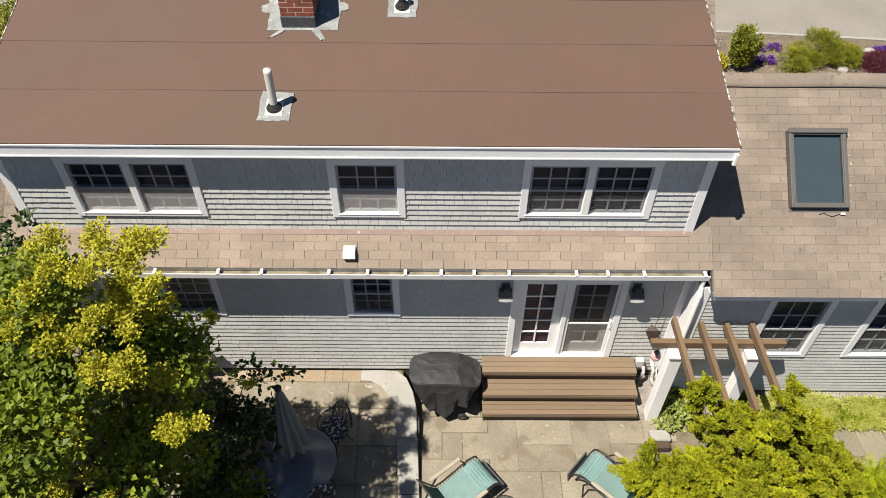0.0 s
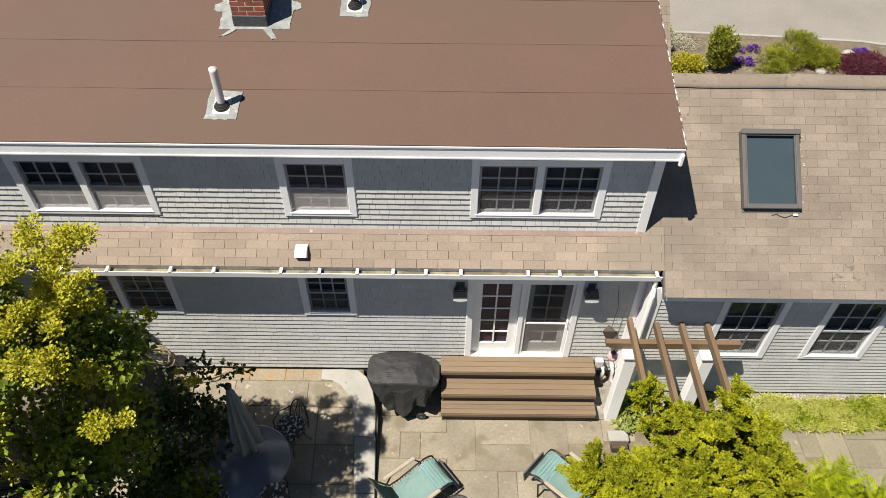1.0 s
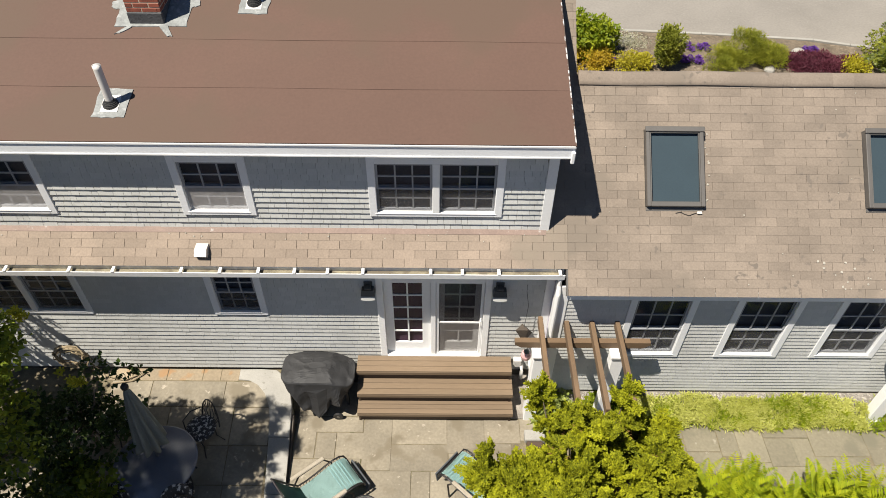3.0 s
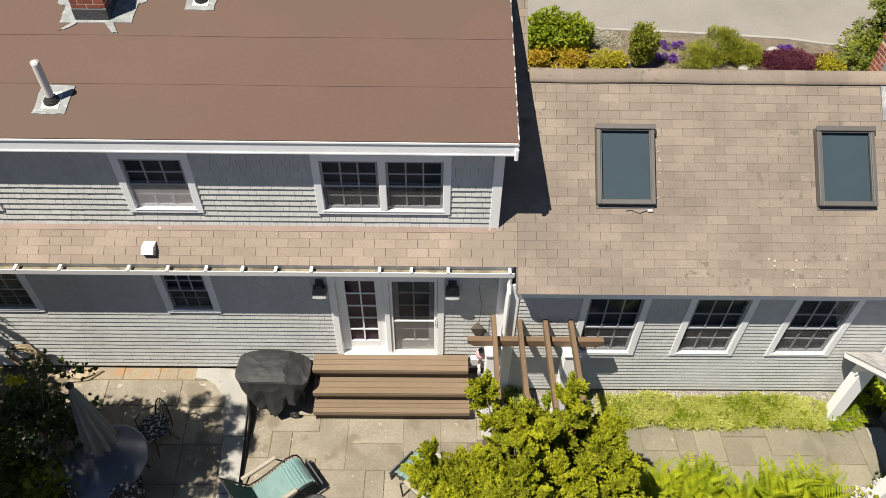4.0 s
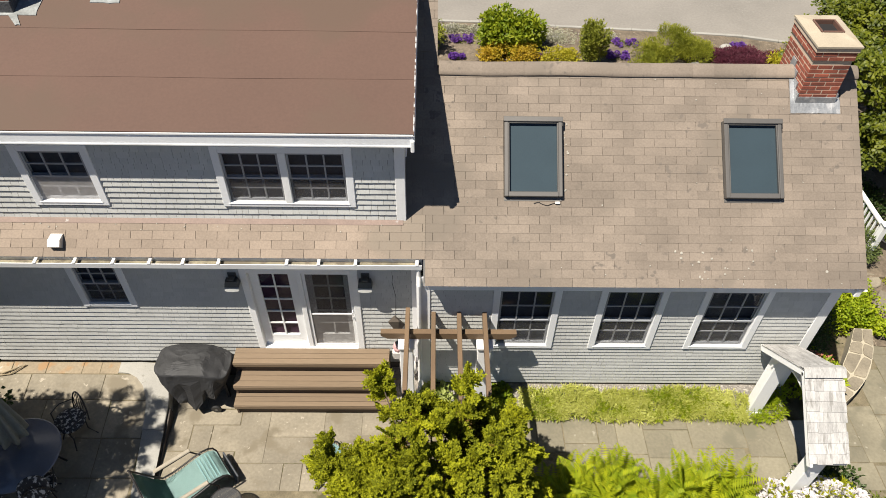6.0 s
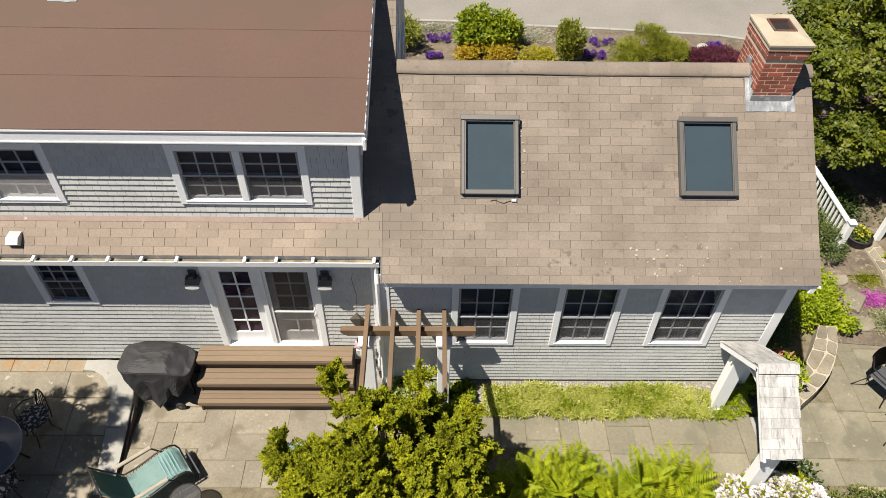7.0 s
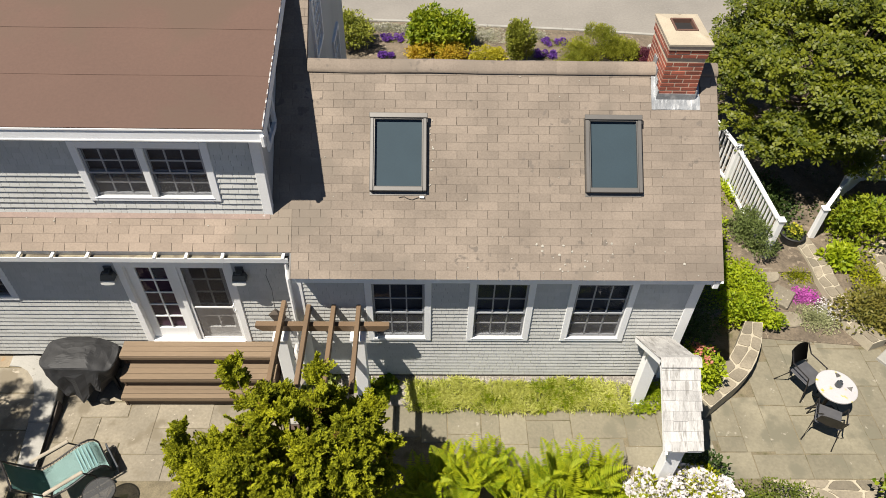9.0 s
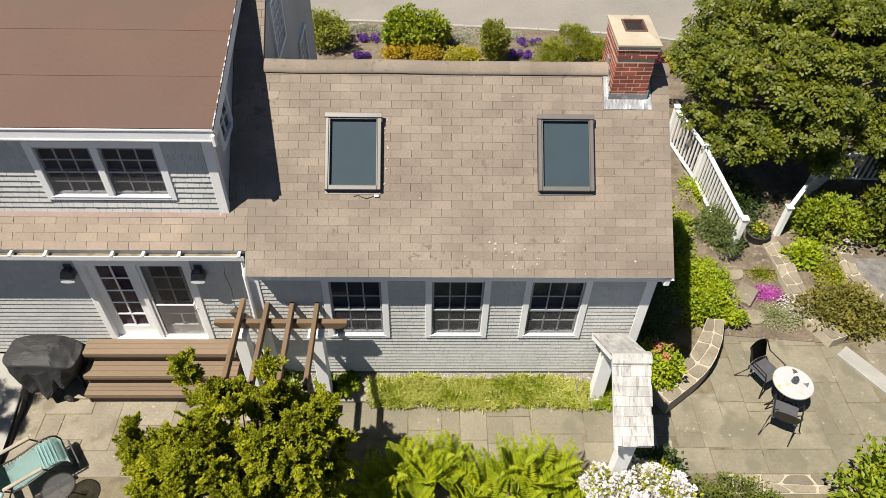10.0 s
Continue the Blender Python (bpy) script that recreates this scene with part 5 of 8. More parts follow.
# ---- wall lanterns ----
M_LANTERN = shade("dark_lantern_metal", (0.075, 0.08, 0.08), 0.45, 0.1, 4, 40, metal=0.4)
M_FROST = shade("frosted_lantern_glass", (0.30, 0.30, 0.285), 0.35, 0.05)
first = thing("wall_lantern", (1.21, WALL_L - 0.02, 2.45), "dark metal wall lantern with frosted glass by the door", "lamp", "door lanterns")
part("back_plate", boxed(-0.065, 0.065, -0.02, 0.0, 0.09, 0.235, bevel=0.008), M_LANTERN, first, own=True)
part("arm", boxed(-0.045, 0.045, -0.12, -0.02, 0.15, 0.185, bevel=0.008), M_LANTERN, first, own=True)
bm = bmesh.new()
for z, wx, ya, yb in ((0.145, 0.09, -0.12, -0.03), (0.05, 0.108, -0.15, -0.02)):
    for x, yy in ((-wx, ya), (wx, ya), (wx, yb), (-wx, yb)):
        bm.verts.new((x, yy, z))
bmesh.ops.convex_hull(bm, input=list(bm.verts))
part("hood", bm, M_LANTERN, first, own=True)
bm = bmesh.new()
for k in range(9):
    f = k / 4 - 1
    for z, d in ((0.049, 0.025), (-0.002 - 0.006 * (1 - f * f), -0.005)):
        bm.verts.new((0.105 * f, -0.172 + d - 0.012 * (1 - f * f), z)), bm.verts.new((0.105 * f, -0.03, z))
bmesh.ops.convex_hull(bm, input=list(bm.verts))
part("glass", bm, M_FROST, first, "frosted glass shade with a bowed front", own=True)
copy_thing(first, pose(3.205, WALL_L - 0.02, 2.45))

# ---- hanging feeder, white pipes ----
feeder = thing("bird_feeder", (3.64, 6.98, 1.55), "brown wooden diamond feeder hung on a wire", "feeder")
bm = bmesh.new()
v = [bm.verts.new(p) for p in ((-0.13, 0, 0.10), (0.06, -0.09, 0.22), (0.15, 0.02, 0.02), (0.02, 0.0, -0.22), (-0.02, 0.09, 0.16))]
for q in ((0, 1, 4), (1, 2, 4), (0, 3, 1), (1, 3, 2), (2, 3, 4), (4, 3, 0)):
    bm.faces.new([v[k] for k in q])
bmesh.ops.recalc_face_normals(bm, faces=bm.faces)
part("body", bm, shade("dark_weathered_wood", (0.055, 0.043, 0.033), 0.8, 0.2, 6, 40), feeder, own=True)
bm = bmesh.new()
tube(bm, [(0.0, 0.0, 0.2), (0.02, 0.01, 0.7), (-0.03, 0.04, 1.0), (-0.02, 0.11, 1.08)], 0.005, 6)
part("wire", bm, M_LANTERN, feeder, own=True)

lamp = thing("hanging_lantern", (3.68, 6.70, 1.38), "small pink glass lantern hung from the pergola beam", "lantern")
bm = bmesh.new()
lathe(bm, [(0.03, -0.10), (0.075, -0.07), (0.09, 0.0), (0.07, 0.06), (0.03, 0.09)], sides=8)
part("glass", bm, shade("pink_glass", (0.50, 0.30, 0.30), 0.2, 0.15, 12, 40), lamp, own=True)
bm = bmesh.new()
lathe(bm, [(0.05, 0.08), (0.045, 0.11), (0.012, 0.15)], sides=8)
part("cap", bm, M_LANTERN, lamp, own=True)
bm = bmesh.new()
tube(bm, [(0, 0, 0.14), (0.0, -0.08, 0.36), (0.0, -0.18, 0.48)], 0.005, 6)
part("wire", bm, M_LANTERN, lamp, own=True)

pipes = thing("vent_pipes", (3.75, 7.0, 0.3), "cluster of white plastic vent pipes on the wall foot", "pipes")
for pts, r in (([(3.70, 7.10, 0.62), (3.70, 6.98, 0.62), (3.70, 6.95, 0.56), (3.70, 6.95, 0.36)], 0.032), ([(3.84, 7.10, 0.70), (3.84, 6.96, 0.70), (3.84, 6.92, 0.64), (3.86, 6.92, 0.40), (3.90, 6.84, 0.34)], 0.036), ([(3.92, 7.10, 0.56), (3.92, 6.98, 0.56), (3.93, 6.94, 0.50), (3.93, 6.94, 0.32)], 0.034)):
    bm = bmesh.new()
    tube(bm, pts, r, 10)
    part("pipe", bm, M_PVC, pipes, smooth=True)
part("meter_box", boxed(3.55, 3.69, 6.99, 7.09, 0.62, 0.80, bevel=0.012), M_PVC, pipes)

# ---- pergola ----
perg = thing("pergola", (4.4, 6.4, 0), "small pergola of brown timbers on white posts", "pergola")
for x in (3.83, 5.02):
    p = part("post", boxed(x - 0.10, x + 0.10, 6.34, 6.53, -0.17, 1.80, bevel=0.008), M_WHITE, perg, "white square post")
    part("post_cap", boxed(x - 0.125, x + 0.125, 6.315, 6.555, 1.80, 1.855, bevel=0.012), M_WHITE, p)
    part("post_base", boxed(x - 0.115, x + 0.115, 6.325, 6.545, -0.17, -0.05, bevel=0.008), M_WHITE, p)
bm = bmesh.new()
for x, cut in ((3.44, 0.10), (5.50, -0.10)):
    for yy in (6.485, 6.575):
        for dx, z in ((0, 1.995), (0, 1.935), (cut, 1.862)):
            bm.verts.new((x + dx, yy, z))
bmesh.ops.convex_hull(bm, input=list(bm.verts))
part("beam", bm, M_TIMBER, perg)
for x in (3.845, 4.24, 4.63, 5.02):
    part("rafter", boxed(x - 0.034, x + 0.034, 5.25, 6.885, 1.996, 2.135, bevel=0.006), M_TIMBER, perg)
trough = thing("planter_trough", (4.95, 6.22, -0.15), "black planter box beside the pergola post", "planter")
part("box", boxed(4.66, 5.20, 6.10, 6.30, -0.15, 0.06, bevel=0.01), M_RUBBER, trough)
bench = thing("stone_block", (3.95, 5.95, 0.0), "grey stone block with a wooden top on the patio", "block")
part("block", boxed(3.72, 4.06, 5.90, 6.10, 0.0, 0.12, bevel=0.015), M_KERB, bench)
part("board", boxed(3.74, 4.0, 5.74, 5.86, 0.02, 0.16, bevel=0.01), M_WOOD_DARK, bench)

# ---- arbor ----
M_CEDAR = shade("bleached_cedar_shingle", (0.34, 0.33, 0.315), 0.85, 0.22, 5, 40, 0.5, 0.004, each=0.13, stain=(0.22, 0.21, 0.195), stain_at=0.55, stain_scale=6, stretch=(3.2, 0.7, 0.7))
arbor = thing("arbor", (9.8, 5.6, -0.15), "white arbor with a bleached cedar shingle roof over the walk", "arbor")
AX0, AX1, AY, AZ, ASL = 9.485, 10.06, 5.69, 2.24, 0.77
for y in (6.50, 4.88):
    part("post", boxed(9.66, 9.89, y - 0.09, y + 0.09, -0.5, 1.46, bevel=0.008), M_WHITE, arbor)
    part("post_foot", boxed(9.635, 9.915, y - 0.105, y + 0.105, -0.2, -0.06, bevel=0.006), M_WHITE, arbor)
for sgn in (1, -1):
    bm = bmesh.new()
    v = [bm.verts.new((x, AY + sgn * d, AZ - ASL * d - t)) for t in (0.02, 0.07) for x, d in ((AX0 + 0.02, 0), (AX1 - 0.02, 0), (AX1 - 0.02, 1.01), (AX0 + 0.02, 1.01))]
    for q in ((0, 1, 2, 3), (7, 6, 5, 4), (0, 4, 5, 1), (1, 5, 6, 2), (2, 6, 7, 3), (3, 7, 4, 0)):
        bm.faces.new([v[k] for k in q])
    bmesh.ops.recalc_face_normals(bm, faces=bm.faces)
    deck = part("roof_panel", bm, M_WHITE, arbor)
    n = 9
    for i in range(n):
        d1, d0 = 1.03 - i * 0.1135, max(0.0, 1.03 - (i + 1) * 0.1135 - 0.015)
        x = AX0 - rng.random() * 0.05
        while x < AX1 - 0.02:
            w = 0.12 + rng.random() * 0.15
            a, b = max(x, AX0) + 0.002, min(x + w, AX1) - 0.002
            x += w
            if b - a < 0.03:
                continue
            lift = 0.012 + 0.004 * rng.random()
            jag = (rng.random() - 0.5) * 0.012
            bm = bmesh.new()
            v = [bm.verts.new((xx, AY + sgn * dd, AZ - ASL * dd + t)) for xx, dd, t in ((a, d1 + jag, lift), (b, d1 + jag, lift), (b, d0, 0.004), (a, d0, 0.004), (a, d1 + jag, lift - 0.012), (b, d1 + jag, lift - 0.012), (b, d0, -0.006), (a, d0, -0.006))]
            for q in ((0, 1, 2, 3), (0, 4, 5, 1), (1, 5, 6, 2), (3, 7, 4, 0)):
                bm.faces.new([v[k] for k in q])
            bmesh.ops.recalc_face_normals(bm, faces=bm.faces)
            part("shingle", bm, M_CEDAR, deck)
    bm = bmesh.new()
    bar(bm, (AX0 + 0.03, AY, AZ - 0.06), (AX0 + 0.03, AY + sgn * 1.03, AZ - 0.06 - ASL * 1.03), 0.035, 0.10)
    part("rake_board", bm, M_WHITE, arbor)
    bm = bmesh.new()
    bar(bm, (AX0 - 0.01, AY + sgn * 0.055, AZ + 0.0), (AX1 + 0.01, AY + sgn * 0.055, AZ + 0.0), 0.13, 0.022, 0.004, up=(0, sgn * ASL, 1))
    part("ridge_board", bm, M_CEDAR, arbor)
for x in (9.67, 9.88):
    bm = bmesh.new()
    arc = [(x, 4.94 + 0.75 * (1 - math.cos(k * math.pi / 14)), 1.25 + 0.55 * math.sin(k * math.pi / 14)) for k in range(15)]
    for p, q in zip(arc, arc[1:]):
        bar(bm, p, q, 0.03, 0.10, up=(1, 0, 0.01))
    part("arch", bm, M_WHITE, arbor)
bm = boxed(10.36, 10.78, 5.15, 6.42, -0.5, -0.32, bevel=0.015)
tagged(part("stone_step", bm, M_KERB), "pale granite step down to the sunken patio", "step", kind="structure")


# ---- stone walls ----
M_FIELD = shade("fieldstone", (0.185, 0.158, 0.115), 0.85, 0.2, 3, 30, 0.5, 0.008, each=0.25)
M_PALEMORT = shade("pale_wall_mortar", (0.34, 0.30, 0.225), 0.9, 0.12, 5, 50, 0.4, 0.004)


def stone_strip(name, label, left, right, z0, z1, across=2, seed=1, size=0.3):
    """A low wall between two edge lines, topped with irregular stones in pale mortar."""
    r = random.Random(seed)
    wall = thing(name, (left[0][0], left[0][1], z0), label, "wall", kind="structure")

    def point(edge, f):
        d = [0.0]
        for p, q in zip(edge, edge[1:]):
            d.append(d[-1] + math.hypot(q[0] - p[0], q[1] - p[1]))
        s = f * d[-1]
        for i in range(len(edge) - 1):
            if s <= d[i + 1] + 1e-9:
                g = (s - d[i]) / (d[i + 1] - d[i])
                return (edge[i][0] + g * (edge[i + 1][0] - edge[i][0]), edge[i][1] + g * (edge[i + 1][1] - edge[i][1]))
        return edge[-1]

    length = sum(math.hypot(q[0] - p[0], q[1] - p[1]) for p, q in zip(left, left[1:]))
    n = max(2, int(length / size))
    at = lambda f, g: tuple(a + (b - a) * g for a, b in zip(point(left, f), point(right, f)))
    grid = [[at(min(1, max(0, (i + (r.uniform(-0.25, 0.25) if 0 < i < n else 0)) / n)), min(1, max(0, (j + (r.uniform(-0.28, 0.28) if 0 < j < across else 0)) / across))) for j in range(across + 1)] for i in range(n + 1)]
    m = 10
    bm = bmesh.new()
    prism(bm, [at(k / m, 0.0) for k in range(m + 1)] + [at(k / m, 1.0) for k in range(m, -1, -1)], z0, z1 - 0.012)
    part("mortar", bm, M_PALEMORT, wall)
    for i in range(n):
        for j in range(across):
            q = [grid[i][j], grid[i + 1][j], grid[i + 1][j + 1], grid[i][j + 1]]
            cx, cy = sum(p[0] for p in q) / 4, sum(p[1] for p in q) / 4
            out = []
            for k in range(4):
                p, u = q[k], q[(k + 1) % 4]
                for f in (0.12, 0.5, 0.88):
                    x, y = p[0] + (u[0] - p[0]) * f, p[1] + (u[1] - p[1]) * f
                    s = r.uniform(0.84, 0.93)
                    out.append((cx + (x - cx) * s, cy + (y - cy) * s))
            bm = bmesh.new()
            prism(bm, out, z1 - 0.10, z1 + r.uniform(0.0, 0.014), 0.008)
            part("stone", bm, M_FIELD, wall)
    return wall


stone_strip("retaining_wall", "curved fieldstone retaining wall with pale mortar joints", [(12.32, 8.30), (12.02, 7.80), (11.70, 7.38), (11.28, 7.0), (10.88, 6.68)], [(12.66, 8.27), (12.46, 7.74), (12.16, 7.24), (11.80, 6.88), (11.10, 6.36)], -0.9, -0.10, 2, 3, 0.33)
stone_strip("retaining_wall", "low fieldstone wall with pale mortar joints beside the patio", [(11.9, 4.82), (14.6, 4.80)], [(11.9, 5.16), (14.6, 5.14)], -0.9, -0.40, 2, 5, 0.42)
stone_strip("stone_edging", "winding fieldstone edging in the planted bank", [(14.2, 10.75), (14.3, 10.04), (14.28, 9.49), (14.36, 9.0), (14.4, 8.4), (14.72, 7.85)], [(14.56, 10.8), (14.72, 10.05), (14.68, 9.49), (14.72, 9.0), (14.76, 8.4), (15.08, 7.98)], -0.9, -0.22, 2, 8, 0.3)
stone_strip("stone_edging", "pale fieldstone edging along the gravel path", [(16.30, 10.95), (15.75, 10.35), (15.72, 9.60), (15.92, 9.10), (16.2, 8.60)], [(16.60, 10.75), (16.12, 10.2), (16.05, 9.62), (16.25, 9.20), (16.5, 8.75)], -0.9, -0.26, 2, 9, 0.34)
stone_strip("stone_edging", "pale fieldstone edging beyond the gravel path", [(17.0, 10.25), (16.72, 9.80), (16.85, 9.30), (17.3, 8.75)], [(17.3, 10.15), (17.05, 9.80), (17.15, 9.42), (17.6, 8.95)], -0.9, -0.26, 1, 10, 0.34)
bm = bmesh.new()
prism(bm, [(16.12, 10.15), (16.6, 10.75), (17.1, 10.3), (16.74, 9.8), (16.87, 9.3), (17.3, 8.7), (16.5, 8.7), (16.25, 9.2), (16.05, 9.62)], -0.8, -0.29)
tagged(part("gravel_path", bm, shade("grey_path_gravel", (0.14, 0.13, 0.118), 0.9, 0.35, 6, 35, 0.8, 0.02)), "grey gravel path between stone edgings", "path", kind="structure")
bm = bmesh.new()
prism(bm, [(14.79, 7.66), (15.06, 7.86), (15.98, 6.46), (15.68, 6.26)], -0.8, -0.40, 0.015)
tagged(part("granite_step", bm, M_KERB), "long pale granite step at the patio edge", "step", kind="structure")
bank_z = lambda x, y: -0.46 + 0.06 * max(0.0, y - 8.0)
bm = bmesh.new()
prism(bm, [(12.4, 8.18), (14.9, 7.95), (17.6, 8.3), (17.6, 11.5), (12.3, 14.5), (10.4, 14.5), (10.4, 9.0), (12.2, 8.6)], -0.8, bank_z)
tagged(part("planted_bank", bm, M_MULCH), "mulched planted bank with stepping stones", "garden bed", kind="structure")
for cx, cy, rx, ry, turn in ((13.42, 8.58, 0.26, 0.19, 0), (13.37, 9.74, 0.22, 0.2, 20), (12.84, 10.86, 0.27, 0.2, 10), (12.72, 11.58, 0.26, 0.28, 30), (12.98, 12.70, 0.3, 0.22, 40), (13.05, 10.25, 0.2, 0.18, 5)):
    bm = bmesh.new()
    pts = []
    for k in range(11):
        a = k * math.tau / 11
        f = 1 + 0.16 * noise.noise((cx + math.cos(a), cy + math.sin(a), 2))
        x, y = rx * f * math.cos(a), ry * f * math.sin(a)
        c, s = math.cos(radians(turn)), math.sin(radians(turn))
        pts.append((cx + c * x - s * y, cy + s * x + c * y))
    prism(bm, pts, -0.6, lambda x, y: bank_z(x, y) + 0.05, 0.015)
    tagged(part("stepping_stone", bm, M_STONE), "flat tan stepping stone in the bank", "stone", "stepping stones")
bm = boxed(-0.20, 0.20, -0.24, 0.24, -0.1, 0.16, bevel=0.015, m=pose(13.42, 9.13, -0.44, 6, 0, -38))
tagged(part("stone_block", bm, M_STONE), "squared tan stone block tilted in the bank", "stone")


# ---- garden chairs, tables ----
M_IRON = shade("black_wrought_iron", (0.022, 0.020, 0.020), 0.5, 0.15, 6, 50, metal=0.4)
M_SLING = shade("mint_green_sling", (0.245, 0.375, 0.355), 0.75, 0.07, 3, 90, 0.2, 0.002)
M_STRIPE = shade("teal_stripe", (0.15, 0.27, 0.27), 0.75, 0.07, 3, 90, 0.2, 0.002)
M_FOOT = shade("charcoal_sling", (0.05, 0.055, 0.062), 0.75, 0.1, 3, 90)
M_SLINGD = shade("deep_green_sling", (0.07, 0.16, 0.15), 0.8, 0.08, 3, 90, 0.2, 0.002)
M_ARM = shade("bleached_arm_wood", (0.28, 0.245, 0.19), 0.7, 0.15, 6, 50)


def sling_chair(at, turn, label):
    """A sling lounge chair: frame, seat, backrest with pillow, two arms. It faces its own +x."""
    ch = thing("sling_chair", at, label, "chair", "sling lounge chairs", turn=turn)
    prof = [(-0.22, 0.36), (-0.05, 0.36), (0.12, 0.39), (0.28, 0.43), (0.42, 0.45), (0.53, 0.43), (0.60, 0.37), (0.63, 0.27)]
    for name, pr, mt in (("seat", prof, M_SLING), ("backrest", [(-0.20, 0.375), (-0.32, 0.55), (-0.44, 0.80), (-0.52, 1.00)], M_SLINGD)):
        bm = bmesh.new()
        rows = []
        for x, z in pr:
            rows.append([bm.verts.new((x, w, z - 0.02 * (1 - (w / 0.25) ** 2))) for w in (-0.25, -0.15, 0, 0.15, 0.25)])
        for r0, r1 in zip(rows, rows[1:]):
            for k in range(4):
                bm.faces.new((r0[k], r0[k + 1], r1[k + 1], r1[k]))
        bmesh.ops.solidify(bm, geom=list(bm.faces), thickness=0.012)
        part(name, bm, mt, ch, own=True, smooth=True)
    for x, z, tilt in ((0.30, 0.424, -8), (0.35, 0.430, -7), (0.40, 0.436, -2), (0.45, 0.437, 6), (0.50, 0.425, 16)):
        bm = bmesh.new()
        box(bm, -0.008, 0.008, -0.235, 0.235, 0.004, 0.012, 0, pose(x, 0, z, 0, tilt, 0))
        part("stripe", bm, M_STRIPE, ch, own=True)
    bm = bmesh.new()
    box(bm, 0.665, 0.690, -0.27, 0.25, 0.02, 0.30, 0.006, pose(0, 0, 0, 0, 9, 0))
    part("foot_panel", bm, M_FOOT, ch, "dark sling panel at the foot end", own=True)
    bm = bmesh.new()
    box(bm, -0.34, -0.23, -0.23, 0.23, 0.40, 0.46, 0.02, pose(0.03, 0, 0.03, 0, -20, 0))
    part("pillow", bm, M_SLING, ch, own=True)
    for s in (-1, 1):
        w = 0.285 * s
        bm = bmesh.new()
        tube(bm, [(x, w, z + 0.01) for x, z in [(-0.55, 1.02), (-0.32, 0.56), (-0.21, 0.37)] + prof[1:]], 0.014, 8)
        part("side_rail", bm, M_IRON, ch, own=True)
        bm = bmesh.new()
        for k in range(15):
            x, z = -0.18 + k * 0.05, 0.365 + max(0, k - 5) * 0.007
            tube(bm, [(x, 0.245 * s, z), (x + 0.01, w, z + 0.012)], 0.005, 4)
        part("lacing", bm, M_IRON, ch, own=True)
        bm = bmesh.new()
        tube(bm, [(-0.42, w * 1.12, 0.0), (-0.30, w * 1.12, 0.30), (-0.15, w * 1.12, 0.56), (0.28, w * 1.12, 0.58), (0.40, w * 1.12, 0.35), (0.36, w * 1.12, 0.0)], 0.014, 8)
        part("leg_frame", bm, M_IRON, ch, own=True)
        bm = bmesh.new()
        bar(bm, (-0.28, w * 1.14, 0.60), (0.30, w * 1.14, 0.615), 0.065, 0.03, 0.012)
        part("armrest", bm, M_ARM, ch, own=True)
    for x, z in ((0.635, 0.27), (-0.54, 1.01)):
        bm = bmesh.new()
        tube(bm, [(x, -0.285, z), (x, 0.285, z)], 0.014, 8)
        part("cross_bar", bm, M_IRON, ch, own=True)
    return ch


sling_chair((0.50, 4.86, 0.0), 38, "mint green sling lounge chair with bleached wooden arms")
sling_chair((2.95, 4.97, 0.0), 138, "mint green sling lounge chair partly under the cypress")

side = thing("side_table", (1.20, 4.55, 0.0), "small round black wire side table", "table")
M_WIRE = screen_shade("black_wire_mesh", (0.05, 0.05, 0.05), 0.6)
bm = bmesh.new()
lathe(bm, [(0.225, 0.44), (0.235, 0.445), (0.225, 0.45)], sides=28)
part("top", bm, M_WIRE, side, own=True)
bm = bmesh.new()
tube(bm, [(0.235 * math.cos(k * math.tau / 28), 0.235 * math.sin(k * math.tau / 28), 0.447) for k in range(29)], 0.009, 6)
part("rim", bm, M_IRON, side, own=True)
for k in range(3):
    a = k * math.tau / 3 + 0.4
    bm = bmesh.new()
    tube(bm, [(0.2 * math.cos(a), 0.2 * math.sin(a), 0.44), (0.1 * math.cos(a), 0.1 * math.sin(a), 0.22), (0.24 * math.cos(a), 0.24 * math.sin(a), 0.0)], 0.010, 6)
    part("leg", bm, M_IRON, side, own=True)

TZ = left_z(0, 5.1)
table = thing("dining_table", (-1.95, 5.14, TZ), "round glossy blue-grey garden table in the tree's shade", "table")
M_TOP = shade("glossy_blue_grey_tabletop", (0.13, 0.14, 0.17), 0.12, 0.06, 3, 40, 0.02, sheen=0.9)
bm = bmesh.new()
lathe(bm, [(0.60, 0.715), (0.615, 0.722), (0.615, 0.735), (0.60, 0.742)], sides=48)
part("tabletop", bm, M_TOP, table, own=True)
for k in range(4):
    a = k * math.tau / 4 + 0.6
    bm = bmesh.new()
    tube(bm, [(0.5 * math.cos(a), 0.5 * math.sin(a), 0.71), (0.36 * math.cos(a), 0.36 * math.sin(a), 0.4), (0.48 * math.cos(a), 0.48 * math.sin(a), 0.0)], 0.016, 8)
    part("leg", bm, M_IRON, table, own=True)

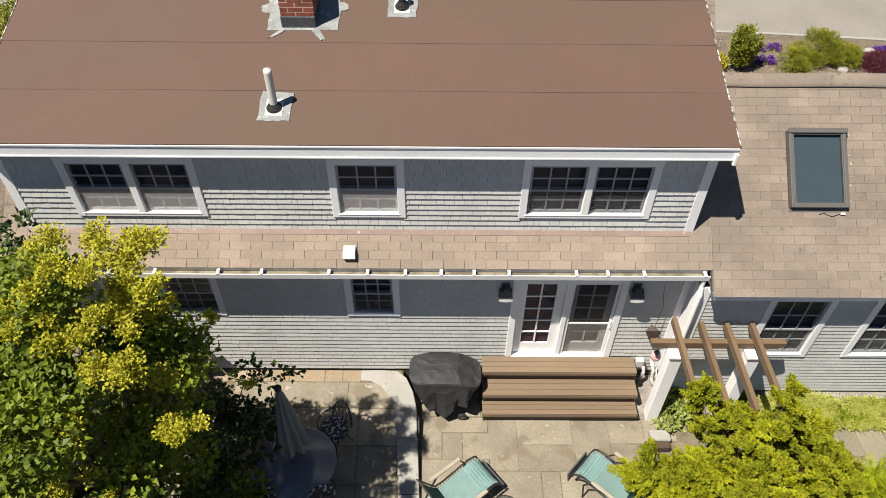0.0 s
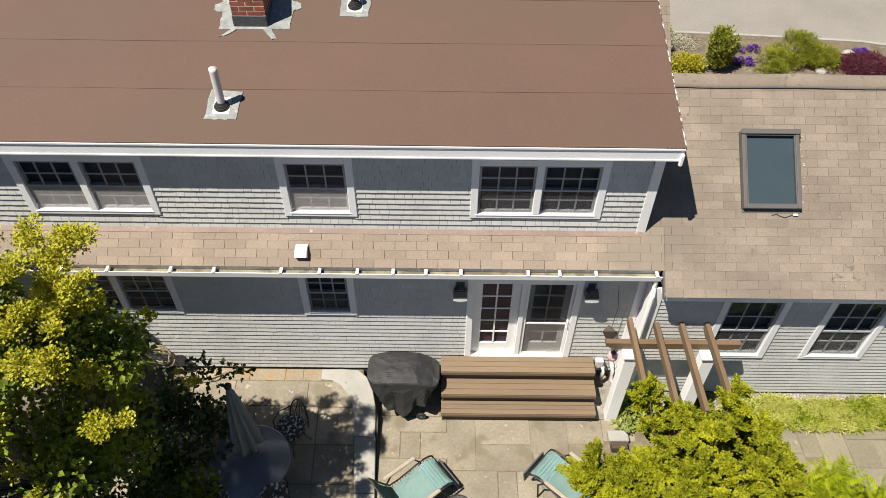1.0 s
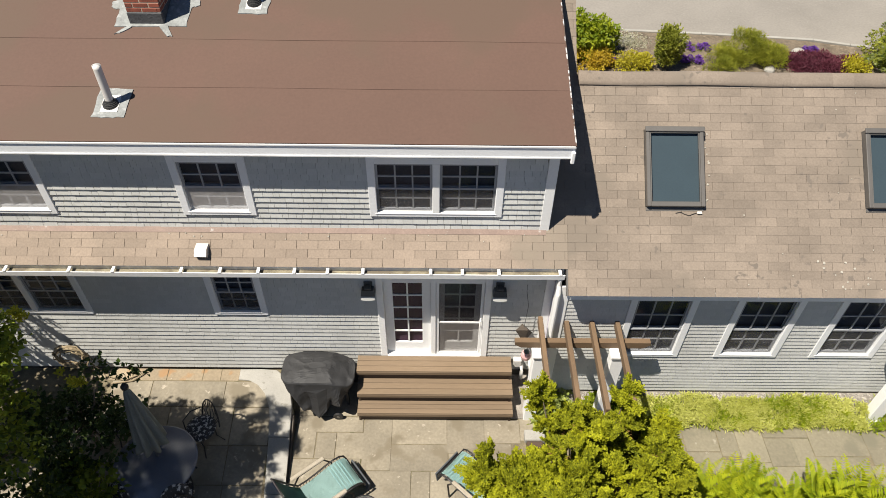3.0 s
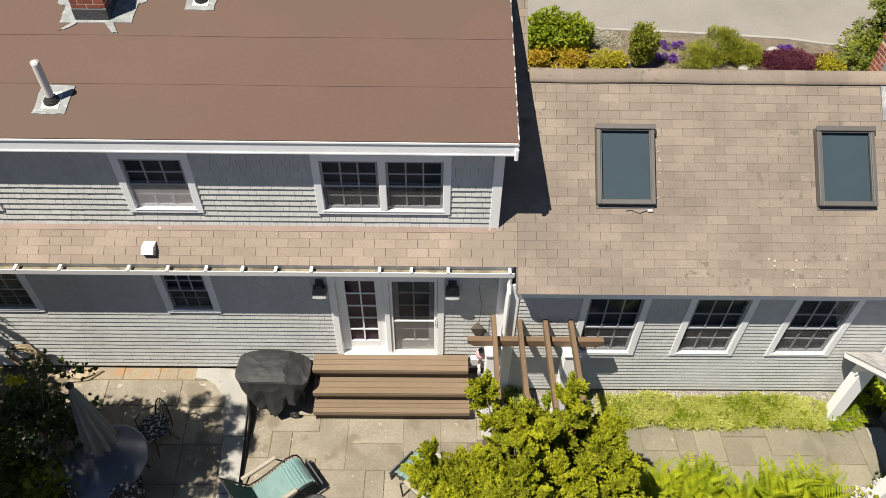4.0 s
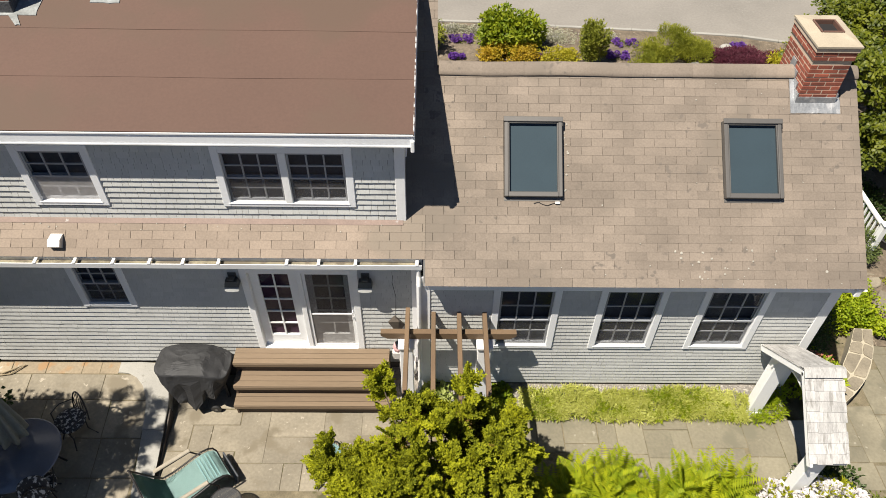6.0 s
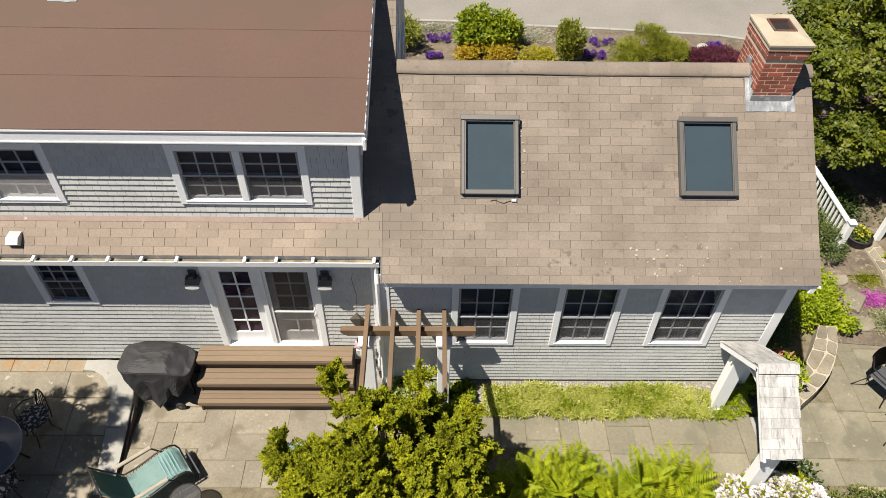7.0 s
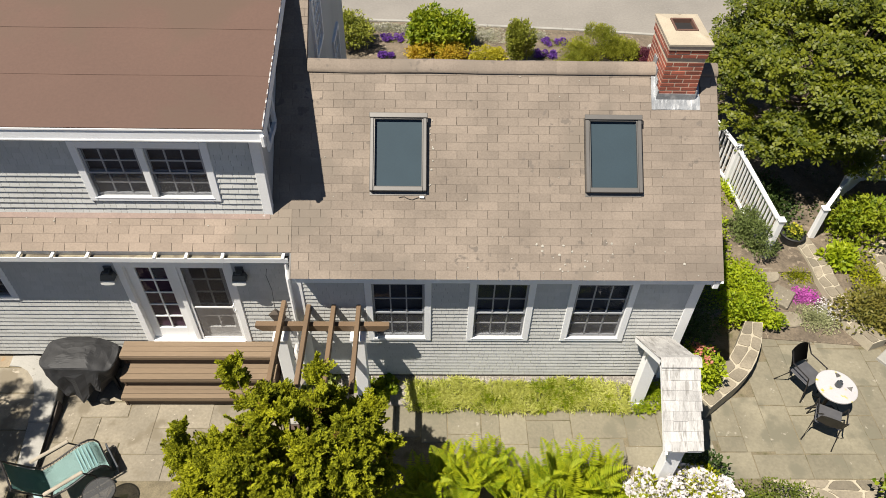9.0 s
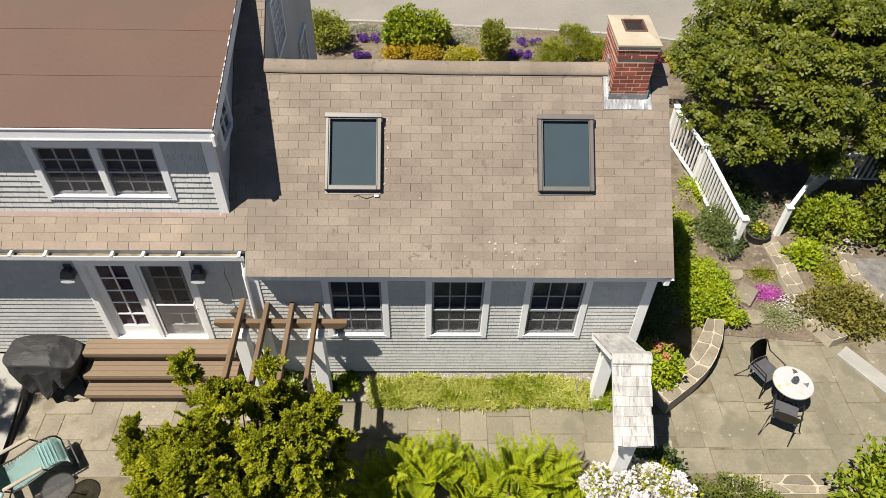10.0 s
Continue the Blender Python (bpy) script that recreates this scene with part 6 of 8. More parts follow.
umb = thing("patio_umbrella", (-1.95, 5.14, TZ), "closed grey-green patio umbrella leaning over the table", "umbrella")
tip = Vector((-0.07, 0.30, 2.26))
foot = Vector((0.04, 0.0, 0.0))
bm = bmesh.new()
tube(bm, [foot, tip + Vector((0, 0.02, 0.05))], 0.02, 10)
part("pole", bm, M_ALU, umb, own=True)
bm = bmesh.new()
rows = []
axis = (tip - foot).normalized()
side_v = axis.cross(Vector((0, 1, 0))).normalized()
other = axis.cross(side_v)
for f, r in ((1.0, 0.02), (0.97, 0.05), (0.90, 0.075), (0.78, 0.11), (0.64, 0.15), (0.53, 0.185), (0.46, 0.20), (0.455, 0.14)):
    c = foot + (tip - foot) * f
    rows.append([bm.verts.new(c + (r * (1 + 0.28 * math.cos(8 * a + 0.7 * math.sin(f * 9)) * min(1, (1.03 - f) * 5))) * (math.cos(a) * side_v + math.sin(a) * other)) for a in (k * math.tau / 64 for k in range(64))])
for a, b in zip(rows, rows[1:]):
    for k in range(64):
        bm.faces.new((a[k], b[k], b[(k + 1) % 64], a[(k + 1) % 64]))
part("canopy", bm, shade("grey_green_canvas", (0.15, 0.16, 0.14), 0.85, 0.12, 5, 70, 0.3, 0.003), umb, "folded grey-green canvas", own=True, smooth=True)
bm = bmesh.new()
lathe(bm, [(0.02, 0.0), (0.05, 0.01), (0.055, 0.05), (0.03, 0.09), (0.01, 0.1)], tuple(tip), 12)
part("finial", bm, M_RUBBER, umb, own=True)


M_FLORAL = shade("leaf_patterned_cloth", (0.022, 0.022, 0.023), 0.85, 0.1, 5, 40, stain=(0.42, 0.41, 0.39), stain_at=0.50, stain_scale=22, stretch=(1, 1, 0.5))


def iron_chair(at, turn, padded=False):
    """An ornate iron garden chair: round pierced seat, hooped back with scrolls. It faces its own +x."""
    ch = thing("iron_chair", at, "black wrought-iron garden chair with a scrolled hoop back", "chair", "chairs round the dining table", turn=turn)
    bm = bmesh.new()
    for r in (0.20, 0.14, 0.08):
        tube(bm, [(r * math.cos(k * math.tau / 20), r * math.sin(k * math.tau / 20), 0.44) for k in range(21)], 0.009, 5)
    for k in range(12):
        a = k * math.tau / 12
        tube(bm, [(0.03 * math.cos(a), 0.03 * math.sin(a), 0.44), (0.11 * math.cos(a + 0.2), 0.11 * math.sin(a + 0.2), 0.447), (0.20 * math.cos(a), 0.20 * math.sin(a), 0.44)], 0.007, 4)
    part("seat", bm, M_IRON, ch, own=True)
    bm = bmesh.new()
    lathe(bm, [(0.20, 0.452), (0.235, 0.465), (0.235, 0.495), (0.19, 0.515)], sides=24)
    part("cushion", bm, M_FLORAL, ch, "black and white leaf-patterned cushion", own=True)
    hoop = [(-0.19 - 0.10 * math.sin(t), 0.20 * math.cos(t), 0.44 + 0.46 * math.sin(t)) for t in (k * math.pi / 16 for k in range(17))]
    bm = bmesh.new()
    tube(bm, hoop, 0.012, 6)
    part("back_hoop", bm, M_IRON, ch, own=True)
    for s in (-0.12, -0.06, 0.0, 0.06, 0.12):
        bm = bmesh.new()
        tube(bm, [(-0.19, s * 0.6, 0.45), (-0.23, s * 1.4, 0.62), (-0.26, s * 0.8, 0.76), (-0.285, s * 0.9, 0.90 - abs(s) * 0.5)], 0.007, 5)
        part("back_scroll", bm, M_IRON, ch, own=True)
    if padded:
        bm = bmesh.new()
        lathe(bm, [(0.17, -0.03), (0.21, -0.015), (0.21, 0.015), (0.17, 0.03)], sides=24)
        bmesh.ops.transform(bm, matrix=pose(-0.22, 0, 0.80, 0, -70, 0), verts=bm.verts)
        part("back_cushion", bm, M_FLORAL, ch, "black and white leaf-patterned cushion", own=True)
    for sx, sy in ((1, 1), (1, -1), (-1, 1), (-1, -1)):
        bm = bmesh.new()
        tube(bm, [(0.15 * sx, 0.13 * sy, 0.44), (0.13 * sx, 0.12 * sy, 0.2), (0.20 * sx, 0.18 * sy, 0.0)], 0.011, 6)
        part("leg", bm, M_IRON, ch, own=True)
    for s in (-1, 1):
        bm = bmesh.new()
        tube(bm, [(-0.22, 0.2 * s, 0.62), (-0.05, 0.25 * s, 0.66), (0.12, 0.24 * s, 0.62), (0.15, 0.2 * s, 0.44)], 0.010, 6)
        part("arm", bm, M_IRON, ch, own=True)
    return ch


one = iron_chair((-1.46, 5.80, left_z(0, 5.80)), -125)
copy_thing(one, pose(-2.80, 5.90, left_z(0, 5.90), 0, 0, -45))
two = iron_chair((-2.22, 4.82, left_z(0, 4.82)), 62, True)
copy_thing(two, pose(-1.60, 4.80, left_z(0, 4.80), 0, 0, 118))

# Hose coiled on the wall.
hose = thing("garden_hose", (-3.82, 7.0, 0.9), "tan garden hose coiled on a wall hook", "hose")
bm = bmesh.new()
tube(bm, [((0.235 + 0.055 * math.sin(k * 0.37)) * math.cos(k * 0.5), -0.03 - 0.014 * (k % 6), (0.235 + 0.055 * math.sin(k * 0.37)) * math.sin(k * 0.5)) for k in range(130)], 0.0125, 6)
part("coil", bm, shade("tan_hose", (0.24, 0.19, 0.12), 0.5, 0.1), hose, own=True)
part("hook", boxed(-0.06, 0.06, -0.12, 0.09, 0.12, 0.16, bevel=0.01), M_LANTERN, hose, own=True)
bm = bmesh.new()
tube(bm, [(-3.6, 6.98, 0.70), (-3.4, 6.9, 0.42), (-3.1, 6.86, 0.34), (-2.9, 6.95, 0.36), (-2.75, 7.02, 0.37), (-2.95, 6.85, 0.34), (-3.3, 6.8, 0.33)], 0.012, 6)
part("loose_end", bm, shade("tan_hose_end", (0.24, 0.19, 0.12), 0.5, 0.1), hose)

# ---- the sunken patio's table ----
bist = thing("bistro_table", (13.26, 6.55, -0.47), "round bistro table with a white and yellow patterned cloth top", "table")
M_CLOTH = shade("white_yellow_cloth", (0.37, 0.355, 0.36), 0.7, 0.05, 3, 40, stain=(0.36, 0.32, 0.03), stain_at=0.56, stain_scale=7)
bm = bmesh.new()
lathe(bm, [(0.335, 0.70), (0.348, 0.71), (0.348, 0.735), (0.335, 0.742)], sides=40)
part("tabletop", bm, M_CLOTH, bist, own=True)
bm = bmesh.new()
tube(bm, [(0, 0, 0.70), (0, 0, 0.05)], 0.03, 10)
part("column", bm, M_IRON, bist, own=True)
for k in range(4):
    a = k * math.tau / 4
    bm = bmesh.new()
    tube(bm, [(0, 0, 0.12), (0.18 * math.cos(a), 0.18 * math.sin(a), 0.10), (0.27 * math.cos(a), 0.27 * math.sin(a), 0.0)], 0.014, 6)
    part("foot", bm, M_IRON, bist, own=True)
pot = thing("glass_lantern", (13.28, 6.56, 0.272), "small dark glass lantern on the bistro table", "lantern")
bm = bmesh.new()
lathe(bm, [(0.05, 0.0), (0.06, 0.01), (0.055, 0.09), (0.03, 0.11), (0.028, 0.14)], sides=16)
part("jar", bm, glass_shade("dark_jar", (0.04, 0.045, 0.05)), pot, own=True)
for x, y, a in ((13.36, 6.78, 20), (13.48, 6.50, -60)):
    nap = thing("folded_napkin", (x, y, 0.272), "folded dark-edged napkin on the bistro table", "napkin", "napkins")
    bm = bmesh.new()
    v = [bm.verts.new(p) for p in ((-0.05, -0.04, 0.0), (0.05, -0.04, 0.0), (0.0, 0.06, 0.0), (0.0, 0.0, 0.05))]
    for q in ((0, 1, 3), (1, 2, 3), (2, 0, 3), (0, 2, 1)):
        bm.faces.new([v[k] for k in q])
    bmesh.ops.rotate(bm, verts=bm.verts, cent=(0, 0, 0), matrix=Matrix.Rotation(radians(a), 3, "Z"))
    part("cloth", bm, M_ALU, nap, own=True)


def mesh_chair(at, turn):
    """A black metal-mesh bistro chair that faces its own +x."""
    ch = thing("bistro_chair", at, "black metal-mesh bistro chair", "chair", "chairs round the bistro table", turn=turn)
    bm = bmesh.new()
    box(bm, -0.20, 0.21, -0.21, 0.21, 0.435, 0.447, 0.004)
    part("seat", bm, M_MESHSEAT, ch, own=True)
    bm = bmesh.new()
    rows = [[bm.verts.new((-0.21 - 0.14 * f - 0.03 * (1 - (w / 0.21) ** 2), w, 0.50 + 0.40 * f - (0.06 * (w / 0.21) ** 2 if f == 1 else 0))) for w in np.linspace(-0.21, 0.21, 9)] for f in (0, 0.33, 0.66, 1)]
    for r0, r1 in zip(rows, rows[1:]):
        for k in range(8):
            bm.faces.new((r0[k], r0[k + 1], r1[k + 1], r1[k]))
    bmesh.ops.solidify(bm, geom=list(bm.faces), thickness=0.012)
    part("backrest", bm, M_IRON, ch, own=True)
    for s in (-1, 1):
        bm = bmesh.new()
        tube(bm, [(0.26, 0.23 * s, 0.0), (0.20, 0.22 * s, 0.44), (0.16, 0.24 * s, 0.64), (-0.20, 0.23 * s, 0.66), (-0.33, 0.20 * s, 0.86)], 0.013, 6)
        part("front_leg", bm, M_IRON, ch, own=True)
        bm = bmesh.new()
        tube(bm, [(-0.20, 0.22 * s, 0.48), (-0.18, 0.22 * s, 0.40), (-0.34, 0.25 * s, 0.0)], 0.013, 6)
        part("back_leg", bm, M_IRON, ch, own=True)
    return ch


M_MESHSEAT = shade("grey_mesh_seat", (0.06, 0.06, 0.065), 0.6, 0.15, 8, 120)
one = mesh_chair((13.02, 7.02, -0.47), -62)
copy_thing(one, pose(13.06, 6.12, -0.47, 0, 0, 62))


# ---- white fences ----
def picket_rail(pts, z_top, z_low, label, half=0.06):
    """A white railing between posts at the points, with square balusters."""
    f = thing("fence", (*pts[0], z_low[0]), label, "fence")
    for i, (x, y) in enumerate(pts):
        p = part("post", boxed(x - half, x + half, y - half, y + half, z_low[i] - 0.3, z_top[i] + 0.06, bevel=0.006), M_WHITE, f)
        part("post_cap", boxed(x - half - 0.02, x + half + 0.02, y - half - 0.02, y + half + 0.02, z_top[i] + 0.06, z_top[i] + 0.10, bevel=0.012), M_WHITE, p)
    for i in range(len(pts) - 1):
        a, b = Vector((*pts[i], z_top[i])), Vector((*pts[i + 1], z_top[i + 1]))
        c, d = Vector((*pts[i], z_low[i] + 0.08)), Vector((*pts[i + 1], z_low[i + 1] + 0.08))
        for p, q, w, h in ((a, b, 0.09, 0.05), (c, d, 0.05, 0.07)):
            bm = bmesh.new()
            bar(bm, p, q, w, h, 0.006)
            part("rail", bm, M_WHITE, f)
        n = int((b - a).length / 0.125)
        for k in range(1, n):
            bm = bmesh.new()
            bar(bm, c.lerp(d, k / n), a.lerp(b, k / n), 0.035, 0.035, up=(0, 1, 0.01))
            part("baluster", bm, M_WHITE, f)
    return f


picket_rail([(12.84, 13.95), (13.18, 12.5), (13.40, 10.25)], [0.98, 0.90, 0.72], [0.0, -0.12, -0.30], "white baluster railing beside the planted bank")
picket_rail([(14.66, 10.86), (15.62, 11.95), (16.62, 12.80), (18.2, 12.75)], [0.50, 0.52, 0.55, 0.55], [-0.38, -0.35, -0.30, -0.30], "white baluster fence under the trees")

# ---- plants ----
M_BARK = shade("grey_brown_bark", (0.14, 0.105, 0.078), 0.9, 0.25, 4, 30, 0.8, 0.01, stretch=(1, 1, 0.3))
L_TREE = leaf_shade("dark_green_leaf", (0.040, 0.072, 0.009), (0.25, 0.30, 0.020))
L_BLOOM = leaf_shade("yellow_blossom", (0.30, 0.29, 0.018), (0.46, 0.43, 0.050), 0.8, 0.25, 0.1)
L_MAG = leaf_shade("glossy_olive_leaf", (0.032, 0.052, 0.004), (0.165, 0.178, 0.010), 0.5, 0.3, 0.3)
L_OLIVE = leaf_shade("olive_green_leaf", (0.12, 0.145, 0.014), (0.31, 0.32, 0.038), 0.55, 0.35)
L_PINE = leaf_shade("soft_pine_needle", (0.16, 0.185, 0.018), (0.38, 0.38, 0.045), 0.65, 0.35, 0.2)
L_CYP = leaf_shade("golden_cypress", (0.085, 0.105, 0.006), (0.39, 0.395, 0.014), 0.7, 0.3, 0.2)
L_LIME = leaf_shade("lime_leaf", (0.10, 0.165, 0.008), (0.31, 0.34, 0.014), 0.55, 0.4)
L_FERN = leaf_shade("fern_green", (0.135, 0.20, 0.006), (0.36, 0.38, 0.012), 0.6, 0.4, 0.2)
L_LAV = leaf_shade("grey_blue_green_leaf", (0.075, 0.105, 0.024), (0.165, 0.20, 0.065), 0.6, 0.3, 0.2)
L_MID = leaf_shade("mid_green_leaf", (0.055, 0.085, 0.010), (0.165, 0.190, 0.020), 0.55, 0.3)
# Evergreen deep green; its darkness also stands in for shaded growth.
L_DARK = leaf_shade("deep_green_and_shade_leaf", (0.020, 0.042, 0.009), (0.064, 0.098, 0.018), 0.5, 0.3)
L_VAR = leaf_shade("variegated_blade", (0.40, 0.42, 0.06), (0.68, 0.68, 0.24), 0.6, 0.45, 0.2)
L_RED = leaf_shade("maroon_leaf", (0.075, 0.014, 0.028), (0.15, 0.035, 0.055), 0.6, 0.3)
L_GOLD = leaf_shade("golden_yellow_leaf", (0.28, 0.24, 0.014), (0.44, 0.40, 0.022), 0.6, 0.35)
L_ORANGE = leaf_shade("golden_orange_leaf", (0.34, 0.20, 0.012), (0.48, 0.38, 0.022), 0.6, 0.35)
L_BROWN = leaf_shade("dead_brown_spray", (0.15, 0.085, 0.030), (0.30, 0.175, 0.060), 0.8, 0.2, 0.1)
L_JEN = leaf_shade("bright_creeper", (0.17, 0.25, 0.008), (0.40, 0.45, 0.014), 0.55, 0.4)
L_BRONZE = leaf_shade("bronze_green_leaf", (0.10, 0.105, 0.018), (0.23, 0.195, 0.036), 0.55, 0.3)
L_WHITE = leaf_shade("white_petal", (0.52, 0.49, 0.49), (0.64, 0.61, 0.60), 0.7, 0.25, 0.2)
L_PURPLE = leaf_shade("purple_petal", (0.095, 0.032, 0.22), (0.18, 0.075, 0.34), 0.7, 0.3, 0.2)
L_PINK = leaf_shade("magenta_petal", (0.34, 0.04, 0.28), (0.50, 0.13, 0.42), 0.7, 0.3, 0.2)
L_CORAL = leaf_shade("coral_petal", (0.50, 0.16, 0.12), (0.62, 0.30, 0.22), 0.7, 0.3, 0.2)
L_PALE = leaf_shade("pale_silver_leaf", (0.26, 0.255, 0.17), (0.42, 0.41, 0.30), 0.7, 0.3, 0.2)
L_HOSTA = leaf_shade("pale_hosta_leaf", (0.20, 0.25, 0.05), (0.40, 0.44, 0.14), 0.5, 0.4, 0.3)
L_SILVER = leaf_shade("silver_green_leaf", (0.19, 0.205, 0.09), (0.34, 0.35, 0.19), 0.7, 0.25, 0.2)


def unit(v):
    return v / np.maximum(np.linalg.norm(v, axis=-1, keepdims=True), 1e-9)


def leaves_at(points, axes, length, width, fold=0.25, seed=0):
    """Folded pointed leaves at the points, along the axes."""
    r = np.random.default_rng(seed)
    n = len(points)
    axes = unit(axes)
    side = unit(np.cross(axes, unit(r.normal(size=(n, 3)) + np.array([0, 0, 1.6]))))
    up = np.cross(side, axes)
    ln = (length * r.uniform(0.65, 1.3, n))[:, None]
    wd = (width * r.uniform(0.7, 1.25, n))[:, None]
    a = points
    tip = points + axes * ln - up * ln * 0.12
    l = points + axes * ln * 0.48 + side * wd + up * wd * fold
    q = points + axes * ln * 0.48 - side * wd + up * wd * fold
    verts = np.stack([a, l, tip, q], 1).reshape(-1, 3)
    k = np.arange(n)[:, None] * 4
    faces = np.concatenate([k + [0, 1, 2], k + [0, 2, 3]], 1).reshape(-1, 3)
    return verts, faces


def clump_points(clumps, seed, shell=0.55, out=1.0, lift=0.35, wild=0.7):
    """Places and directions of leaves round clumps (x, y, z, rx, ry, rz, count)."""
    r = np.random.default_rng(seed)
    pts, axs = [], []
    for x, y, z, rx, ry, rz, n in clumps:
        d = unit(r.normal(size=(int(n), 3)))
        f = r.uniform(shell, 1.0, (int(n), 1)) * r.uniform(0.85, 1.12, (int(n), 1))
        pts.append(np.array([x, y, z]) + d * f * np.array([rx, ry, rz]))
        axs.append(d * out + np.array([0, 0, lift]) + r.normal(size=(int(n), 3)) * wild)
    return np.concatenate(pts), np.concatenate(axs)


def foliage(name, clumps, material, parent, length, width, seed, label="", kind="", **more):
    p, a = clump_points(clumps, seed, **more)
    v, f = leaves_at(p, a, length, width, seed=seed + 1)
    return raw(name, v, f, material, parent, label, kind=kind)


def whorls(name, clumps, material, parent, length, width, seed, per=7, label=""):
    """Rounded leaves in whorls at the twig ends of clumps (x, y, z, rx, ry, rz, count)."""
    r = np.random.default_rng(seed)
    P, A, U = [], [], []
    for x, y, z, rx, ry, rz, n in clumps:
        m = max(3, int(n / per))
        d = unit(r.normal(size=(m, 3)) + np.array([0, -0.15, 0.45]))
        c = np.array([x, y, z]) + d * r.uniform(0.55, 1.1, (m, 1)) * np.array([rx, ry, rz])
        axis = unit(d * 0.7 + np.array([0, -0.1, 0.75]) + r.normal(size=(m, 3)) * 0.25)
        s = unit(np.cross(axis, np.array([0.3, 0.9, 0.1])))
        q = np.cross(axis, s)
        turn = r.uniform(0, math.tau, m)
        for k in range(per):
            a = (turn + k * math.tau / per + r.normal(size=m) * 0.2)[:, None]
            out = np.cos(a) * s + np.sin(a) * q
            P.append(c + out * 0.012), A.append(unit(out + axis * r.uniform(0.15, 0.75, (m, 1)))), U.append(axis)
    P, A, U = np.concatenate(P), np.concatenate(A), np.concatenate(U)
    side = unit(np.cross(A, U))
    up = np.cross(side, A)
    ln = (length * r.uniform(0.7, 1.25, len(P)))[:, None]
    wd = (width * r.uniform(0.8, 1.2, len(P)))[:, None]
    at = lambda f, w, h: P + A * ln * f + side * wd * w + up * ln * h
    v = np.stack([P, at(0.38, 0.55, 0.03), at(0.38, -0.55, 0.03), at(0.76, 1.0, 0.0), at(0.76, -1.0, 0.0), at(1.0, 0.0, -0.10)], 1).reshape(-1, 3)
    k = np.arange(len(P))[:, None] * 6
    f = np.concatenate([k + q for q in ([0, 2, 1], [1, 2, 4], [1, 4, 3], [3, 4, 5])], 1).reshape(-1, 3)
    return raw(name, v, f, material, parent, label)


def scatter_clumps(centre, radii, n, size, count, seed, low=-0.5, squash=0.7, shell=0.6):
    """Clumps spread over a rounded crown."""
    r = random.Random(seed)
    out = []
    while len(out) < n:
        d = Vector((r.gauss(0, 1), r.gauss(0, 1), r.gauss(0, 1))).normalized()
        if d.z < low:
            continue
        f = r.uniform(shell, 1.0)
        s = size * r.uniform(0.65, 1.35)
        out.append((centre[0] + d.x * f * radii[0], centre[1] + d.y * f * radii[1], centre[2] + d.z * f * radii[2], s, s, s * squash, count * (s / size) ** 2))
    return out


def limbs(tree, base, fork, clumps, r0, every=3, seed=0):
    """A tapered trunk and limbs that reach into the crown."""
    base, fork = Vector(base), Vector(fork)
    bm = bmesh.new()
    tube(bm, [base, base.lerp(fork, 0.5) + Vector((r0 * 0.4, -r0 * 0.3, 0)), fork], [r0, r0 * 0.8, r0 * 0.65], 10)
    part("trunk", bm, M_BARK, tree)
    bm = bmesh.new()
    for c in clumps[::every]:
        e = Vector(c[:3])
        mid = fork.lerp(e, 0.5) + Vector((0, 0, -0.12 * (e - fork).length))
        tube(bm, [fork, mid, e], [r0 * 0.42, r0 * 0.25, r0 * 0.08], 6, False)
    part("limb", bm, M_BARK, tree, kind="stuff")


def shrub(name, at, radii, n, size, count, material, length, width, label, category="shrub", seed=1, stems=6, **more):
    """A rounded bush: stems and a crown of clumps."""
    ob = thing(name, at, label, category)
    c = scatter_clumps((at[0], at[1], at[2] + radii[2] * 0.75), radii, n, size, count, seed, low=-0.55, **{k: more.pop(k) for k in ("squash", "shell") if k in more})
    foliage("leaves", c, material, ob, length, width, seed, **more)
    bm = bmesh.new()
    for q in c[:: max(1, len(c) // stems)]:
        tube(bm, [(at[0], at[1], at[2] - 0.05), ((at[0] + q[0]) / 2, (at[1] + q[1]) / 2, (at[2] + q[2]) / 2), q[:3]], [0.016, 0.012, 0.005], 5, False)
    part("stems", bm, M_BARK, ob)
    return ob


# Tree with yellow blossom beside the terrace.
tree = thing("blossom_tree", (-4.0, 4.0, 0), "leafy garden tree with pale yellow flower panicles", "tree")
cl = scatter_clumps((-3.75, 4.2, 4.05), (1.62, 1.55, 1.65), 112, 0.36, 230, 41, low=-0.3)
cl += scatter_clumps((-2.55, 3.6, 3.7), (0.6, 0.75, 0.8), 20, 0.30, 110, 42, low=-0.3)
# Unseen side of the crown, added to shade the lower leaves.
cl += scatter_clumps((-5.4, 2.5, 4.7), (1.0, 1.2, 1.0), 60, 0.40, 110, 44, low=-0.6)
sunward = lambda c: (c[0] + 0.42 * c[2], c[1] + 0.265 * c[2])
open_to_sun = lambda c: sunward(c)[0] + c[3] * 0.5 > -0.80 or (sunward(c)[0] > -2.4 and sunward(c)[1] + c[3] * 0.5 > 6.42)
cl = [c for c in cl if not open_to_sun(c) and not (c[1] < 3.75 and c[2] < 4.1 and c[0] > -4.6) and not (c[1] > 4.9 and c[2] < 4.7 and c[0] > -4.2) and not (c[0] > -2.75 and c[2] < 4.3)]
cl += scatter_clumps((-2.85, 4.5, 4.4), (0.5, 0.45, 0.5), 26, 0.28, 120, 48, low=-0.8) + scatter_clumps((-3.15, 4.25, 3.2), (0.6, 0.5, 0.6), 24, 0.30, 120, 49, low=-0.8)
limbs(tree, (-4.0, 4.0, -0.1), (-3.9, 4.05, 2.3), cl, 0.12, 3)
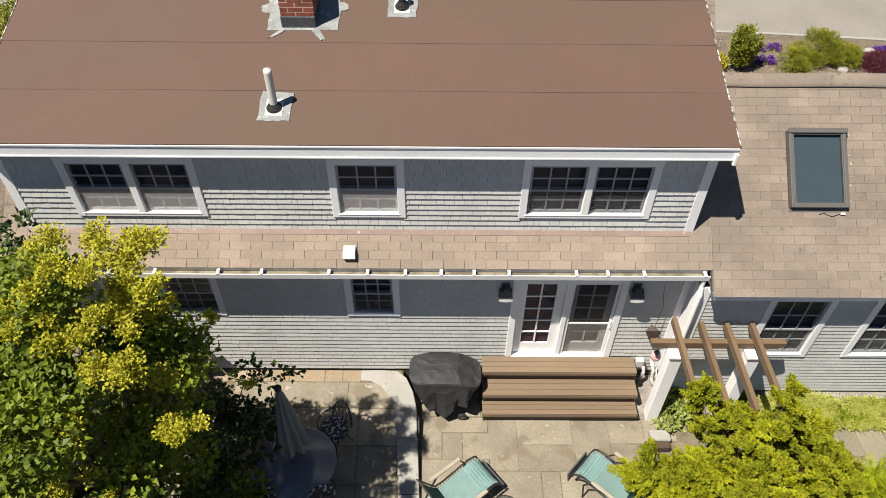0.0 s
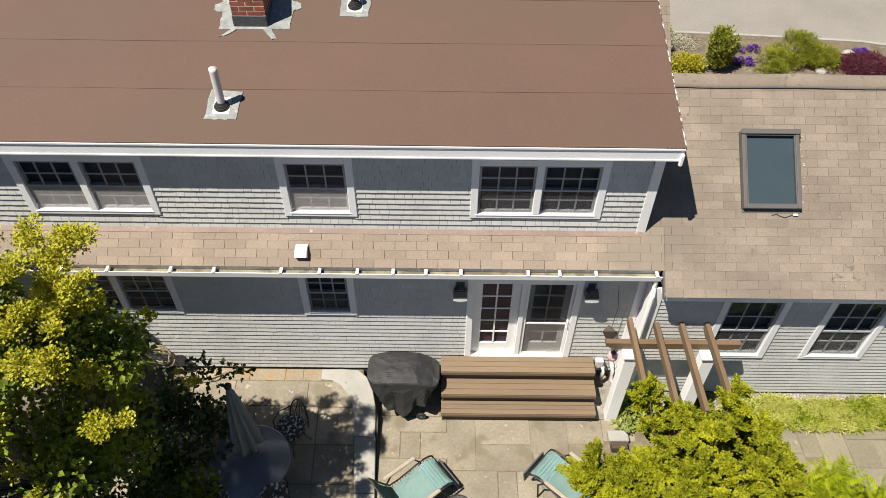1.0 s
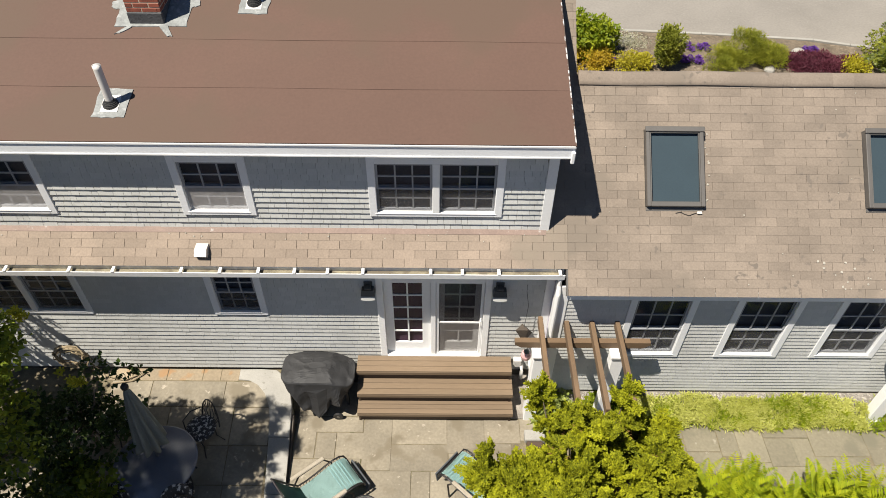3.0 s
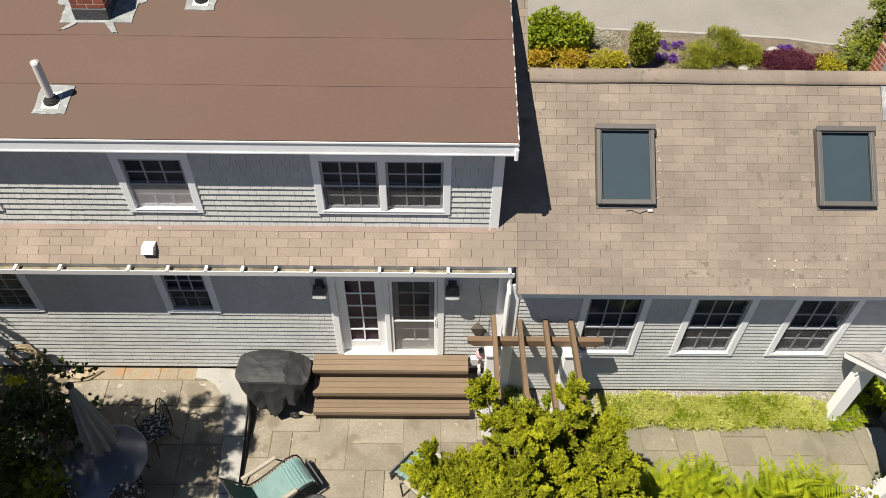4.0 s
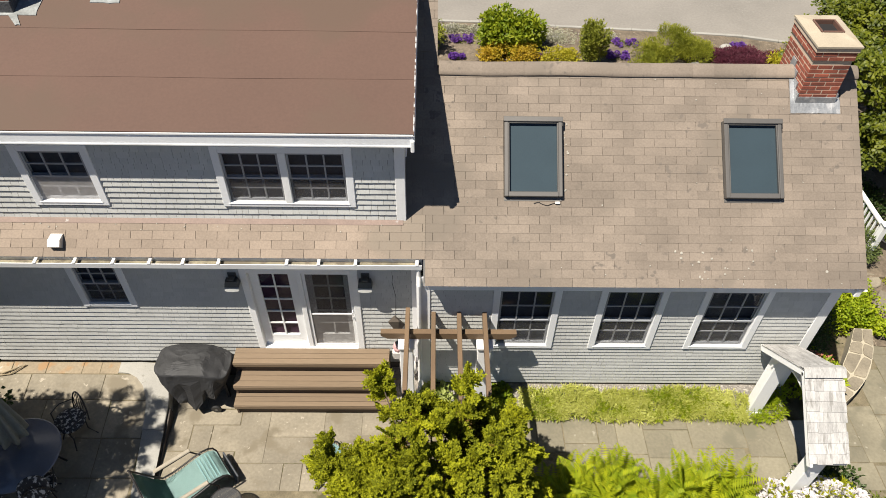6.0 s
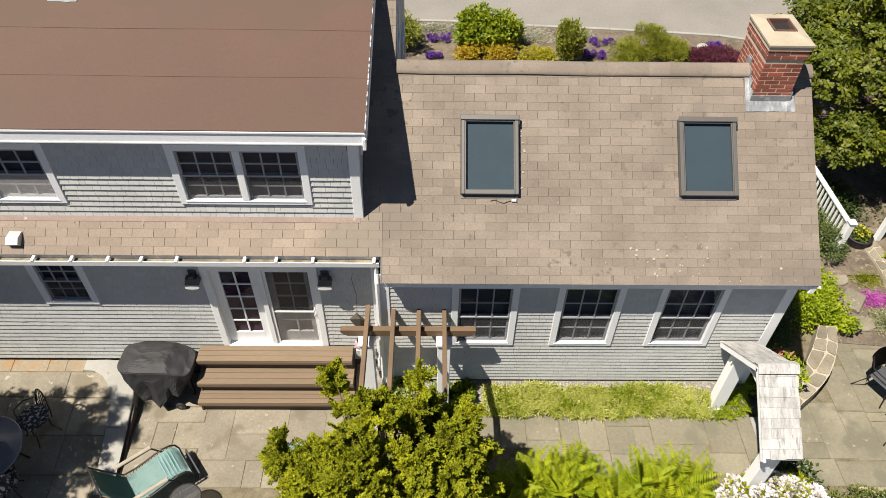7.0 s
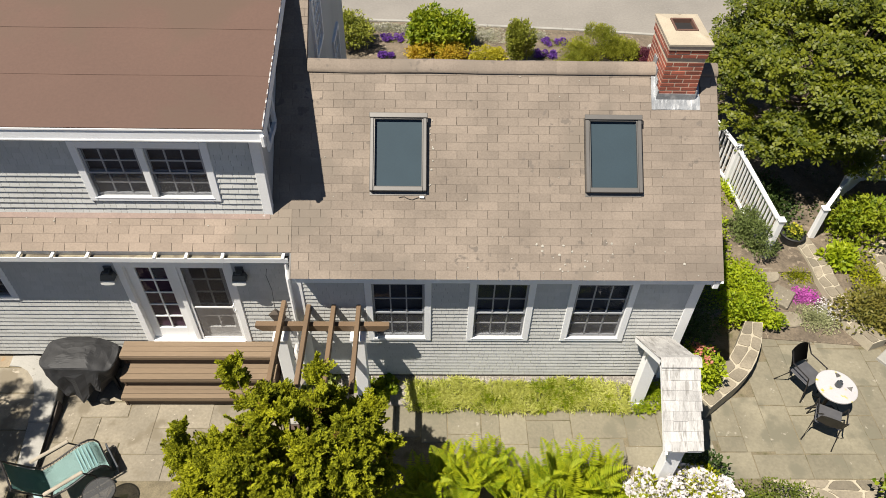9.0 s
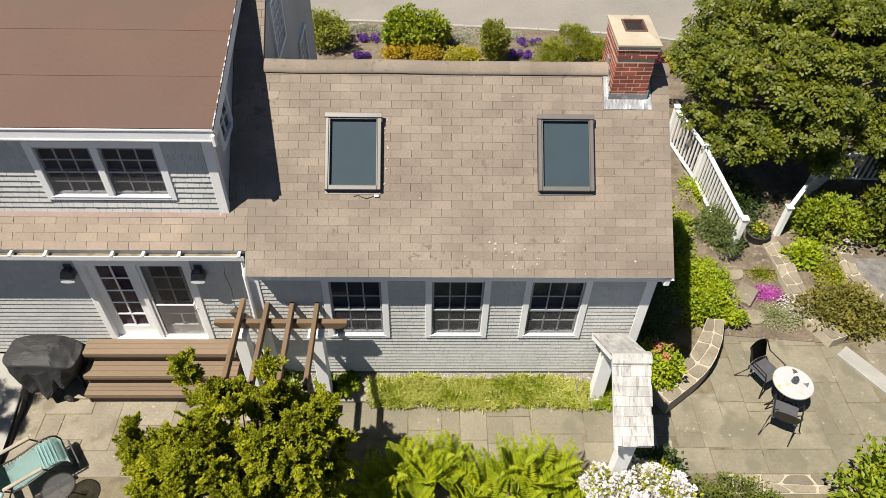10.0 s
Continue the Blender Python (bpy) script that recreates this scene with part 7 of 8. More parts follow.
foliage("crown", cl, L_TREE, tree, 0.075, 0.034, 43, lift=0.0, wild=0.8)
r41 = random.Random(5)
bl = []
for x, y, z, s, k in ((-2.75, 4.75, 5.75, 0.34, 900), (-3.1, 4.95, 5.65, 0.34, 800), (-3.55, 4.9, 5.6, 0.36, 800), (-3.15, 4.3, 5.95, 0.36, 800), (-2.62, 4.35, 5.65, 0.26, 650), (-2.50, 4.4, 5.40, 0.20, 400), (-2.75, 4.1, 5.5, 0.30, 650), (-3.25, 3.95, 5.5, 0.34, 700),
                     (-3.7, 4.1, 5.5, 0.3, 500), (-2.75, 3.6, 5.35, 0.36, 900), (-3.15, 3.35, 5.0, 0.30, 600), (-2.35, 3.8, 5.1, 0.2, 260), (-2.2, 3.4, 4.75, 0.24, 520), (-2.25, 3.6, 4.5, 0.14, 200), (-3.25, 3.0, 4.4, 0.26, 420), (-2.85, 3.0, 4.1, 0.16, 200), (-4.0, 3.6, 5.0, 0.36, 600), (-2.35, 4.9, 4.6, 0.14, 150), (-4.1, 4.7, 5.3, 0.3, 500), (-2.2, 4.9, 3.3, 0.14, 160)):
    for j in range(6):
        u = s * 0.75
        bl.append((x + r41.uniform(-u, u), y + r41.uniform(-u, u) * 0.7, z + r41.uniform(-0.12, 0.10), s * 0.42, s * 0.42, s * 0.30, k / 6 * 1.7))
foliage("blossom", bl, L_BLOOM, tree, 0.038, 0.014, 47, "pale yellow flower panicles", shell=0.2, lift=0.8, wild=0.8)

# A second, darker shrub tree against the house, and low growth under them.
tree = thing("crab_tree", (-3.2, 5.7, 0.1), "small dark-leaved tree between terrace and wall", "tree")
cl = scatter_clumps((-3.1, 5.4, 1.35), (0.85, 0.65, 0.6), 34, 0.24, 80, 51, low=-0.8)
cl += [(-2.15, 5.35, 2.6, 0.2, 0.16, 0.12, 45), (-1.95, 5.5, 2.6, 0.16, 0.14, 0.10, 30), (-2.4, 5.6, 2.6, 0.2, 0.16, 0.14, 45), (-1.8, 5.55, 2.5, 0.12, 0.1, 0.08, 18)]
limbs(tree, (-3.2, 5.7, 0.0), (-3.15, 5.7, 0.9), cl, 0.05, 3)
foliage("crown", cl, L_DARK, tree, 0.085, 0.034, 53, lift=0.1)
tree = thing("corner_tree", (-6.0, 5.3, 0), "dark leafy tree at the house corner", "tree")
cl = scatter_clumps((-6.0, 5.6, 3.0), (1.0, 1.15, 1.5), 60, 0.34, 85, 55, low=-0.8)
cl += [(-5.35, 6.3, 4.1, 0.3, 0.25, 0.25, 60), (-5.15, 6.5, 4.3, 0.2, 0.2, 0.25, 45), (-5.5, 6.4, 4.45, 0.22, 0.2, 0.2, 45)]
limbs(tree, (-6.0, 5.3, 0.0), (-6.0, 5.4, 1.6), cl, 0.09, 3)
foliage("crown", cl, L_DARK, tree, 0.11, 0.045, 57, lift=0.1)
# Dark leaf colour imitates shade on the low growth under the tree.
tree = thing("laurel", (-4.2, 3.0, 0), "dense evergreen in front of the terrace, shade put into its dark leaves", "tree")
cl = scatter_clumps((-3.7, 3.3, 1.6), (1.7, 1.0, 1.25), 80, 0.36, 120, 59, low=-0.4)
limbs(tree, (-4.2, 3.0, -0.1), (-4.1, 3.1, 0.7), cl, 0.07, 4)
foliage("crown", cl, L_DARK, tree, 0.085, 0.032, 61)
shrub("lilac", (-3.0, 4.6, 0.0), (0.6, 0.6, 0.75), 26, 0.26, 80, L_TREE, 0.11, 0.042, "broad-leaved dark green shrub under the tree", seed=63)

# Golden cypress in the foreground.
cyp = thing("cypress", (4.2, 4.25, 0), "golden-green hinoki cypress with fanned sprays", "tree")
sp = scatter_clumps((4.28, 4.2, 1.72), (1.38, 1.02, 1.20), 205, 0.17, 1, 71, low=-0.30, shell=0.66)
sp = [c for c in sp if not (c[0] < 3.85 and c[1] > 4.45 and c[2] > 1.2) and not (c[0] < 3.35 and c[2] > 2.3)]
sp += [(3.62, 4.95, 2.62, 0.14, 0, 0, 1), (3.60, 4.98, 2.82, 0.12, 0, 0, 1), (3.58, 5.0, 2.98, 0.09, 0, 0, 1), (3.70, 4.8, 2.4, 0.14, 0, 0, 1), (4.62, 4.9, 2.82, 0.15, 0, 0, 1), (4.66, 4.95, 2.98, 0.10, 0, 0, 1), (2.95, 4.3, 2.2, 0.12, 0, 0, 1), (2.98, 4.42, 2.36, 0.10, 0, 0, 1)]
sp += scatter_clumps((4.25, 4.2, 1.65), (0.95, 0.65, 0.85), 40, 0.17, 1, 75, low=-0.2, shell=0.5) + scatter_clumps((3.05, 4.32, 1.75), (0.36, 0.34, 0.5), 16, 0.16, 1, 78, low=-0.6, shell=0.4)
sp += scatter_clumps((5.15, 4.78, 1.95), (0.45, 0.35, 0.45), 18, 0.17, 1, 74, low=-0.6, shell=0.3)
limbs(cyp, (4.2, 4.25, -0.05), (4.2, 4.25, 0.9), sp, 0.06, 3)
pts, axs = [], []
rn = np.random.default_rng(72)
for x, y, z, s, *_ in sp:
    out = unit(np.array([x - 4.28, y - 4.2, (z - 1.0) * 0.8 + 0.8]))
    for j in range(11):
        d = unit(out + rn.normal(size=3) * 0.55)
        side = unit(np.cross(d, rn.normal(size=3) + np.array([0, 0, 0.6])))
        ln = 0.20 * rn.uniform(0.6, 1.35)
        base = np.array([x, y, z]) + rn.normal(size=3) * s * 0.20
        for f0 in np.linspace(0.15, 1.0, 11):
            for sg in (-1, 1):
                m = 6
                w = np.linspace(0.0, 1.0, m) * 0.075 * (1.15 - 0.75 * f0) * rn.uniform(0.6, 1.2) * sg
                stem = base + d * (f0 * ln) - np.array([0, 0, 0.05 * f0 * f0])
                pts.append(stem + (side[None] * w[:, None]) + d * np.abs(w)[:, None] * 0.8 + rn.normal(size=(m, 3)) * 0.005)
                axs.append(d * 0.9 + side * sg * 0.7 + rn.normal(size=(m, 3)) * 0.35)
v, f = leaves_at(np.concatenate(pts), np.concatenate(axs), 0.036, 0.0125, seed=73)
foliage("dead_sprays", [(4.28 + (x - 4.28) * 0.97, 4.2 + (y - 4.2) * 0.97, z - 0.02, 0.13, 0.13, 0.10, 110) for x, y, z, *_ in sp[:150:3]], L_BROWN, cyp, 0.05, 0.006, 76, "brown inner sprays", "stuff", shell=0.2)
raw("crown", v, f, L_CYP, cyp)

# The big tree beyond the fence.
mag = thing("magnolia", (15.6, 14.2, -0.3), "broad spreading tree with glossy olive leaves in whorls", "tree")
cl = scatter_clumps((15.75, 14.1, 2.0), (3.05, 2.9, 1.75), 200, 0.44, 330, 81, low=-0.45, shell=0.72, squash=0.5)
cl += scatter_clumps((14.75, 12.35, 1.2), (1.55, 0.85, 0.5), 56, 0.34, 190, 82, low=-0.7, shell=0.3, squash=0.6)
limbs(mag, (15.6, 14.2, -0.4), (15.6, 14.3, 0.9), cl, 0.16, 4)
whorls("crown", cl, L_MAG, mag, 0.108, 0.026, 83)
mag = thing("magnolia", (19.8, 15.0, -0.3), "broad spreading tree with glossy olive leaves in whorls", "tree")
cl = scatter_clumps((19.6, 14.6, 2.1), (2.7, 3.0, 1.9), 120, 0.50, 240, 85, low=-0.45, shell=0.7, squash=0.5)
cl += scatter_clumps((17.6, 11.9, 1.0), (0.9, 0.7, 0.7), 24, 0.34, 150, 84, low=-0.7, shell=0.3, squash=0.6)
limbs(mag, (19.8, 15.0, -0.4), (19.8, 15.0, 0.9), cl, 0.16, 4)
whorls("crown", cl, L_MAG, mag, 0.115, 0.028, 86)
mag = thing("magnolia", (17.0, 18.2, -0.2), "broad spreading tree with glossy olive leaves in whorls", "tree")
cl = scatter_clumps((17.9, 17.9, 1.9), (2.9, 1.8, 1.7), 120, 0.50, 240, 87, low=-0.45, shell=0.7, squash=0.5)
limbs(mag, (17.0, 18.0, -0.4), (17.0, 18.0, 0.9), cl, 0.16, 4)
whorls("crown", cl, L_MAG, mag, 0.115, 0.028, 88)

# Shrubs along the street.
shrub("boxwood", (3.85, 18.5, -0.05), (0.55, 0.55, 0.62), 40, 0.22, 110, L_OLIVE, 0.075, 0.024, "rounded olive-green shrub by the street", seed=101)
shrub("boxwood", (-12.3, 18.9, -0.05), (0.7, 1.0, 0.6), 40, 0.3, 90, L_OLIVE, 0.09, 0.03, "loose olive-green shrub beyond the house corner", seed=100)
shrub("hydrangea", (6.35, 18.55, -0.05), (0.86, 0.66, 0.62), 54, 0.27, 95, L_LIME, 0.120, 0.044, "bright lime-green leafy shrub by the street", seed=103)
shrub("spirea", (6.3, 17.75, -0.05), (0.85, 0.40, 0.30), 48, 0.20, 120, L_ORANGE, 0.055, 0.021, "low golden-orange shrub by the street", seed=105)
shrub("spirea", (7.75, 17.75, -0.05), (0.55, 0.30, 0.24), 26, 0.18, 100, L_GOLD, 0.055, 0.021, "small golden-yellow shrub by the street", seed=107)
ob = thing("euonymus", (8.62, 17.75, -0.05), "upright loose olive-green shrub by the street", "shrub")
re9 = random.Random(109)
cl = []
for k in range(30):
    a, f = re9.uniform(0, math.tau), re9.uniform(0.1, 1.0)
    top = 1.15 * re9.uniform(0.75, 1.08) * (1 - 0.25 * f)
    for h in (0.35, 0.6, 0.82, 1.0):
        cl.append((8.62 + 0.44 * f * math.cos(a) * (0.6 + 0.4 * h), 17.75 + 0.40 * f * math.sin(a) * (0.6 + 0.4 * h), top * h, 0.11, 0.11, 0.17, 46))
foliage("leaves", cl, L_OLIVE, ob, 0.070, 0.022, 110, lift=1.0, wild=0.5)
bm = bmesh.new()
for q in cl[3::8]:
    tube(bm, [(8.62, 17.75, -0.08), ((8.62 + q[0]) / 2, (17.75 + q[1]) / 2, q[2] * 0.5), q[:3]], [0.016, 0.012, 0.005], 5, False)
part("stems", bm, M_BARK, ob)
shrub("mugo_pine", (10.95, 18.15, -0.05), (0.58, 0.46, 0.50), 34, 0.20, 240, L_PINE, 0.075, 0.008, "spreading soft golden-green dwarf conifer", seed=111, lift=0.8, wild=0.4)
shrub("mugo_pine", (11.62, 18.05, -0.05), (0.46, 0.42, 0.34), 30, 0.20, 220, L_PINE, 0.075, 0.008, "small soft golden-green dwarf conifer", seed=112, lift=0.8, wild=0.4)
shrub("mugo_pine", (10.2, 17.75, -0.05), (0.46, 0.40, 0.34), 22, 0.19, 200, L_PINE, 0.070, 0.008, "small soft golden-green dwarf conifer", seed=114, lift=0.8, wild=0.4)
shrub("red_maple", (13.15, 17.95, -0.08), (1.30, 0.48, 0.13), 90, 0.17, 190, L_RED, 0.085, 0.010, "low spreading maroon thread-leaved maple", seed=113, lift=-0.1, wild=0.5)
shrub("spirea", (14.05, 17.65, -0.05), (0.36, 0.3, 0.22), 16, 0.18, 90, L_GOLD, 0.06, 0.022, "small golden-yellow shrub by the street", seed=117)
shrub("boxwood", (15.0, 17.9, -0.05), (0.6, 0.55, 0.6), 34, 0.26, 90, L_OLIVE, 0.085, 0.03, "rounded olive-green shrub by the street", seed=115)
for i, (x, y, w) in enumerate(((9.45, 18.06, 0.36), (9.80, 18.78, 0.36), (5.0, 18.9, 0.32), (4.85, 17.9, 0.18), (13.15, 18.68, 0.16), (7.15, 17.95, 0.16))):
    fl = thing("purple_flowers", (x, y, -0.05), "clump of purple bedding flowers", "flowers", "purple flowers")
    foliage("leaves", [(x, y, 0.0, w, w * 0.55, 0.07, 200)], L_MID, fl, 0.05, 0.018, 121 + i)
    foliage("petals", [(x + rng.uniform(-1, 1) * w, y + rng.uniform(-1, 1) * w * 0.45, 0.06, 0.08, 0.07, 0.045, 60) for k in range(13)], L_PURPLE, fl, 0.042, 0.022, 131 + i, "purple petals", "stuff")
for i, (x, y, w, h) in enumerate(((7.75, 19.15, 0.85, 0.62), (9.3, 19.2, 0.45, 0.32), (4.7, 19.55, 0.7, 0.32), (5.5, 19.45, 0.5, 0.35))):
    ob = thing("snow_groundcover", (x, y, -0.05), "pale silvery groundcover by the kerb", "groundcover", kind="stuff")
    foliage("leaves", [(x, y, 0.0, w, h, 0.10, 4200 * w)], L_PALE, ob, 0.05, 0.014, 141 + i, shell=0.05)
    foliage("petals", [(x, y, 0.05, w, h, 0.08, 500 * w)], L_WHITE, ob, 0.024, 0.010, 145 + i, shell=0.05)
for x, y, s in ((12.78, 18.62, 0.19), (11.62, 17.62, 0.17), (8.9, 17.2, 0.10), (13.0, 17.3, 0.12)):
    bm = bmesh.new()
    bmesh.ops.create_icosphere(bm, subdivisions=2, radius=s)
    for v in bm.verts:
        v.co *= 1 + 0.35 * noise.noise(v.co * 4 + Vector((x, y, 0)))
        v.co.z *= 0.6
    bmesh.ops.translate(bm, verts=bm.verts, vec=(x, y, 0.0))
    tagged(part("boulder", bm, M_KERB), "pale rounded boulder in the street bed", "stone", "bed boulders")


# Strip of variegated grass along the wing.
grass = thing("edging_grass", (7.8, 6.5, 0), "variegated yellow-green grass edging along the wing", "grass", kind="stuff")
rt = random.Random(201)


def low_tufts(x0, x1, n):
    out = []
    for k in range(n):
        x = rt.uniform(x0, x1)
        y = rt.uniform(6.29, 6.69) + 0.03 * math.sin(x * 3.1) + 0.015 * math.sin(x * 7.7)
        s = rt.uniform(0.05, 0.09)
        out.append((x, y, bed_z(x, y) + 0.05 + rt.uniform(0, 0.04), s, s, s * 0.8, 34))
    return out


foliage("blades", low_tufts(5.75, 9.62, 540), L_VAR, grass, 0.075, 0.0075, 202, shell=0.2, lift=0.7, wild=0.8)
foliage("low_blades", [(x, y, z - 0.04, s, s, s, n * 0.6) for x, y, z, s, *_, n in low_tufts(5.75, 9.62, 160)], L_LIME, grass, 0.06, 0.008, 204, shell=0.2)
grass2 = thing("lime_sedge", (8.3, 6.5, 0), "lime-green sedge patches among the edging grass", "grass", kind="stuff")
sedge = []
for cx, n, w in ((8.25, 34, 0.35), (6.15, 14, 0.2), (7.3, 12, 0.4), (9.0, 14, 0.35), (10.05, 40, 0.3)):
    sedge += low_tufts(cx - w, cx + w, n)
foliage("blades", sedge, L_JEN, grass2, 0.10, 0.009, 206, shell=0.2, lift=0.8, wild=0.7)
for i, (x, y, z, m, s) in enumerate(((5.42, 6.62, 0.05, L_LIME, 0.16), (5.0, 6.62, 0.0, L_LIME, 0.16), (4.35, 6.62, 0.0, L_HOSTA, 0.28), (4.22, 6.32, -0.05, L_HOSTA, 0.26))):
    shrub("hosta", (x, y, z), (s, s, s * 0.6), 8, s * 0.6, 34, m, 0.11, 0.045, "low hosta clump by the wing wall", "plant", 211 + i, 3)


# Ferns beside the walk.
def fern(at, seed, size):
    r = np.random.default_rng(seed)
    ob = thing("fern", at, "bright green fern with upright feathery fronds", "fern", "ferns beside the walk")
    P, A, L = [], [], []
    for k in range(13):
        a = k * math.tau / 13 + r.uniform(-0.2, 0.2)
        d = np.array([math.cos(a), math.sin(a), 0])
        ln = size * r.uniform(0.75, 1.2)
        lean = r.uniform(0.22, 0.55)
        for f in np.linspace(0.10, 1.0, 26):
            c = np.array(at) + d * (lean * ln * f ** 1.3) + np.array([0, 0, ln * (f - 0.30 * lean * f * f)])
            tang = unit(d * lean * 1.3 * f ** 0.3 + np.array([0, 0, 1 - 0.60 * lean * f]))
            side = unit(np.cross(tang, d * -1 + np.array([0, 0, 0.2])))
            w = math.sin(min(1.0, f * 0.92 + 0.10) * math.pi) ** 0.7 * 0.15 * size / 0.8
            for s in (-1, 1):
                P.append(c)
                A.append(side * s + tang * 0.35 + r.normal(size=3) * 0.05)
                L.append(w)
    P, A, L = np.array(P), unit(np.array(A)), np.array(L)[:, None]
    wv = unit(np.cross(A, np.array([0.1, 0.2, 1.0]))) * 0.017
    v = np.stack([P, P + A * L * 0.5 + wv, P + A * L, P + A * L * 0.5 - wv], 1).reshape(-1, 3)
    k = np.arange(len(P))[:, None] * 4
    raw("fronds", v, np.concatenate([k + [0, 1, 2], k + [0, 2, 3]], 1).reshape(-1, 3), L_FERN, ob)


for i, (x, y, s) in enumerate(((5.95, 4.75, 0.7), (6.35, 4.95, 0.75), (6.75, 4.85, 0.85), (7.1, 5.0, 0.75), (6.6, 4.45, 0.8), (7.35, 4.6, 0.75), (7.75, 4.75, 0.75), (8.15, 4.9, 0.8), (8.5, 4.75, 0.85), (8.85, 4.85, 0.7), (8.3, 4.4, 0.8), (6.1, 4.3, 0.7), (7.7, 4.25, 0.75), (8.95, 4.4, 0.65), (5.6, 4.4, 0.6))):
    fern((x, y, -0.15), 230 + i, s * 1.28)

# Shrubs round the arbor and the sunken patio.
az = thing("azalea", (10.0, 4.55, -0.2), "azalea covered in white blossom beside the arbor", "shrub")
cl = scatter_clumps((10.0, 4.45, 0.15), (0.85, 0.55, 0.40), 40, 0.20, 70, 251, low=-0.3)
foliage("leaves", [(x, y, z + 0.06 * (i % 3 == 0), sx, sy, sz, k * 1.6) for i, (x, y, z, sx, sy, sz, k) in enumerate(cl)], L_CYP, az, 0.07, 0.022, 252)
foliage("blossom", [(x, y, z + 0.07, s * 0.95, s * 0.95, s * 0.65, 280) for x, y, z, s, *_ in cl[:27]], L_WHITE, az, 0.055, 0.036, 253, "white blossom", shell=0.6)
shrub("holly", (10.45, 5.0, -0.3), (0.35, 0.3, 0.4), 16, 0.2, 70, L_DARK, 0.07, 0.025, "dark evergreen behind the azalea", seed=255)
shrub("juniper", (11.75, 4.5, -0.5), (0.7, 0.4, 0.35), 26, 0.24, 110, L_MID, 0.07, 0.016, "low dull-green juniper below the patio wall", seed=257)
shrub("viburnum", (14.6, 4.45, -0.5), (1.0, 0.75, 0.85), 48, 0.32, 70, L_LIME, 0.12, 0.040, "lime-green leafy shrub at the patio edge", seed=259)
rh = shrub("rhododendron", (10.98, 7.05, -0.30), (0.34, 0.38, 0.50), 30, 0.21, 70, L_JEN, 0.09, 0.028, "rhododendron with coral blossom behind the stone wall", seed=261)
foliage("blossom", [(10.98 + rng.uniform(-0.25, 0.25), 7.0 + rng.uniform(-0.28, 0.25), 0.48 + rng.uniform(-0.05, 0.12), 0.07, 0.07, 0.05, 36) for k in range(5)], L_CORAL, rh, 0.045, 0.022, 262, "coral blossom")
shrub("yew", (10.9, 8.1, -0.4), (0.5, 0.9, 0.9), 40, 0.30, 100, L_DARK, 0.07, 0.014, "dark yew against the wing gable", seed=263)
shrub("yew", (11.1, 9.7, -0.4), (0.5, 0.9, 0.8), 34, 0.30, 90, L_DARK, 0.07, 0.014, "dark yew against the wing gable", seed=264)
shrub("creeping_jenny", (12.55, 9.1, -0.42), (0.50, 0.85, 0.30), 46, 0.24, 110, L_JEN, 0.060, 0.024, "mounded lime-green creeping plant on the bank", seed=265)
shrub("creeping_jenny", (12.15, 9.9, -0.40), (0.50, 0.75, 0.30), 36, 0.24, 100, L_JEN, 0.060, 0.024, "mounded lime-green creeping plant on the bank", seed=266)
shrub("creeping_jenny", (12.85, 8.35, -0.45), (0.25, 0.25, 0.2), 10, 0.16, 90, L_JEN, 0.058, 0.023, "small lime-green creeping plant", seed=267)
shrub("creeping_jenny", (12.98, 12.0, -0.35), (0.22, 0.60, 0.22), 20, 0.2, 100, L_JEN, 0.058, 0.023, "mounded lime-green creeping plant on the bank", seed=268)
shrub("lavender", (13.2, 10.65, -0.4), (0.42, 0.55, 0.50), 40, 0.20, 110, L_LAV, 0.085, 0.014, "loose grey-green lavender by the railing", seed=269)
shrub("creeping_jenny", (12.15, 11.0, -0.36), (0.50, 0.75, 0.32), 36, 0.24, 100, L_JEN, 0.060, 0.024, "mounded lime-green creeping plant on the bank", seed=290)
shrub("creeping_jenny", (12.05, 9.05, -0.36), (0.45, 0.65, 0.36), 34, 0.24, 100, L_JEN, 0.060, 0.024, "mounded lime-green creeping plant by the wall", seed=292)
fl = thing("creeping_phlox", (13.90, 9.17, -0.42), "cushion of magenta phlox", "flowers")
foliage("petals", [(13.90, 9.17, -0.36, 0.35, 0.25, 0.09, 1700)], L_PINK, fl, 0.030, 0.018, 271, shell=0.05)
fl = thing("candytuft", (14.0, 8.55, -0.45), "silvery mat with small white flowers", "flowers")
foliage("leaves", [(14.0, 8.62, -0.40, 0.52, 0.40, 0.10, 3000)], L_SILVER, fl, 0.045, 0.012, 273, shell=0.05)
foliage("petals", [(14.28, 8.82, -0.33, 0.38, 0.34, 0.08, 420)], L_WHITE, fl, 0.030, 0.018, 274, "", "stuff", shell=0.05)
fl = thing("stonecrop", (13.97, 9.73, -0.40), "flat mat of olive stonecrop", "plant")
foliage("leaves", [(13.97, 9.73, -0.36, 0.36, 0.27, 0.11, 2200)], L_CYP, fl, 0.035, 0.012, 275, shell=0.05)
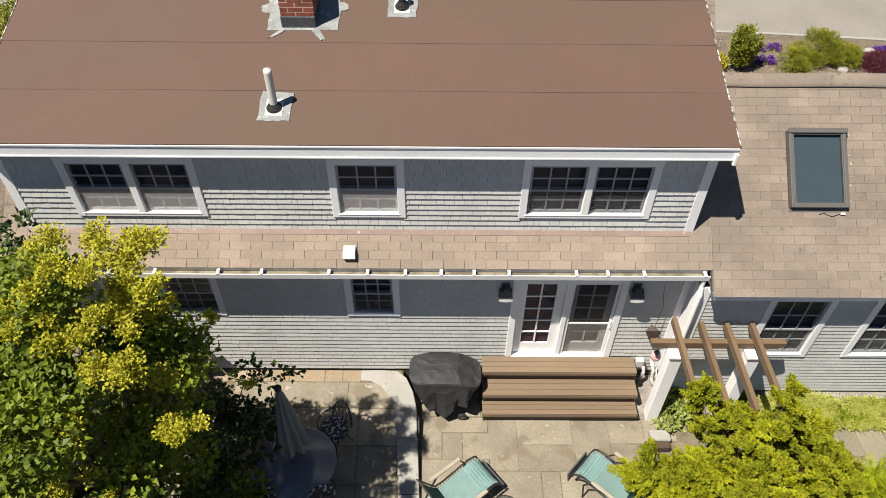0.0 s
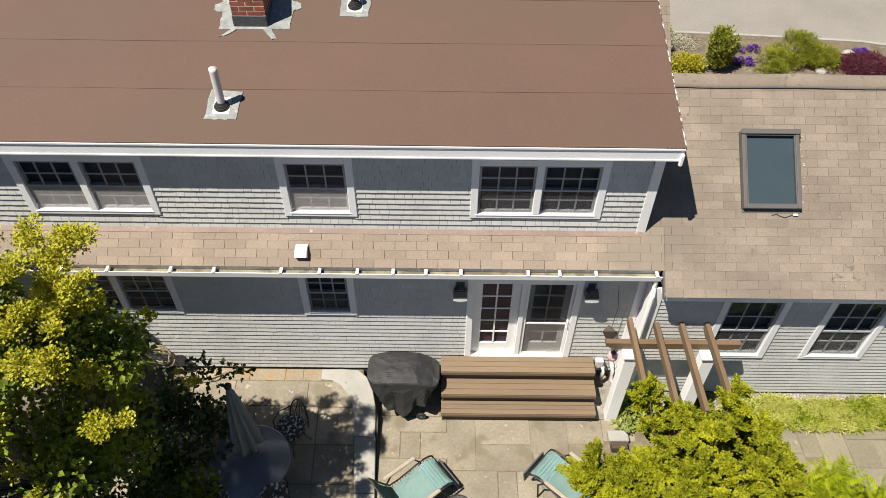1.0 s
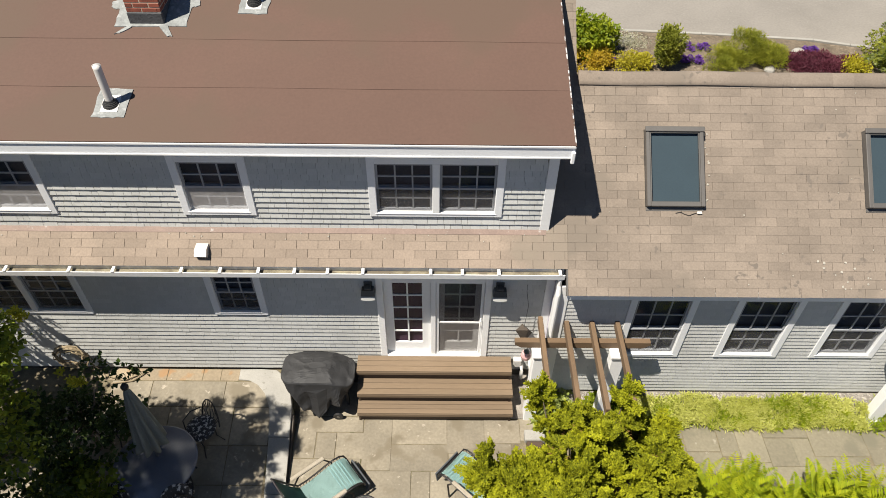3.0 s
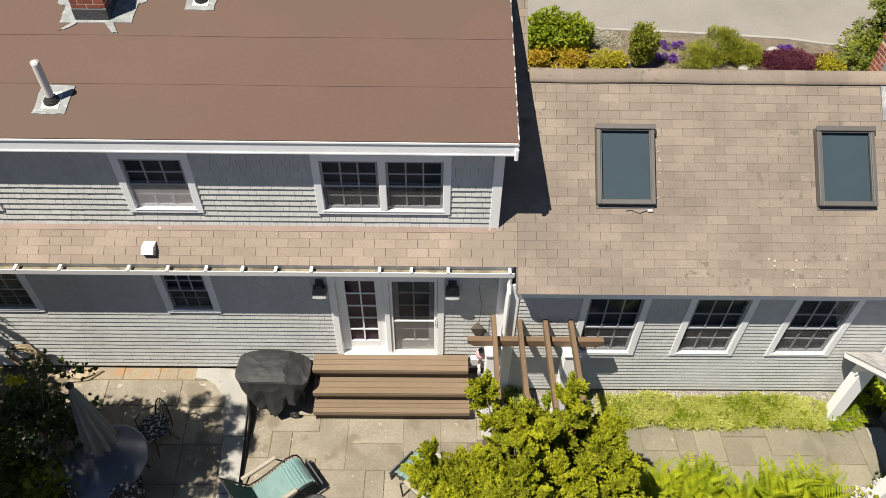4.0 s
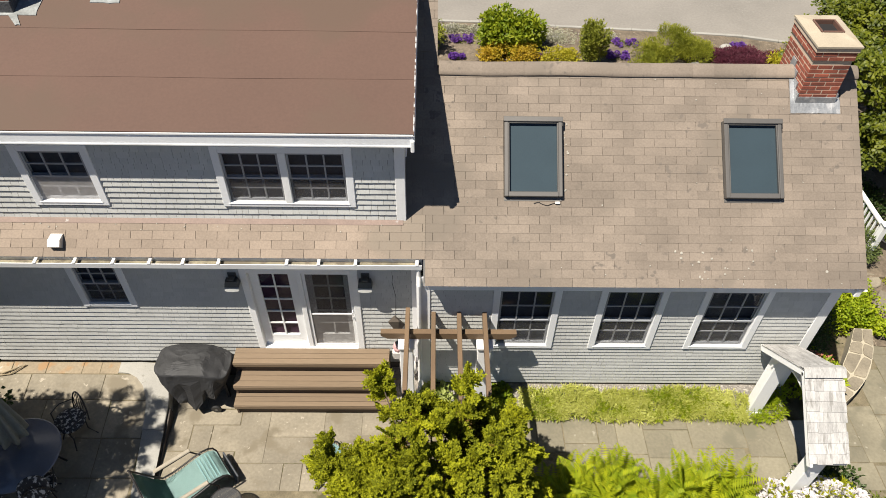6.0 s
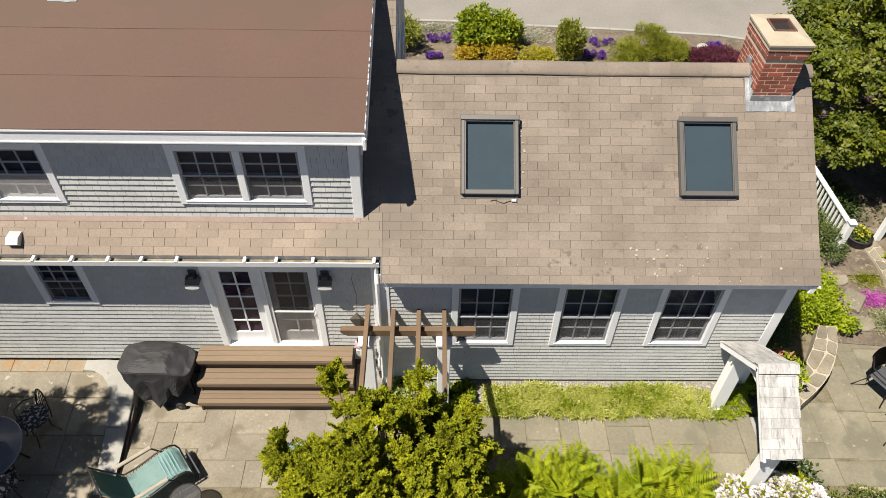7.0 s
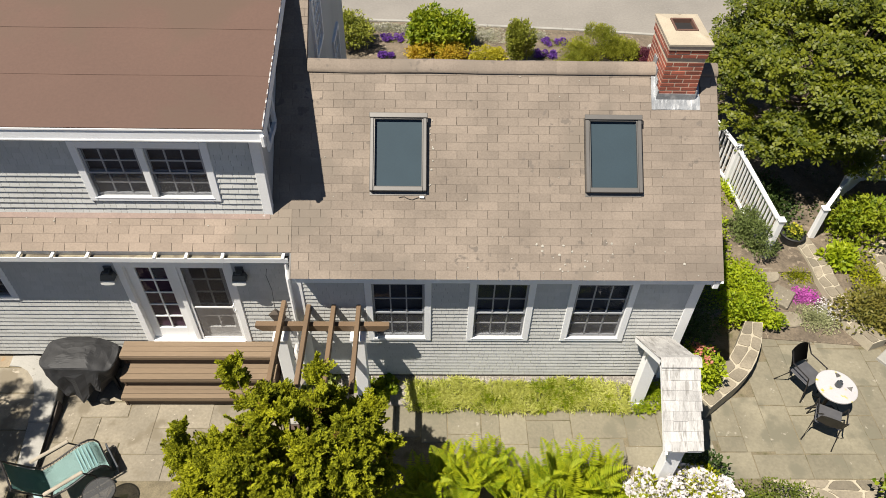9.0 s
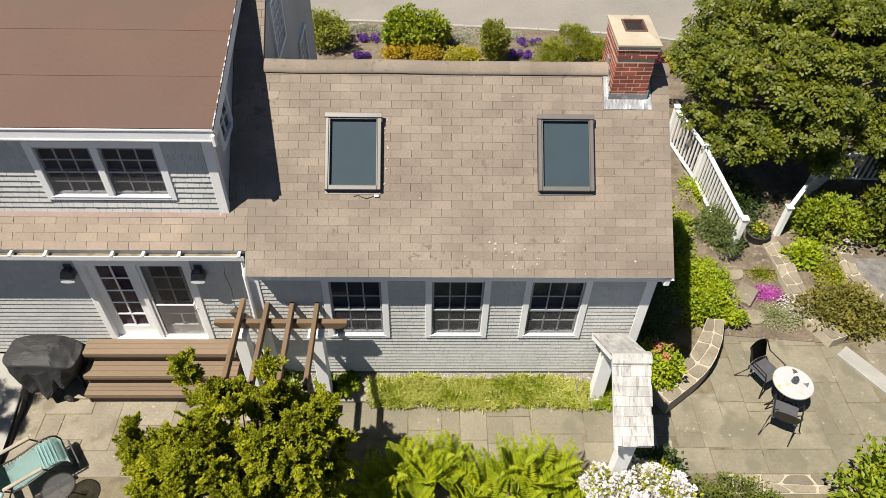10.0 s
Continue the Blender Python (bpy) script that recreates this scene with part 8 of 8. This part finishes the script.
shrub("barberry", (15.25, 8.62, -0.5), (0.72, 0.60, 0.30), 44, 0.27, 95, L_BRONZE, 0.075, 0.028, "mounded bronze-green shrub on the bank", seed=277)
shrub("hosta", (15.0, 10.2, -0.42), (0.32, 0.28, 0.18), 16, 0.16, 34, L_JEN, 0.15, 0.042, "large clump of lime-green hosta", "plant", 279)
shrub("azalea_bush", (15.85, 10.75, -0.4), (0.75, 0.65, 0.6), 36, 0.3, 70, L_LIME, 0.10, 0.032, "bright green shrub below the fence", seed=281)
shrub("juniper", (15.40, 9.75, -0.48), (0.32, 0.42, 0.14), 22, 0.22, 100, L_CYP, 0.06, 0.014, "olive juniper on the bank", seed=283)
shrub("juniper", (16.4, 8.15, -0.5), (0.40, 0.5, 0.22), 22, 0.24, 100, L_CYP, 0.06, 0.014, "olive juniper by the far path", seed=284)
shrub("laurel_bush", (17.4, 10.8, -0.4), (0.9, 0.9, 1.0), 40, 0.34, 70, L_MAG, 0.13, 0.045, "green shrub at the garden edge", seed=285)

pot = thing("flower_pot", (14.15, 10.75, -0.4), "dark round pot of pale yellow flowers", "pot")
bm = bmesh.new()
lathe(bm, [(0.17, 0.0), (0.22, 0.10), (0.26, 0.30), (0.28, 0.34), (0.26, 0.35), (0.24, 0.31), (0.02, 0.30)], sides=24)
part("pot", bm, M_RUBBER, pot, own=True)
foliage("leaves", [(14.15, 10.75, -0.02, 0.20, 0.20, 0.10, 240)], L_MID, pot, 0.07, 0.025, 291)
foliage("petals", [(14.15, 10.75, 0.06, 0.17, 0.17, 0.07, 60)], L_BLOOM, pot, 0.05, 0.03, 293)

# Dark leaves added over lit soil to imitate the trees' deep shade.
ivy = thing("ivy", (15.5, 11.6, -0.3), "dark leaf cover added to imitate deep shade under the trees", "groundcover", kind="stuff")
foliage("leaves", [(15.6, 11.8, -0.32, 1.9, 1.1, 0.10, 5200), (15.0, 13.0, -0.32, 2.0, 1.2, 0.10, 4000), (14.15, 12.05, -0.15, 0.55, 0.95, 0.28, 2200)], L_DARK, ivy, 0.075, 0.030, 301, shell=0.05)
